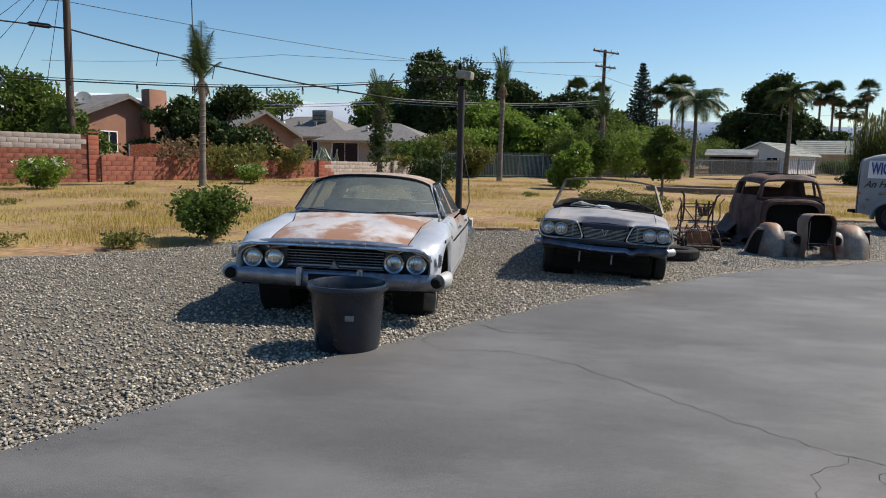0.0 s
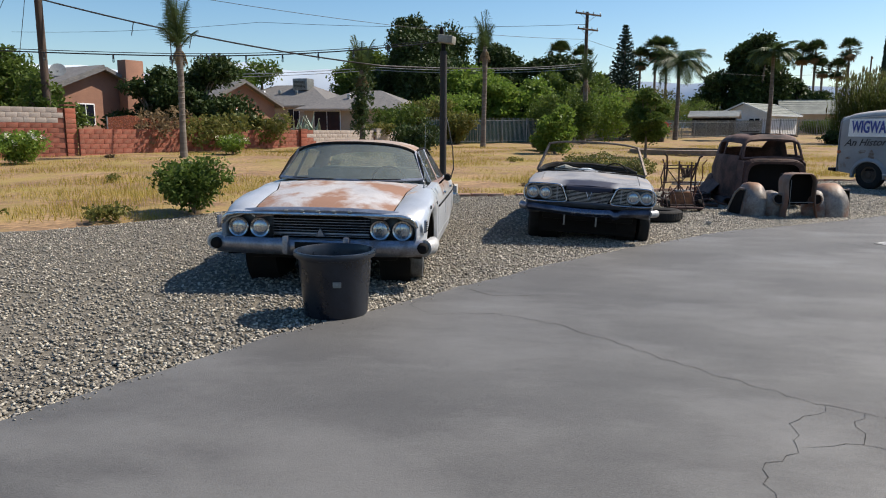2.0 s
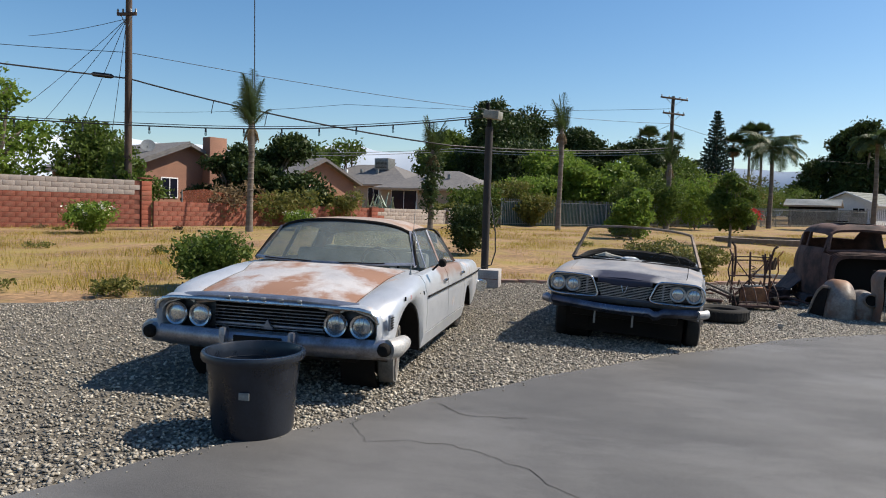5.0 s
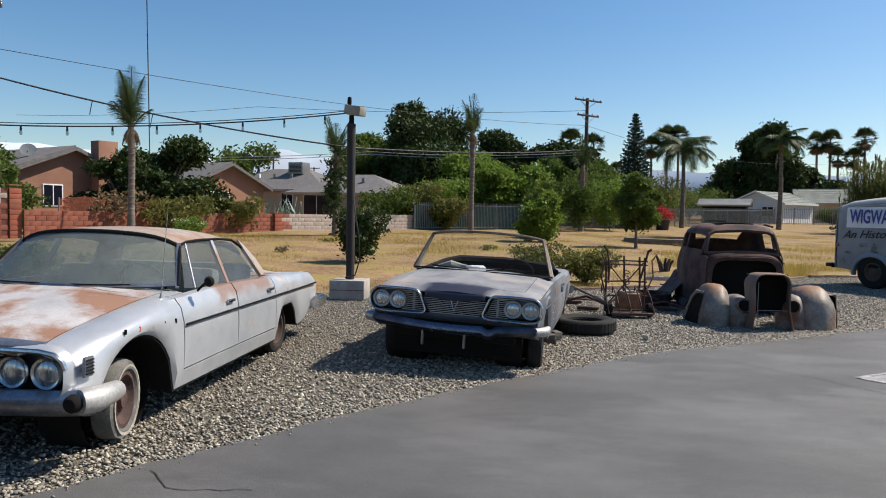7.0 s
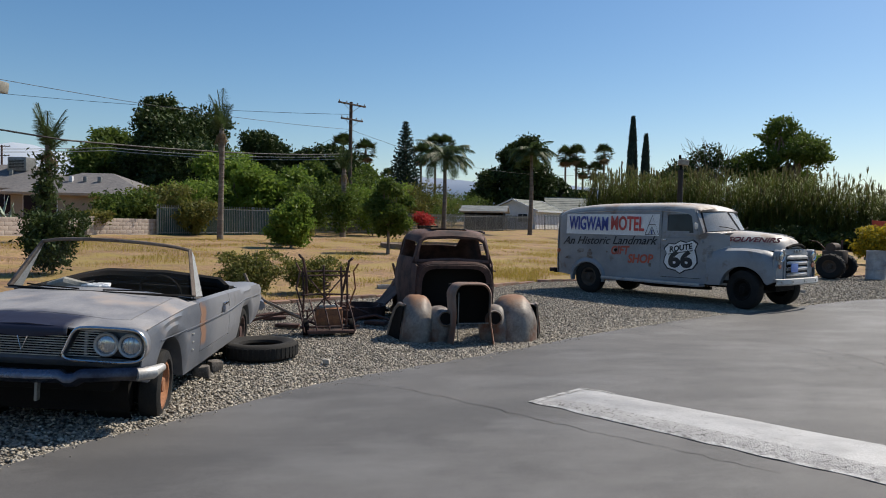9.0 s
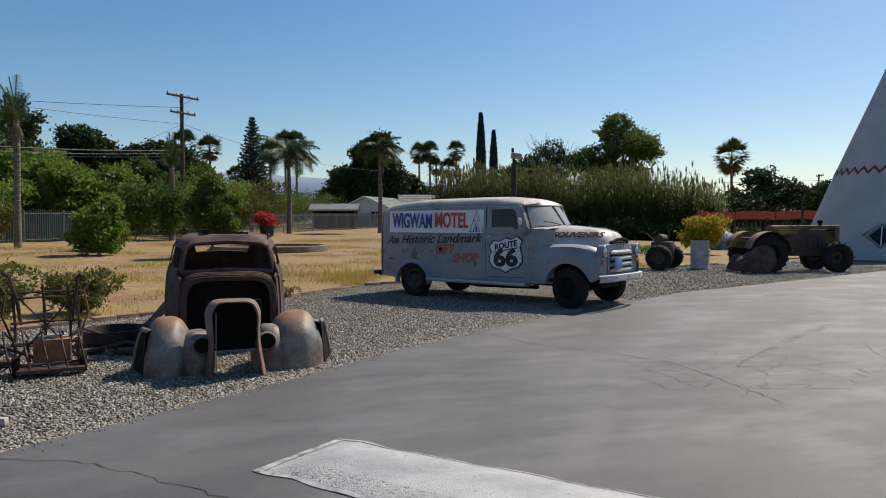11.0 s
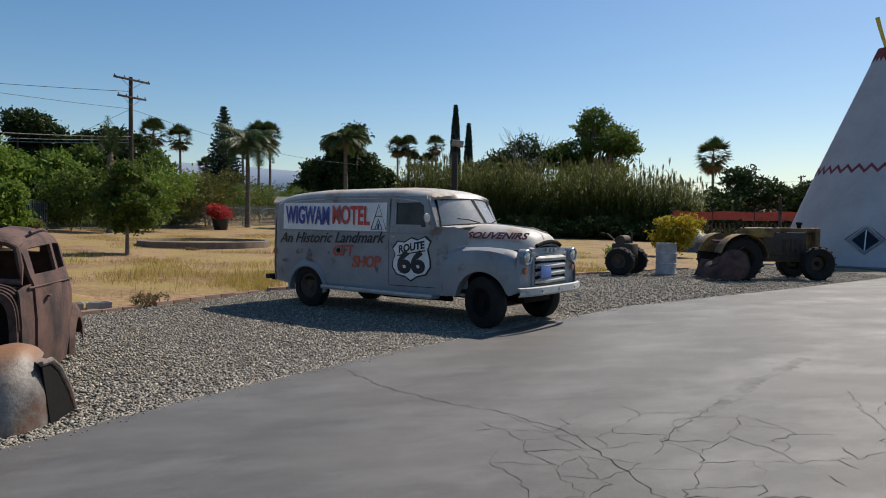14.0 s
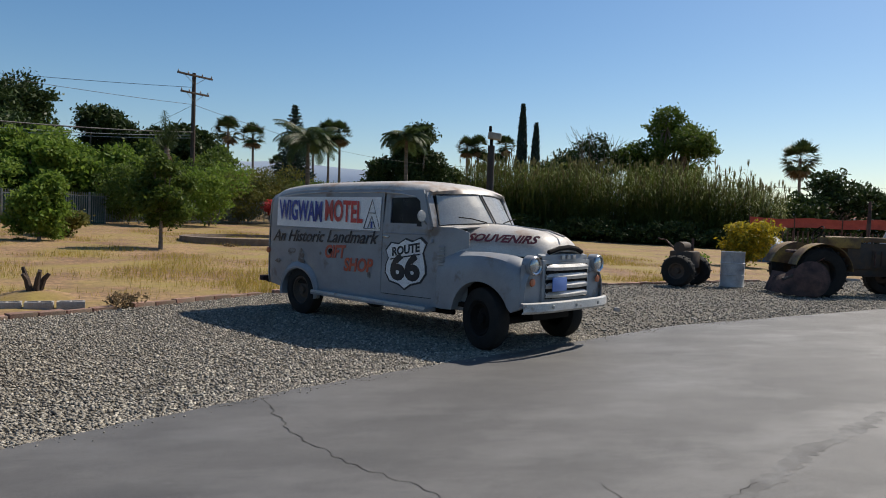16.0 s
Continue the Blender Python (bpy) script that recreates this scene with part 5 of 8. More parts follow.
            row.append(Vector((x + .03 * (1 - abs(u)) * (t - .5), hw * math.copysign(min(1, abs(u) ** .85), u), zz)))
        rows.append(row)
    hood = part("hood", thick(skin(bmesh.new(), rows), .015), M["van_top"], van, "bulbous beige-grey hood with rust-stained edges")
    part("hood_crease", T([(.06, 0, 1.40), (.3, 0, 1.468), (.7, 0, 1.50), (1.15, 0, 1.53)], .012, 6), M["van_top"], hood)
    part("hood_mouth", T([(.03, -.36, 1.21), (-.0, -.2, 1.255), (-.015, 0, 1.275), (0, .2, 1.255), (.03, .36, 1.21)], .03, 8), M["dark"], hood)
    part("nose_panel", thick(skin(bmesh.new(), [[Vector((.10, y, 1.20 - .05 * y * y)), Vector((.0 + .1 * y * y, y, 1.19 - .08 * y * y)), Vector((-.01 + .1 * y * y, y, 1.10)), Vector((.03, y, 1.06))] for y in np.linspace(-.5, .5, 13)]), .012), M["van"], van)
    # front wings
    for s in (-1, 1):
        rows = []
        for k in range(31):
            x = .0 + 1.42 * k / 30
            top = smooth_interp(x, [0, .10, .35, .7, 1.1, 1.42], [.98, 1.10, 1.165, 1.18, 1.18, 1.17])
            lo = max(arch(x, .62, .47, .36, interp(x, [0, .15, 1.3], [.58, .50, .42])), .40)
            w = smooth_interp(x, [0, .15, .6, 1.0, 1.25, 1.42], [.86, .94, .965, .945, .895, .865])
            lo = min(lo, top - .08)
            d = top - lo
            rows.append([Vector((x, s * (w - .16), lo + .01)), Vector((x, s * (w - .01), lo)), Vector((x, s * w, lo + .35 * d)), Vector((x, s * (w - .015), lo + .65 * d)), Vector((x, s * (w - .06), lo + .88 * d)), Vector((x, s * (w - .16), top - .01)), Vector((x, s * (w - .28), top)), Vector((x, s * .56, top - .03)), Vector((x, s * .42, 1.12))])
        wing = part("front_wing", thick(skin(bmesh.new(), rows), .012), M["van"], van)
        rows = [[Vector((.02 + .05 * abs(k / 6 - .4), s * (.44 + .44 * k / 6), z)) for z in (.58, .75, .92, 1.06, 1.12 - .10 * (k / 6) ** 3)] for k in range(7)]
        part("wing_front", thick(skin(bmesh.new(), rows), .01), M["van"], wing)
        headlamp(wing, -.02, s * .70, 1.06, .105, M["chrome"])
        part("lamp_bowl", Lz([(.118, -.10), (.118, 0), (.105, .008)], 20, Matrix.Translation((-.01, s * .70, 1.06)) @ Matrix.Rotation(radians(-90), 4, 'Y')), M["van"], wing)
        part("park_lamp", Lz([(.05, 0), (.045, .015), (0, .022)], 16, Matrix.Translation((0.0, s * .72, .86)) @ Matrix.Rotation(radians(-90), 4, 'Y')), M["amber"], wing)
    # grille
    g = part("grille_frame", B(.03, 0, .86, .06, 1.02, .52, .02), M["van"], van)
    part("grille_back", B(-.008, 0, .86, .02, .90, .42), M["dark"], g)
    for k in range(4):
        z = .695 + k * .11
        rows = [[Vector((-.02, y, z - .03)), Vector((-.05 + .05 * (y / .5) ** 2, y, z - .028)), Vector((-.06 + .05 * (y / .5) ** 2, y, z + .005)), Vector((-.035 + .04 * (y / .5) ** 2, y, z + .035)), Vector((-.01, y, z + .038))] for y in np.linspace(-.46, .46, 13)]
        part("grille_bar", thick(skin(bmesh.new(), rows), .006), M["alu"], g)
    part("number_plate", B(-.078, .26, .83, .012, .30, .17, .01), M["plateblue"], g, "faded blue plate hung on the grille")
    for k in range(3):
        part("nose_badge", B(-.02, -.12 + .12 * k, 1.15, .012, .07, .05, .005), M["van_top"], g)
    bumper = part("front_bumper", thick(skin(bmesh.new(), [[Vector((-.10 + .10 * (y / .92) ** 4, y, .63)), Vector((-.16 + .12 * (y / .92) ** 4, y, .62)), Vector((-.165 + .12 * (y / .92) ** 4, y, .53)), Vector((-.12 + .1 * (y / .92) ** 4, y, .50))] for y in np.linspace(-.92, .92, 25)]), .01), M["bumper_white"], van, "dented white-painted front bumper")
    for k in (-.5, 0, .5):
        part("bolt", Lz([(0, .012), (.02, .008), (.024, 0)], 10, Matrix.Translation((-.165, k, .575)) @ Matrix.Rotation(radians(-90), 4, 'Y')), M["steel"], bumper)
    part("rear_bumper", B(5.50, 0, .45, .10, 1.5, .10, .02), M["dark"], van)
    part("tow_step", B(5.56, .72, .47, .12, .24, .09, .02), M["rust"], van)
    part("tail_lamp", Lz([(.05, 0), (.045, .02), (0, .03)], 14, Matrix.Translation((5.30, .865, .96)) @ Matrix.Rotation(radians(-90), 4, 'X')), M["amber"], van)
    part("fuel_cap", Lz([(.04, 0), (.038, .018), (0, .02)], 14, Matrix.Translation((3.62, .878, 1.03)) @ Matrix.Rotation(radians(-90), 4, 'X')), M["dark"], van)
    part("chassis", B(2.7, 0, .42, 5.0, .8, .14, .02), M["dark"], van)
    part("floor", B(3.1, 0, .50, 4.3, 1.62, .06, .01), M["dark"], van)
    # unseen engine-bay box, made oversize to block sun leaking under the hood
    part("engine_block", B(.66, 0, .82, 1.0, .98, .70, .05), M["dark"], van)
    part("exhaust_pipe", T([(1.6, .3, .30), (3.0, .3, .27), (3.4, .28, .30)], .04, 8), M["dark"], van)
    part("drive_shaft", T([(.4, -.7, .36), (.4, .7, .36)], .05, 8), M["dark"], van)
    part("rear_axle", T([(4.40, -.7, .36), (4.40, .7, .36)], .06, 8), M["dark"], van)
    for x in (.62, 4.40):
        for s in (-1, 1):
            wheel(van, x, s * (.80 if x < 2 else .76), .375, .385, .21, s, .21, M["dark"] if x < 2 else M["tractor_dark"], None, M["tyre"], turn=(-14 if x < 2 else 0))
    # painted signs, both the same hand: letters lie a hair proud of the panels
    S = Matrix(((-1, 0, 0, 0), (0, 0, 1, 0), (0, 1, 0, 0), (0, 0, 0, 1)))

    def at(x, z, y=.8945, roll=0.0):
        return Matrix.Translation((x, y, z)) @ S @ Matrix.Rotation(radians(roll), 4, 'Z')
    bm = bmesh.new()
    rows = [[Vector((x, interp(x, [2.5, 4.6, 5.2], [.886, .886, .861]) - (.016 if z > 1.7 else (.006 if z > 1.45 else 0)), z)) for z in (1.375, 1.52, 1.64, 1.75, 1.845)] for x in np.arange(2.52, 5.16, .08)]
    sign = part("sign_panel", thick(skin(bm, rows), .005), M["whitepaint"], van, "white painted sign panel with motel name")
    lettering("sign_letters", "WIGWAM", .43, at(4.40, 1.612, .896, -1), M["bluepaint"], sign, bold=.012, fit=1.14)
    lettering("sign_letters", "MOTEL", .43, at(3.33, 1.618, .896, -1), M["redpaint"], sign, bold=.012, fit=.88)
    tp = part("tepee_sign", T([(2.86, .89, 1.40), (2.69, .885, 1.81), (2.52, .89, 1.40), (2.86, .89, 1.40)], .006, 5), M["blackpaint"], sign)
    part("tepee_sign_door", T([(2.77, .892, 1.41), (2.69, .89, 1.57), (2.61, .892, 1.41)], .006, 5), M["blackpaint"], tp)
    part("tepee_sign_band", T([(2.765, .888, 1.62), (2.615, .888, 1.62)], .006, 5), M["blackpaint"], tp)
    part("tepee_sign_core", T([(2.69, .892, 1.41), (2.69, .892, 1.50)], .016, 5), M["bluepaint"], tp)
    lettering("script_letters", "An Historic Landmark", .26, at(3.87, 1.235, .888, 1.5), M["blackpaint"], shell, shear=.42, bold=.003, fit=2.62)
    lettering("gift_letters", "GIFT", .26, at(3.52, 1.02, .8885, 2), M["orangepaint"], shell, shear=.2, bold=.009, fit=.50)
    lettering("shop_letters", "SHOP", .26, at(2.98, .855, .8885, 2), M["orangepaint"], shell, shear=.2, bold=.009, fit=.66)

    def shield(sc, y):
        raw = [(0, .5), (.16, .42), (.34, .47), (.47, .33), (.40, .15), (.46, -.05), (.47, -.22), (.36, -.40), (.14, -.46), (0, -.56)]
        pts = raw + [(-u, v) for u, v in raw[::-1][1:-1]]
        bm = bmesh.new()
        bm.faces.new([bm.verts.new((2.0 - u * sc * 1.06, y - .88 + smooth_interp(2.0 - u * sc * 1.06, [1.15, 1.6, 2.4, 4.6], [.80, .84, .88, .88]), .965 + v * sc * .86 + u * sc * (.17 if v > .1 else .04))) for u, v in pts])
        return thick(bm, .004)
    def door_at(z, roll):
        return Matrix.Translation((2.0, .8795, z)) @ Matrix.Rotation(radians(2.8), 4, 'Z') @ S @ Matrix.Rotation(radians(roll), 4, 'Z')
    sh = part("route_shield", shield(.78, .886), M["blackpaint"], van, "black and white route shield sign")
    part("shield_white", shield(.72, .892), M["whitepaint"], sh)
    lettering("route_letters", "ROUTE", .16, door_at(1.135, 10), M["blackpaint"], sh, bold=.006, wide=1.0, shear=.15)
    lettering("route_number", "66", .46, door_at(.88, 2), M["blackpaint"], sh, bold=.022, wide=1.18)
    part("shield_bar", B(0, 0, 0, .56, .018, .004, 0, door_at(1.045, 10)), M["blackpaint"], sh)
    # word on the hood's flank
    hm = Matrix.Translation((.60, .562, 1.335)) @ Matrix.Rotation(radians(10), 4, 'Z') @ S @ Matrix.Rotation(radians(-40), 4, 'X')
    lettering("souvenirs_letters", "SOUVENIRS", .165, hm @ Matrix.Translation((0, 0, .022)), M["maroon"], hood, shear=.25, bold=.006, fit=1.0)
    rr = random.Random(8)
    for k, (x, z, w, h) in enumerate(((4.62, .98, .16, .08), (4.36, .90, .10, .16), (4.30, .78, .07, .10), (2.72, .74, .05, .07), (5.0, .80, .10, .05), (3.86, .98, .03, .03))):
        bm = bmesh.new()
        n = 11
        bm.faces.new([bm.verts.new((x + w * rr.uniform(.5, 1) * math.cos(2 * math.pi * i / n), .8865, z + h * rr.uniform(.5, 1) * math.sin(2 * math.pi * i / n))) for i in range(n)])
        part("rust_scar", thick(bm, .003), M["van_dirt"], shell)
    return van


panel_van()


# ---- the rusted body shell with its loose wings ----
def rusty_shell():
    car = thing("rusted_car_body", frame_of(5.1, 10.42, 0.08, 0.997), "rust-brown stripped saloon body shell lying on the gravel", "car", "parked old cars")

    def ring(x):
        w = smooth_interp(x, [1.75, 2.1, 2.8, 3.5, 4.1, 4.35], [.565, .625, .755, .735, .60, .42])
        belt = smooth_interp(x, [1.75, 2.0, 3.2, 4.35], [.90, .935, .93, .72])
        zt = smooth_interp(x, [1.75, 1.98, 2.02, 2.25, 2.9, 3.4, 3.85, 4.2, 4.35], [.93, .97, 1.30, 1.42, 1.455, 1.42, 1.25, .92, .6])
        zb = smooth_interp(x, [1.75, 2.5, 3.4, 4.35], [.06, .05, .05, .12])
        zb = max(zb, min(arch(x, 3.72, .33, .20, zb), .5))
        th = max(zt - belt, .02)
        return [(w - .10, zb), (w, zb + .01), (w + .03, zb + .3 * (belt - zb)), (w + .03, zb + .62 * (belt - zb)), (w + .01, belt - .05), (w, belt), (w - .03, belt + .18 * th), (w - .085, belt + .66 * th), (w - .125, belt + .80 * th), (max(w - .21, w * .74), belt + .92 * th), (max(w - .33, w * .58), belt + .975 * th), (w * .4, zt), (0, zt + .012)]
    xs = stations(1.76, 4.34, .06, (2.0, 2.12, 2.75, 2.84, 3.30))
    body = Body(xs, ring)
    screen = lambda x, j: x < 2.06 and j >= 5
    swin = lambda x, j: (2.14 < x < 2.75 or 2.86 < x < 3.32) and 6 <= j < 7
    hole = lambda x, j: 2.3 < x < 3.1 and j >= 11
    rwin = lambda x, j: 3.54 < x < 3.96 and j >= 10
    dr = lambda x, j: 2.06 < x < 2.80 and 1 <= j < 6
    dr2 = lambda x, j: 2.06 < x < 2.80 and (1 <= j < 6 or (6 <= j < 8 and not (2.18 < x < 2.70 and j == 6)))
    shell = part("body", body.panel(lambda x, j: not (screen(x, j) or swin(x, j) or rwin(x, j) or dr(x, j) or hole(x, j)), t=.016), M["rust"], car)
    part("left_door", body.panel(dr, 1, .006, .03), M["rust"], car)
    d = part("right_door", body.panel(dr2, -1, .006, .03), M["rust"], car, "rusty door with an empty window frame")
    d.matrix_basis = Matrix.Translation((2.80, -.77, 0)) @ Matrix.Rotation(radians(1.5), 4, 'Z') @ Matrix.Translation((-2.80, .77, 0))
    part("handle", B(2.30, -.715, .80, .10, .03, .02, .006), M["rust"], d)
    part("belt_moulding", T([(1.95, -.615, .90), (2.4, -.715, .905), (2.85, -.775, .90), (3.6, -.75, .86)], .012, 6), M["rust"], shell)
    # windscreen frame
    a = [(1.98, .555, .955), (2.0, .54, 1.10), (2.06, .50, 1.26), (2.10, .41, 1.315), (2.10, 0, 1.335), (2.10, -.41, 1.315), (2.06, -.50, 1.26), (2.0, -.54, 1.10), (1.98, -.555, .955), (1.97, 0, .985)]
    part("windscreen_frame", T(a + a[:1], .03, 8), M["rust"], car)
    part("front_header", thick(skin(bmesh.new(), [[Vector((2.09, y, 1.325 - .12 * (y / .56) ** 4)), Vector((2.16, y, 1.39 - .15 * (y / .56) ** 4)), Vector((2.32, y, 1.435 - .17 * (y / .56) ** 4))] for y in np.linspace(-.54, .54, 17)]), .014), M["rust_light"], car)
    # cowl and firewall
    rows = []
    for k in range(9):
        x = 1.72 + .26 * k / 8
        rows.append([Vector((x, (.565 + .035 * k / 8) * math.copysign(abs(math.cos(a)) ** .36, math.cos(a)), .06 + (.86 + .035 * k / 8) * max(0, math.sin(a)) ** .26)) for a in np.linspace(0, math.pi, 49)])
    part("cowl", thick(skin(bmesh.new(), rows), .012), M["rust"], car)
    inner = [Vector((1.735, p.y * .90, .06 + (p.z - .06) * .945)) for p in rows[0]]
    part("cowl_flange", thick(skin(bmesh.new(), [rows[0], inner, [p + Vector((.05, 0, 0)) for p in inner]]), .01), M["rust"], car)
    for k in range(3):
        part("cowl_ridge", T([Vector((1.74 + .08 * k, (.572 + .010 * k) * math.copysign(abs(math.cos(a)) ** .36, math.cos(a)), .068 + (.866 + .01 * k) * max(0, math.sin(a)) ** .26)) for a in np.linspace(.1, math.pi - .1, 40)], .011, 5), M["rust"], car)
    part("firewall", B(2.0, 0, .45, .03, 1.10, .80, .01), M["dark"], car)
    part("floor_pan", B(3.0, 0, .08, 2.2, 1.3, .04, .01), M["dark"], car)
    part("dash_rail", T([(2.12, -.56, .88), (2.12, .56, .90)], .02, 6), M["rust"], car)
    part("roof_rail", T([(2.35, -.56, 1.40), (2.8, -.58, 1.425), (3.3, -.55, 1.39)], .016, 6), M["rust"], car)
    part("loose_plank", B(2.75, .12, 1.485, .9, .10, .02, .004, Matrix.Rotation(radians(3), 4, 'Z')), M["dark"], car)
    part("seat_frame", B(3.45, 0, .62, .08, 1.1, .35, .02), M["dark"], car)
    # rear wings
    for s in (-1, 1):
        rows = []
        for k in range(19):
            a = radians(-4 + 176 * k / 18)
            rows.append([Vector((3.72 - .48 * math.cos(a) + .02, s * .70, .08 + .50 * math.sin(a))), Vector((3.72 - .47 * math.cos(a), s * .77, .08 + .475 * math.sin(a))), Vector((3.72 - .42 * math.cos(a), s * .81, .06 + .42 * math.sin(a))), Vector((3.72 - .34 * math.cos(a), s * .81, .05 + .345 * math.sin(a)))])
        part("rear_wing", thick(skin(bmesh.new(), rows), .012), M["rust"], car)
        rows = [[Vector((x, s * .70, .16)), Vector((x, s * .80, .15)), Vector((x, s * .86, .06))] for x in np.linspace(2.1, 3.4, 9)]
        if s > 0:
            flare = [[Vector((x, .72, .55 - .10 * q)), Vector((x, .86, .40 - .08 * q)), Vector((x, 1.02, .20 - .04 * q)), Vector((x, 1.22, .03))] for x, q in zip(np.linspace(2.75, 3.75, 9), np.linspace(1, 0, 9))]
            part("running_board", thick(skin(bmesh.new(), flare), .012), M["rust"], car, "bent rusty running board flared to the ground")
            part("sill_apron", thick(skin(bmesh.new(), rows), .01), M["rust"], car)
    return car


rusty_shell()


def grille_shell():
    g = thing("grille_shell", frame_of(5.1, 10.42, 0.08, 0.997), "loose rusted radiator grille shell standing upright on gravel", "grille shell", "loose car parts")
    def hoop(x, w, h, p):
        pts = []
        for a in np.linspace(0, math.pi, 61):
            z = max(0.0, h * max(0, math.sin(a)) ** .36)
            waist = 1 - .10 * math.sin(math.pi * min(1, max(0, (.62 - z) / .5))) + .06 * max(0, .16 - z) / .16
            pts.append(Vector((x - .05 * max(0, .3 - z), w * waist * math.copysign(abs(math.cos(a)) ** .38, math.cos(a)) + .02 * z, z)))
        return pts
    part("shell", thick(skin(bmesh.new(), [hoop(.15, .236, .755, 0), hoop(.125, .244, .765, 0), hoop(.12, .252, .772, 0), hoop(.20, .275, .78, 0), hoop(.36, .295, .78, 0), hoop(.50, .31, .77, 0)]), .008), M["rust_light"], g)
    # black board stands in for the shade inside the hoop
    part("core_shadow", B(.49, 0, .48, .03, .56, .54, .01), M["dark"], g)
    part("cross_bar", T([(.16, -.20, .27), (.16, .20, .265)], .006, 6), M["steel"], g)
    part("side_rod", T([(.15, .20, .05), (.15, .195, .66)], .006, 6), M["steel"], g)
    return g


grille_shell()


def loose_wing(x, y, turn, sgn, label, half=.25):
    """A domed front wing with its catwalk lobe and lamp-pod hole, set down on the stones."""
    w = thing("loose_front_wing", pose(x, y, -0.01, 0, 0, turn), label, "car wing", "loose car parts")

    def dome(cx, cy, rx, ry, rz, lean, nu=40, nv=15):
        rows = []
        for i in range(nv + 1):
            e = .5 * math.pi * i / nv
            row = []
            for k in range(nu + 1):
                a = 2 * math.pi * k / nu
                c, q = math.cos(a), math.sin(a)
                f = math.cos(e) ** .62
                p = Vector((cx + rx * f * math.copysign(abs(c) ** .85, c) + lean * math.sin(e), cy + ry * f * math.copysign(abs(q) ** .85, q), rz * math.sin(e) ** .92))
                d = .030 * noise.noise((p.x * 3.2 + x, p.y * 3.2, p.z * 3.2)) + .010 * noise.noise((p.x * 9, p.y * 9 + y, p.z * 9))
                p += (p - Vector((cx, cy, .05))).normalized() * d
                p.z = max(0.0, p.z)
                row.append(p)
            rows.append(row)
        return rows
    # the wheel arch is cut out of the outer flank
    big = dome(.42, 0, .47, half, .58, .05)
    arch_cut = lambda i, j: not (.34 < big[i][j].x and sgn * big[i][j].y > .06 and i < 9)
    part("wing_panel", thick(skin(bmesh.new(), big, keep=arch_cut), .008), M["wing_pale"], w)
    # near-black block fills the wing in place of its inner shade
    part("wing_lining", B(.46, -sgn * .02, .16, .56, .28, .28, .05), M["dark"], w)
    rim = [(.20, sgn * (half - .05), .47), (.34, sgn * (half - .01), .47), (.46, sgn * (half + .03), .38), (.55, sgn * (half + .08), .20), (.60, sgn * (half + .12), .02)]
    # flat black flap paints the shade seen inside the arch
    flap = bmesh.new()
    flap.faces.new([flap.verts.new(p) for p in rim + [(.46, sgn * (half + .05), 0), (.24, sgn * (half + .0), 0)]])
    part("arch_hollow", thick(flap, .006), M["dark"], w, "near-black flap standing in for shade inside the wheel arch")
    part("arch_rim", T(rim, [.02, .028, .03, .028, .02], 8), M["wing_pale"], w)
    top = [[Vector(p), Vector((p[0] + .22, p[1] - sgn * .16, p[2] + .015)), Vector((p[0] + .40, p[1] - sgn * .34, max(0.0, p[2] - .06)))] for p in rim]
    part("arch_top", thick(skin(bmesh.new(), top), .008), M["wing_pale"], w)
    lobe = dome(.31, -sgn * .29, .32, .21, .45, .0, 28, 10)
    part("catwalk", thick(skin(bmesh.new(), lobe, keep=lambda i, j: not (i < 4 and lobe[i][j].x > .38)), .008), M["wing_pale"], w)
    m = Matrix.Translation((.005, -sgn * .34, .315)) @ Matrix.Rotation(radians(-74), 4, 'Y')
    part("lamp_pod", Lz([(.125, -.12), (.112, -.05), (.10, .0), (.092, .014), (.08, .0), (.07, -.10)], 22, m), M["wing_pale"], w)
    part("lamp_hole", Lz([(0, -.015), (.076, -.015), (.084, .004)], 22, m), M["dark"], w)
    return w


loose_wing(4.46, 10.78, 86, 1, "loose pale rusted domed front wing lying on gravel")
loose_wing(5.80, 10.74, 85, -1, "loose brown and grey front wing with lamp hole", .31)


# ---- things on the gravel ----
def plant_pot():
    p = thing("plant_pot", pose(-1.64, 3.47, 0.0, 0, 0, 8) @ Matrix.Diagonal((.94, .94, 1.06, 1.0)), "large empty black plastic nursery pot with moulded rim", "pot")
    part("pot_body", Lz([(0, .012), (.262, .01), (.268, 0), (.275, .02), (.315, .43), (.32, .445), (.345, .45), (.352, .462), (.352, .485), (.345, .497), (.325, .498), (.318, .485), (.308, .44), (.262, .03), (0, .028)], 56), M["plastic"], p)
    for z in (.40, .365):
        r = .262 + .05 * (z - .02) / .41 - .002
        part("rib", Lz([(r + .004, z), (r - .006, z + .005), (r + .004, z + .01)], 56), M["plastic"], p)
    part("label_patch", B(.055, -.302, .275, .07, .012, .042, .002, Matrix.Rotation(radians(-4), 4, 'Z')), M["steel"], p, "small pale sticker")
    return p


plant_pot()


def loose_tyre():
    t = thing("tyre", pose(2.50, 10.02, 0.0, 0, 0, 20), "worn black loose tyre lying flat on gravel", "tyre")
    prof = [(.24, .035), (.30, .005), (.36, 0), (.395, .02), (.41, .06), (.41, .12), (.395, .16), (.36, .18), (.30, .178), (.245, .15), (.235, .12), (.265, .11), (.29, .09), (.265, .06)]
    part("tyre_body", Lz(prof, 44, None, True), M["tyre_dusty"], t)
    bm = bmesh.new()
    for k in range(44):
        a = 2 * math.pi * k / 44
        box(bm, .4085, 0, .09, .008, .040, .115, 0, Matrix.Rotation(a, 4, 'Z'))
    part("tread", bm, M["tyre"], t, smooth=0)
    return t


loose_tyre()


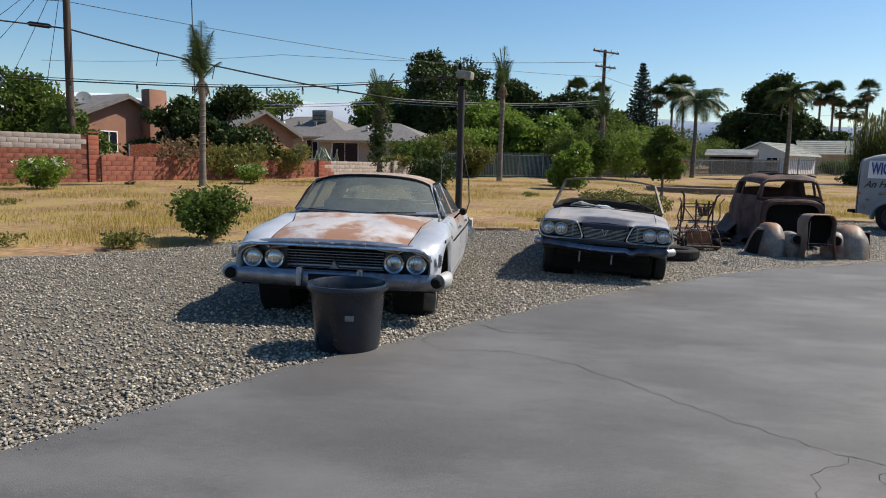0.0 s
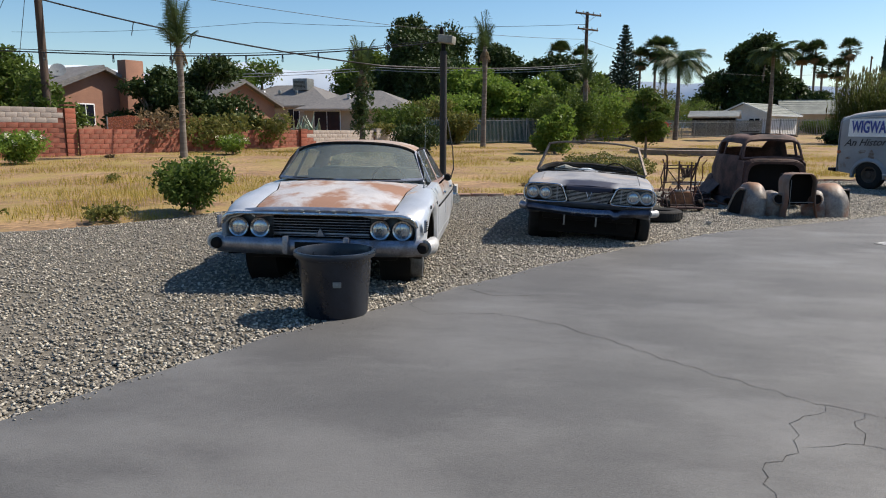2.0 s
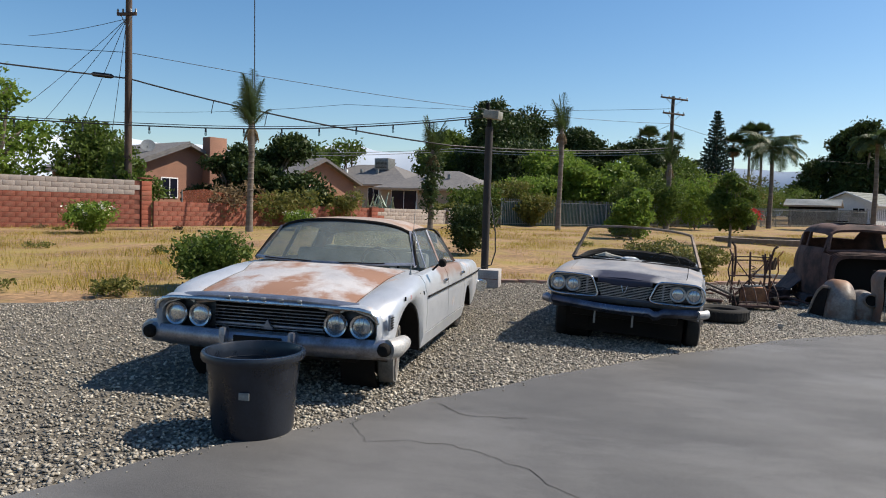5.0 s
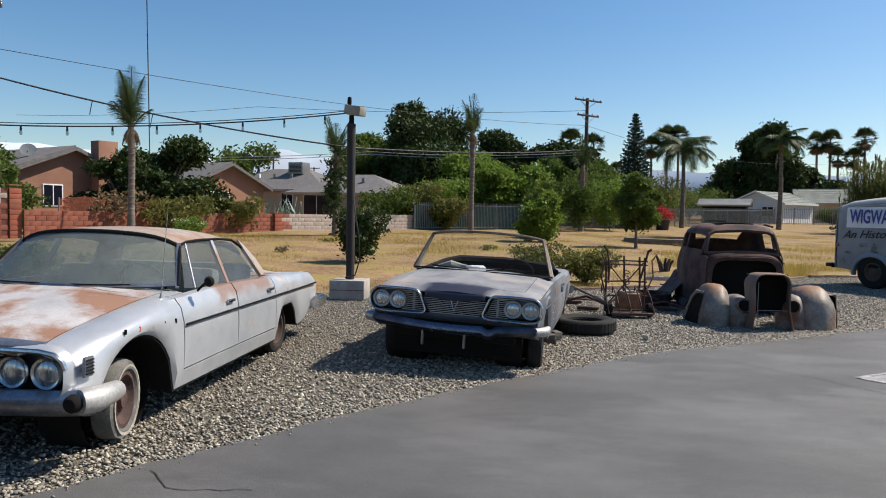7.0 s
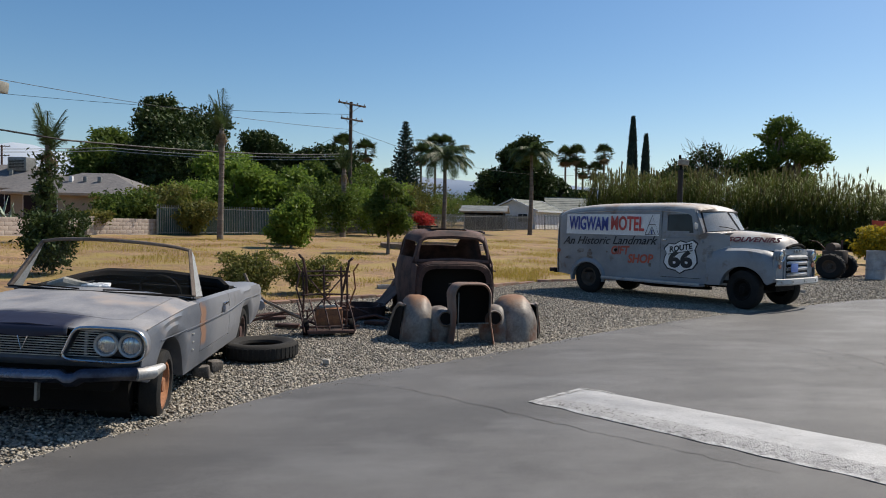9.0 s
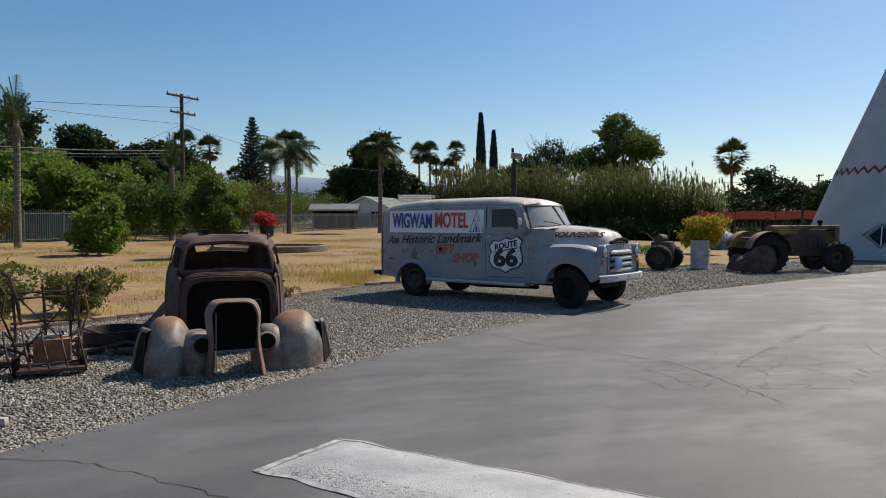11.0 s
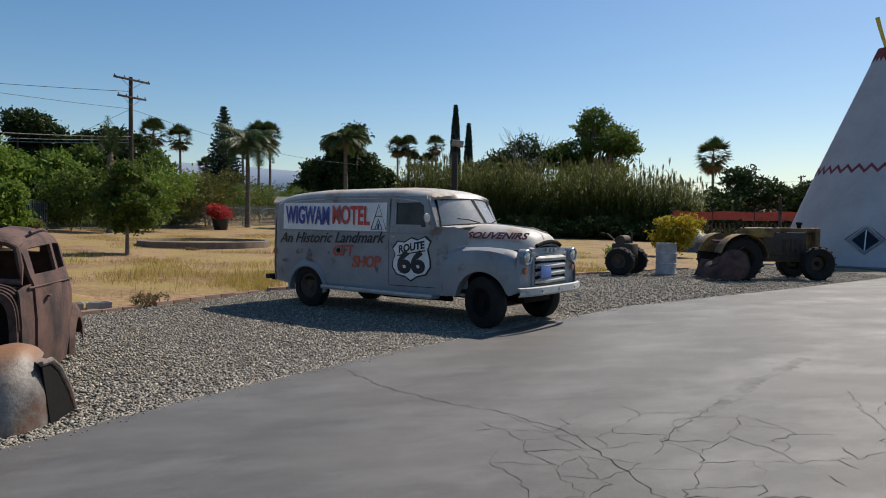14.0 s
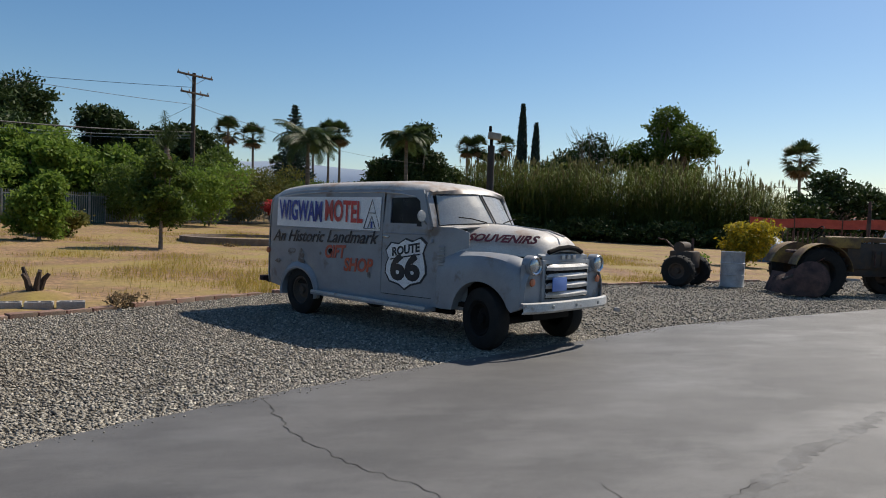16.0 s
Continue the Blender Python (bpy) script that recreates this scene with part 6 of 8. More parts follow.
def cultivator():
    """A heap of rusty farm iron: uprights, cross bars, handles and small wheels."""
    c = thing("rusty_cultivator", pose(3.30, 11.7, 0.0, 0, 0, 4), "rusty iron hand cultivator frame with bars and handles", "farm implement")
    R = M["rust"]
    for x in (-.30, -.02, .22, .30):
        part("upright", T([(x, .05, .05), (x + .01, .03, .5), (x - .01, 0, .93 - .1 * abs(x))], .016, 6), R, c)
    for z, y in ((.30, 0), (.52, .02), (.78, .02), (.84, 0)):
        part("cross_bar", T([(-.33, y, z), (.0, y + .02, z + .01), (.34, y, z)], .013, 6), R, c)
    part("handle", T([(-.24, .1, .50), (-.27, -.05, .80), (-.32, -.15, 1.02), (-.38, -.2, 1.08)], .018, 6), R, c)
    part("handle", T([(.24, .1, .50), (.28, -.05, .80), (.30, -.15, 1.0), (.34, -.2, 1.04)], .018, 6), R, c)
    part("gear_box", B(.05, 0, .22, .36, .26, .26, .03), M["rust_orange"], c)
    part("seat_pan", B(.06, .05, .36, .28, .22, .03, .02), M["whitewall"], c)
    for x in (-.28, .34):
        part("small_wheel", Lz([(.03, -.03), (.10, -.035), (.11, 0), (.10, .035), (.03, .03)], 18, Matrix.Translation((x, -.18, .105)) @ Matrix.Rotation(radians(90), 4, 'Y')), M["dark"], c)
    part("axle", T([(-.36, -.18, .105), (.45, -.18, .105)], .018, 6), R, c)
    part("spring_coil", T([(.02 + .05 * math.cos(k * .9), .02 + .05 * math.sin(k * .9), .42 + .012 * k) for k in range(26)], .008, 5), R, c)
    for k in range(4):
        part("tine", T([(-.2 + .16 * k, .2, .30), (-.2 + .16 * k, .42, .24), (-.18 + .16 * k, .50, .02)], .014, 6), R, c)
    for k in range(5):
        x = -.34 + .17 * k
        part("hooked_tine", T([(x, .12, .34), (x - .05, -.12, .46), (x - .02, -.30, .30), (x + .03, -.34, .06)], .011, 5), M["rust"], c)
    for s in (-1, 1):
        part("side_lever", T([(.30 * s, .0, .30), (.40 * s, -.1, .62), (.36 * s, -.16, .86), (.42 * s, -.22, .97)], .012, 5), M["rust_orange"] if s > 0 else R, c)
        part("diagonal_brace", T([(-.30 * s, .05, .12), (.0, .04, .48), (.28 * s, .02, .82)], .010, 5), R, c)
    part("foot_plate", B(.04, -.26, .06, .62, .24, .04, .01), R, c)
    part("draw_bar", T([(-.3, -.1, .20), (-.8, .25, .42), (-1.0, .5, .62), (-1.07, .52, .78)], .02, 6), M["trunk"], c)
    return c


cultivator()


def flat_iron(name, x, y, turn, pts, label):
    o = thing(name, pose(x, y, 0.0, 0, 0, turn), label, "scrap iron", "scrap iron pieces")
    part("bar", T(pts, .022, 6), M["rust"], o)
    part("plate", B(.05, 0, .035, .34, .14, .05, .012), M["rust"], o)
    return o


flat_iron("scrap_iron", 2.55, 13.0, 15, [(-.5, 0, .04), (0, .03, .10), (.5, .12, .05)], "rusty iron bar and plate lying on gravel")
flat_iron("scrap_iron", 2.75, 12.2, -20, [(-.6, 0, .05), (0, .06, .22), (.5, .0, .06)], "bent rusty iron strip beside the cultivator")
flat_iron("scrap_iron", 3.6, 12.6, 10, [(-.5, .0, .05), (0, .1, .30), (.45, .1, .12)], "curved rusty iron scrap behind the cultivator")
flat_iron("scrap_iron", 4.05, 12.4, -30, [(-.4, -.1, .05), (0, .05, .14), (.35, .12, .04)], "bent rusty iron scrap lying on gravel")
flat_iron("scrap_iron", 4.2, 13.2, 60, [(-.3, 0, .05), (.2, .03, .18), (.5, 0, .05)], "long rusty iron scrap beside the shell")
d = thing("rusty_drum_lid", pose(3.95, 13.3, 0.0), "rusty shallow steel pan on gravel", "pan")
part("pan", Lz([(0, .03), (.36, .02), (.40, .05), (.42, .20), (.40, .205), (.38, .06), (0, .045)], 26), M["rust"], d)
for k, (x, y, s) in enumerate(((1.98, 9.0, .10), (2.08, 9.3, .09), (3.2, 9.5, .055), (22.4, 19.3, .12), (15.4, 17.1, .07))):
    o = thing("rock", pose(x, y, 0.0, 0, 0, 40 * k), "rough grey stone block lying on gravel", "rock", "loose rocks")
    bm = B(0, 0, s * .55, s * 1.6, s * 1.2, s * 1.1, s * .2)
    for v in bm.verts:
        v.co += Vector((noise.noise(v.co * 9 + Vector((k, 0, 0))), noise.noise(v.co * 9 + Vector((0, k, 4))), noise.noise(v.co * 9 + Vector((4, 0, k))))) * s * .25
        v.co.z = max(0, v.co.z)
    part("stone", bm, M["rock_dark"] if k < 2 else (M["concrete"] if k > 2 else M["whitewall"]), o)


# hollow blocks and a burnt stump at the field's edge
def hollow_block(x, y, turn):
    o = thing("hollow_block", pose(x, y, -0.055, 0, 0, turn), "pale concrete hollow block laid along the kerb", "concrete block", "hollow blocks")
    bm = bmesh.new()
    for yy in (-.085, .085):
        box(bm, 0, yy, .075, .39, .03, .15, .004)
    for xx in (-.18, 0, .18):
        box(bm, xx, 0, .073, .03, .14, .145)
    part("block", bm, M["concrete"], o)


for k in range(4):
    hollow_block(5.05 + .43 * k, 18.18 + .03 * k + .02 * (k % 2), 4 + 3 * (k % 2))
stump = thing("burnt_stump", pose(5.6, 19.5, ground_z(5.6, 19.5) - .01), "small dark burnt stump in a dirt mound", "stump")
part("mound", Lz([(.75, -.04), (.55, .04), (.3, .10), (0, .12)], 24), M["field"], stump)
for k in range(5):
    a = 1.3 * k
    part("stub", T([(.06 * math.cos(a), .06 * math.sin(a), .05), (.14 * math.cos(a), .10 * math.sin(a), .30), (.22 * math.cos(a), .14 * math.sin(a), .40 + .05 * (k % 3))], [.06, .045, .03], 7), M["woodpole"], stump)


# ---- lamp post with its block ----
def flood_post(x, y, h, turn, label, block=True, r=.075, z0=0.0):
    p = thing("flood_lamp_post", pose(x, y, z0), label, "lamp post", "flood lamp posts")
    part("post", T([(0, 0, 0), (0, 0, h - .35)], r, 10), M["blackpost"], p)
    if block:
        b = part("concrete_block", B(-.0, 0, .17, .62, .56, .34, .015), M["concrete"], p)
        part("block_joint", B(0, -.28, .17, .58, .012, .012), M["mortar"], b)
    m = Matrix.Rotation(radians(turn), 4, 'Z')
    head = part("lamp_head", B(.07, 0, h - .11, .32, .26, .16, .025, m @ Matrix.Translation((0, 0, h - .12)) @ Matrix.Rotation(radians(8), 4, 'Y') @ Matrix.Translation((0, 0, -h + .12))), M["lamphead"], p, "pale box-shaped flood lamp head")
    part("photocell", Lz([(0, .11), (.035, .10), (.04, 0), (.025, -.06)], 12, Matrix.Translation((-.04, 0, h + .02))), M["dark"], p)
    part("bracket", T([(0, 0, h - .35), (0, 0, h - .2)], .045, 8), M["dark"], p)
    return p


flood_post(-1.33, 12.95, 3.45, -15, "dark lamp post in a concrete block with flood lamp")
flood_post(14.9, 22.05, 3.75, -25, "dark lamp post with pale flood lamp behind the van", False, .085)
c = thing("hanging_cable", pose(-1.21, 12.70, 0), "black cable looping down the lamp post", "cable")
part("cable", T([(-.05, .2, 1.75), (.02, 0, 1.5), (.10, -.05, 1.1), (.12, -.1, .7), (.05, -.12, .45), (-.12, -.15, .40)], .012, 6), M["cable"], c)


# ---- by the tepee: drum barrels, small tractor wheels, yellow tractor ----
def drum(x, y, s, label):
    o = thing("oil_drum", pose(x, y, 0.0, 0, 0, 30), label, "barrel", "oil drums")
    part("drum", Lz([(0, .0), (.29, .0), (.30, .015), (.29, .03), (.29, .30), (.305, .315), (.29, .33), (.29, .60), (.305, .615), (.29, .63), (.29, .89), (.302, .905), (.28, .905), (.275, .85), (0, .84)], 30, Matrix.Diagonal((s, s, s, 1))), M["barrel"], o)
    return o


drum(22.02, 21.68, 1.06, "dented pale grey steel drum standing on gravel")


def big_wheel(parent, x, y, z, R, w, rim, lugs=22, flat_m=None):
    m = Matrix.Translation((x, y, z)) @ Matrix.Rotation(radians(-90), 4, 'X')
    h = w / 2
    wh = part("wheel", Lz([(R * .52, -h * .8), (R * .62, -h), (R * .9, -h), (R, -h * .6), (R, h * .6), (R * .9, h), (R * .62, h), (R * .52, h * .8)], 32, m), M["tyre"], parent)
    bm = bmesh.new()
    for k in range(lugs):
        for s in (-1, 1):
            a = 2 * math.pi * (k + (.5 if s > 0 else 0)) / lugs
            box(bm, R * 1.0, 0, s * h * .45, R * .07, R * .07, h * .95, 0, m @ Matrix.Rotation(a, 4, 'Z'))
    part("tread", bm, M["tyre"], wh, smooth=0)
    part("rim", Lz([(R * .53, -h * .7), (R * .5, h * .2), (R * .53, h * .75), (R * .46, h * .7), (R * .40, h * .2), (R * .2, h * .1), (R * .14, h * .6), (0, h * .62)], 26, m), rim, wh)
    return wh


def small_tractor():
    t = thing("garden_tractor", pose(20.75, 22.0, 0.0, 0, 0, 28) @ Matrix.Diagonal((1.22, 1.22, 1.15, 1)), "small dark rusty garden tractor with two lugged wheels", "garden tractor")
    for s in (-1, 1):
        w = big_wheel(t, 0, 0, .36, .36, .22, M["tractor_dark"], 14)
        w.matrix_basis = Matrix.Rotation(radians(90), 4, 'Z') @ Matrix.Translation((0, s * .42, 0))
    part("engine", B(0, .05, .62, .42, .55, .40, .06), M["tractor_dark"], t)
    part("fuel_tank", T([(-.2, .1, .90), (.2, .1, .90)], .13, 12), M["tractor_dark"], t)
    part("axle", T([(-.45, 0, .36), (.45, 0, .36)], .05, 8), M["dark"], t)
    part("handle", T([(.14, .2, .7), (.20, .6, 1.05), (.22, .8, 1.08)], .018, 6), M["rust"], t)
    part("stack", T([(.05, -.1, .8), (.05, -.1, 1.12)], .03, 8), M["rust"], t)
    return t


small_tractor()


def tractor():
    # x to the tractor's front
    t = thing("farm_tractor", pose(22.9, 20.05, 0.0, 0, 0, -22), "old rusty yellow farm tractor with large lugged wheels", "tractor")
    for s in (-1, 1):
        big_wheel(t, 0, s * .72, .59, .61, .34, M["tractor_dark"], 20)
        big_wheel(t, 2.28, s * .66, .47, .48, .28, M["tractor_dark"], 16)
        rows = []
        for k in range(21):
            a = radians(15 + 160 * k / 20)
            rows.append([Vector((.0 - .70 * math.cos(a), s * y, .58 + .72 * math.sin(a))) for y in (.50, .55, .90, .96)])
        f = part("fender", thick(skin(bmesh.new(), rows), .015), M["tractor"], t, "yellow rounded rear fender")
        bm = bmesh.new()
        bm.faces.new([bm.verts.new((-.70 * math.cos(radians(15 + 160 * k / 20)), s * .505, .58 + .72 * math.sin(radians(15 + 160 * k / 20)))) for k in range(21)])
        part("fender_side", thick(bm, .012), M["tractor"], f)
    part("frame", B(1.2, 0, .62, 2.3, .34, .26, .03), M["tractor_dark"], t)
    part("engine", B(1.55, 0, 1.0, 1.3, .44, .66, .03), M["tractor_dark"], t)
    part("hood", B(1.50, 0, 1.42, 2.1, .50, .13, .05), M["tractor"], t, "faded yellow engine hood")
    part("fuel_tank", B(.80, 0, 1.33, .8, .54, .28, .05), M["tractor"], t)
    part("radiator_shell", B(2.50, 0, 1.10, .16, .56, .78, .04), M["tractor"], t)
    g = part("side_panel", B(1.75, -.24, .95, .5, .02, .46, .01), M["tractor_dark"], t)
    for k in range(4):
        part("pipe", T([(1.55 + k * .16, -.27, .75), (1.55 + k * .16, -.29, 1.14)], .018, 6), M["rust"], g)
    part("exhaust", T([(1.55, .10, 1.45), (1.55, .10, 1.75), (1.55, .10, 2.40)], [.03, .055, .03], 10), M["rust"], t)
    part("air_cleaner", Lz([(.06, 0), (.06, .10), (.09, .11), (.09, .17), (.03, .20), (0, .2)], 16, Matrix.Translation((2.05, -.05, 1.47))), M["dark"], t)
    part("steering_column", T([(.75, 0, 1.3), (.25, 0, 1.55)], .02, 6), M["dark"], t)
    part("steering_wheel", lathe(bmesh.new(), [(.20 + .014 * math.cos(a), .014 * math.sin(a)) for a in np.linspace(0, 2 * math.pi, 7)[:-1]], 24, Matrix.Translation((.24, 0, 1.56)) @ Matrix.Rotation(radians(-55), 4, 'Y'), True), M["dark"], t)
    part("seat", B(-.25, 0, 1.06, .42, .46, .08, .035), M["rust"], t)
    part("front_axle", T([(2.28, -.62, .47), (2.28, .62, .47)], .05, 8), M["dark"], t)
    part("step_plate", B(.78, -.42, .42, .62, .24, .04, .01), M["concrete"], t)
    rows = [[Vector((-.95, y, .05)), Vector((-.85, y, .30)), Vector((-.75, y, .55))] for y in (-1.0, -.6, -.2, .2)]
    part("rear_blade", thick(skin(bmesh.new(), rows), .02), M["rust"], t)
    for k, (dx, r) in enumerate(((-.35, .44), (-.62, .36), (-.86, .30))):
        part("implement_disc", Lz([(0, .05), (r * .5, .03), (r, -.02), (r, -.035), (r * .5, .01), (0, .03)], 24, Matrix.Translation((dx, -1.12 + .05 * k, r)) @ Matrix.Rotation(radians(80 - 12 * k), 4, 'X')), M["rust"], t)
    part("implement_beam", T([(.1, -.95, .5), (-.4, -1.05, .62), (-1.0, -1.0, .40)], .05, 8), M["tractor_dark"], t)
    for k in range(5):
        part("linkage", T([(-.85, -.9 + k * .25, .4), (-.3, -.8 + k * .2, .75 - .08 * k), (.0, -.93, .95)], .012, 6), M["steel"] if k == 1 else M["rust"], t)
    return t


tractor()


# ---- the tepee ----
def tepee():
    T0 = Vector((36.05, 24.2, 0))
    H, R = 9.45, 3.95
    t = thing("tepee_house", Matrix.Translation(T0) @ Matrix.Rotation(radians(210), 4, 'Z'), "tall white plastered tepee cabin with maroon zigzag band", "tepee")
    prof = [(R * (1 - f) ** 1.0 * (1 + .03 * math.sin(math.pi * f)) + .13 * f, H * f) for f in np.linspace(0, .955, 24)]
    part("wall", Lz(prof, 96), M["teepee"], t, smooth=60)

    def rad(z):
        f = z / H
        return R * (1 - f) * (1 + .03 * math.sin(math.pi * f)) + .13 * f

    def pt(a, z, d=.012):
        r = rad(z) + d
        return Vector((r * math.cos(a), r * math.sin(a), z))
    n = 2 * 34
    rows = []
    for k in range(n + 1):
        a = 2 * math.pi * k / n
        z = 3.86 + (.16 if k % 2 else -.10)
        rows.append([pt(a, z - .075), pt(a, z + .075)])
    part("zigzag_band", thick(skin(bmesh.new(), rows), .01), M["maroon"], t, "maroon painted zigzag stripe", smooth=0)
    rows = []
    for k in range(41):
        a = 2 * math.pi * k / 40
        zl = 8.42 + (.22 if k % 2 else 0)
        rows.append([pt(a, zl, .015), pt(a, 8.8, .015), pt(a, H * .955, .015)])
    part("top_cap", thick(skin(bmesh.new(), rows), .01), M["maroon"], t, "maroon painted tip with toothed edge", smooth=0)
    for k, (dx, dy) in enumerate(((.30, .18), (-.36, .12), (.08, -.36), (-.08, .34))):
        part("pole", T([(-dx * .25, -dy * .25, 8.7), (dx * .5, dy * .5, 9.6), (dx * 1.05, dy * 1.05, 10.35 + .1 * (k % 2))], [.06, .07, .085], 10), M["yellowpole"], t)
    # diamond windows
    for a0 in (-0.07, 1.9, -1.9):
        c = pt(a0, 1.0, 0)
        tan = Vector((-math.sin(a0), math.cos(a0), 0))
        up = (pt(a0, 1.8, 0) - pt(a0, .2, 0)).normalized()
        out = tan.cross(up).normalized()

        def dia(s, d):
            return [c + out * d + tan * (s * u) + up * (s * v * .95) for u, v in ((1, 0), (0, 1), (-1, 0), (0, -1))]
        fr = part("window_frame", thick(skin(bmesh.new(), [dia(.62, .015), dia(.61, .045), dia(.50, .05), dia(.46, .02)], close=True), .01), M["steel"], t, "grey diamond-shaped window frame", smooth=0)
        bm = bmesh.new()
        bm.faces.new([bm.verts.new(p) for p in dia(.47, .022)])
        part("pane", bm, M["glass_dark"], fr)
        bm = bmesh.new()
        beam(bm, c + out * .035 + up * .42, c + out * .035 - up * .42, .04, .02)
        part("glazing_bar", bm, M["whitepaint"], fr)
        for s in (-1, 1):
            part("trim_line", T([c + out * .02 + tan * s * .72, c + out * .02 + up * .68, c + out * .02 + tan * s * .72], .02, 5), M["maroon"], fr)
    return t


tepee()


# ---- plants ----
def leaf_cloud(rng, blobs, n, size, per=14, flatness=0.9, droop=0.0, aspect=0.5):
    """Leaves in clumps over the skin of some uneven blobs: arrays of vertices and quads."""
    vol = np.array([b[3] * b[4] + b[4] * b[5] + b[3] * b[5] for b in blobs])
    pick = rng.choice(len(blobs), max(1, n // per), p=vol / vol.sum())
    Bl = np.array(blobs)[pick]
    d = rng.normal(size=(len(pick), 3))
    d /= np.linalg.norm(d, axis=1)[:, None]
    lump = 1 + 0.22 * np.sin(d[:, 0] * 5 + pick) * np.sin(d[:, 1] * 4 + 2 * pick) + 0.15 * np.sin(d[:, 2] * 7 + pick)
    r = rng.uniform(0.55, 1.0, len(pick)) ** 0.5 * lump
    C = Bl[:, :3] + d * Bl[:, 3:6] * r[:, None]
    rep = np.repeat(C, per, 0)
    dd = np.repeat(d, per, 0)
    cs = np.repeat(np.min(Bl[:, 3:6], axis=1), per) * 0.10 + size * 0.9
    P = rep + rng.normal(size=rep.shape) * cs[:, None] * np.array([1, 1, .7])
    m = len(P)
    a = rng.normal(size=(m, 3)) + dd * 0.7
    a[:, 2] -= droop
    a /= np.linalg.norm(a, axis=1)[:, None]
    b = np.cross(a, rng.normal(size=(m, 3)))
    b /= np.linalg.norm(b, axis=1)[:, None]
    s = (size * rng.uniform(0.6, 1.35, m))[:, None]
    c = np.cross(a, b) * s * 0.12
    V = np.stack([P - a * s, P + b * s * aspect + c, P + a * s, P - b * s * aspect + c], 1).reshape(-1, 3)
    return V, np.arange(4 * m).reshape(-1, 4)


def limbs(rng, base, tips, r0, r1):
    """A trunk's limbs: bent, tapered bars from base to each tip."""
    bm = bmesh.new()
    for t in tips:
        a, b = Vector(base), Vector(t)
        mid = a.lerp(b, .5) + Vector(rng.normal(size=3)) * (b - a).length * .10
        tube(bm, [a, a.lerp(mid, .6), mid, b], [r0, r0 * .75, (r0 + r1) / 2, r1], 6, False)
    return bm


def tree(name, x, y, trunk_h, r, blobs, leaf, n, size, seed, label, category="tree", group="", lean=(0, 0), bark=None, droop=0.0, per=14, aspect=0.5):
    rng = np.random.RandomState(seed)
    z0 = ground_z(x, y)
    t = thing(name, pose(x, y, z0 - .03), label, category, group)
    bs = sorted(blobs, key=lambda b: b[2])
    if r > 0:
        top = Vector((lean[0], lean[1], trunk_h))
        tr = part("trunk", T([(0, 0, 0), (lean[0] * .3, lean[1] * .3, trunk_h * .4), top], [r * 1.35, r, r * .8], 10), bark or M["trunk"], t)
        tips = [(b[0] + b[3] * rng.uniform(-.5, .5), b[1] + b[4] * rng.uniform(-.5, .5), b[2] + b[5] * rng.uniform(-.1, .6)) for b in bs for _ in range(3)]
        part("limbs", limbs(rng, top, tips, r * .55, r * .12), bark or M["trunk"], t)
    V, F = leaf_cloud(rng, blobs, n, size, per, droop=droop, aspect=aspect)
    V[:, 2] = np.maximum(V[:, 2], 0.02)
    fastmesh("crown", V, F, leaf, t)
    return t


def many_blobs(rng, n, rx, ry, z0, z1, br):
    """Blobs that fill a crown of half-widths rx, ry between two heights."""
    out = []
    for k in range(n):
        f = (k + .5) / n
        z = z0 + (z1 - z0) * f
        spread = math.sin(math.pi * min(1, .18 + .72 * f)) ** .7
        a = rng.uniform(0, 6.28)
        q = rng.uniform(.25, .8) * spread
        s = br * rng.uniform(.75, 1.25) * (1.1 - .35 * f)
        out.append((rx * q * math.cos(a), ry * q * math.sin(a), z - s * .35, s * rng.uniform(.9, 1.3), s * rng.uniform(.9, 1.3), s * rng.uniform(.7, .95)))
    return out


def broad(name, x, y, h, rx, leaf, n, size, seed, label, trunk=.3, blobs=9, low=.25, group="", category="tree", r=None, ry=None, fill=.36, **k):
    rng = np.random.RandomState(seed + 500)
    b = many_blobs(rng, blobs, rx, ry or rx, h * low, h * .95, rx * fill)
    return tree(name, x, y, h * trunk, r if r is not None else .035 * h, b, leaf, n, size, seed, label, category, group, **k)


def frond(rng, L, rise, bend, leaf_len, yaw, nl=26, gap=.12, start=(0, 0, 0), width=.03, v_up=0.35, hang=0.4):
    """One feather frond: points of its rib and its leaflets as quads."""
    V, F = [], []
    c, s = math.cos(yaw), math.sin(yaw)
    rib = []
    for k in range(nl + 1):
        t = k / nl
        a = rise - bend * t
        if k == 0:
            p = np.array(start, float)
        else:
            p = rib[-1] + np.array([c * math.cos(a), s * math.cos(a), math.sin(a)]) * L / nl
        rib.append(p)
    side = np.array([-s, c, 0])
    for k in range(2, nl + 1):
        t = k / nl
        if t < gap:
            continue
        fw = rib[k] - rib[k - 1]
        fw /= np.linalg.norm(fw)
        up = np.cross(side, fw)
        ll = leaf_len * math.sin(math.pi * min(1, .15 + .8 * t)) ** .7 * rng.uniform(.85, 1.15)
        for sg in (-1, 1):
            d = side * sg * .8 + fw * .55 + up * v_up * rng.uniform(.4, 1.3)
            d /= np.linalg.norm(d)
            e = rib[k] + d * ll * .55
            q = e + (d - np.array([0, 0, hang])) * ll * .5
            w = fw * width
            i = len(V)
            V += [rib[k] - w, rib[k] + w, e + w * .8, e - w * .8, q]
            F += [(i, i + 1, i + 2, i + 3), (i + 3, i + 2, i + 4, i + 4)]
    return rib, V, F


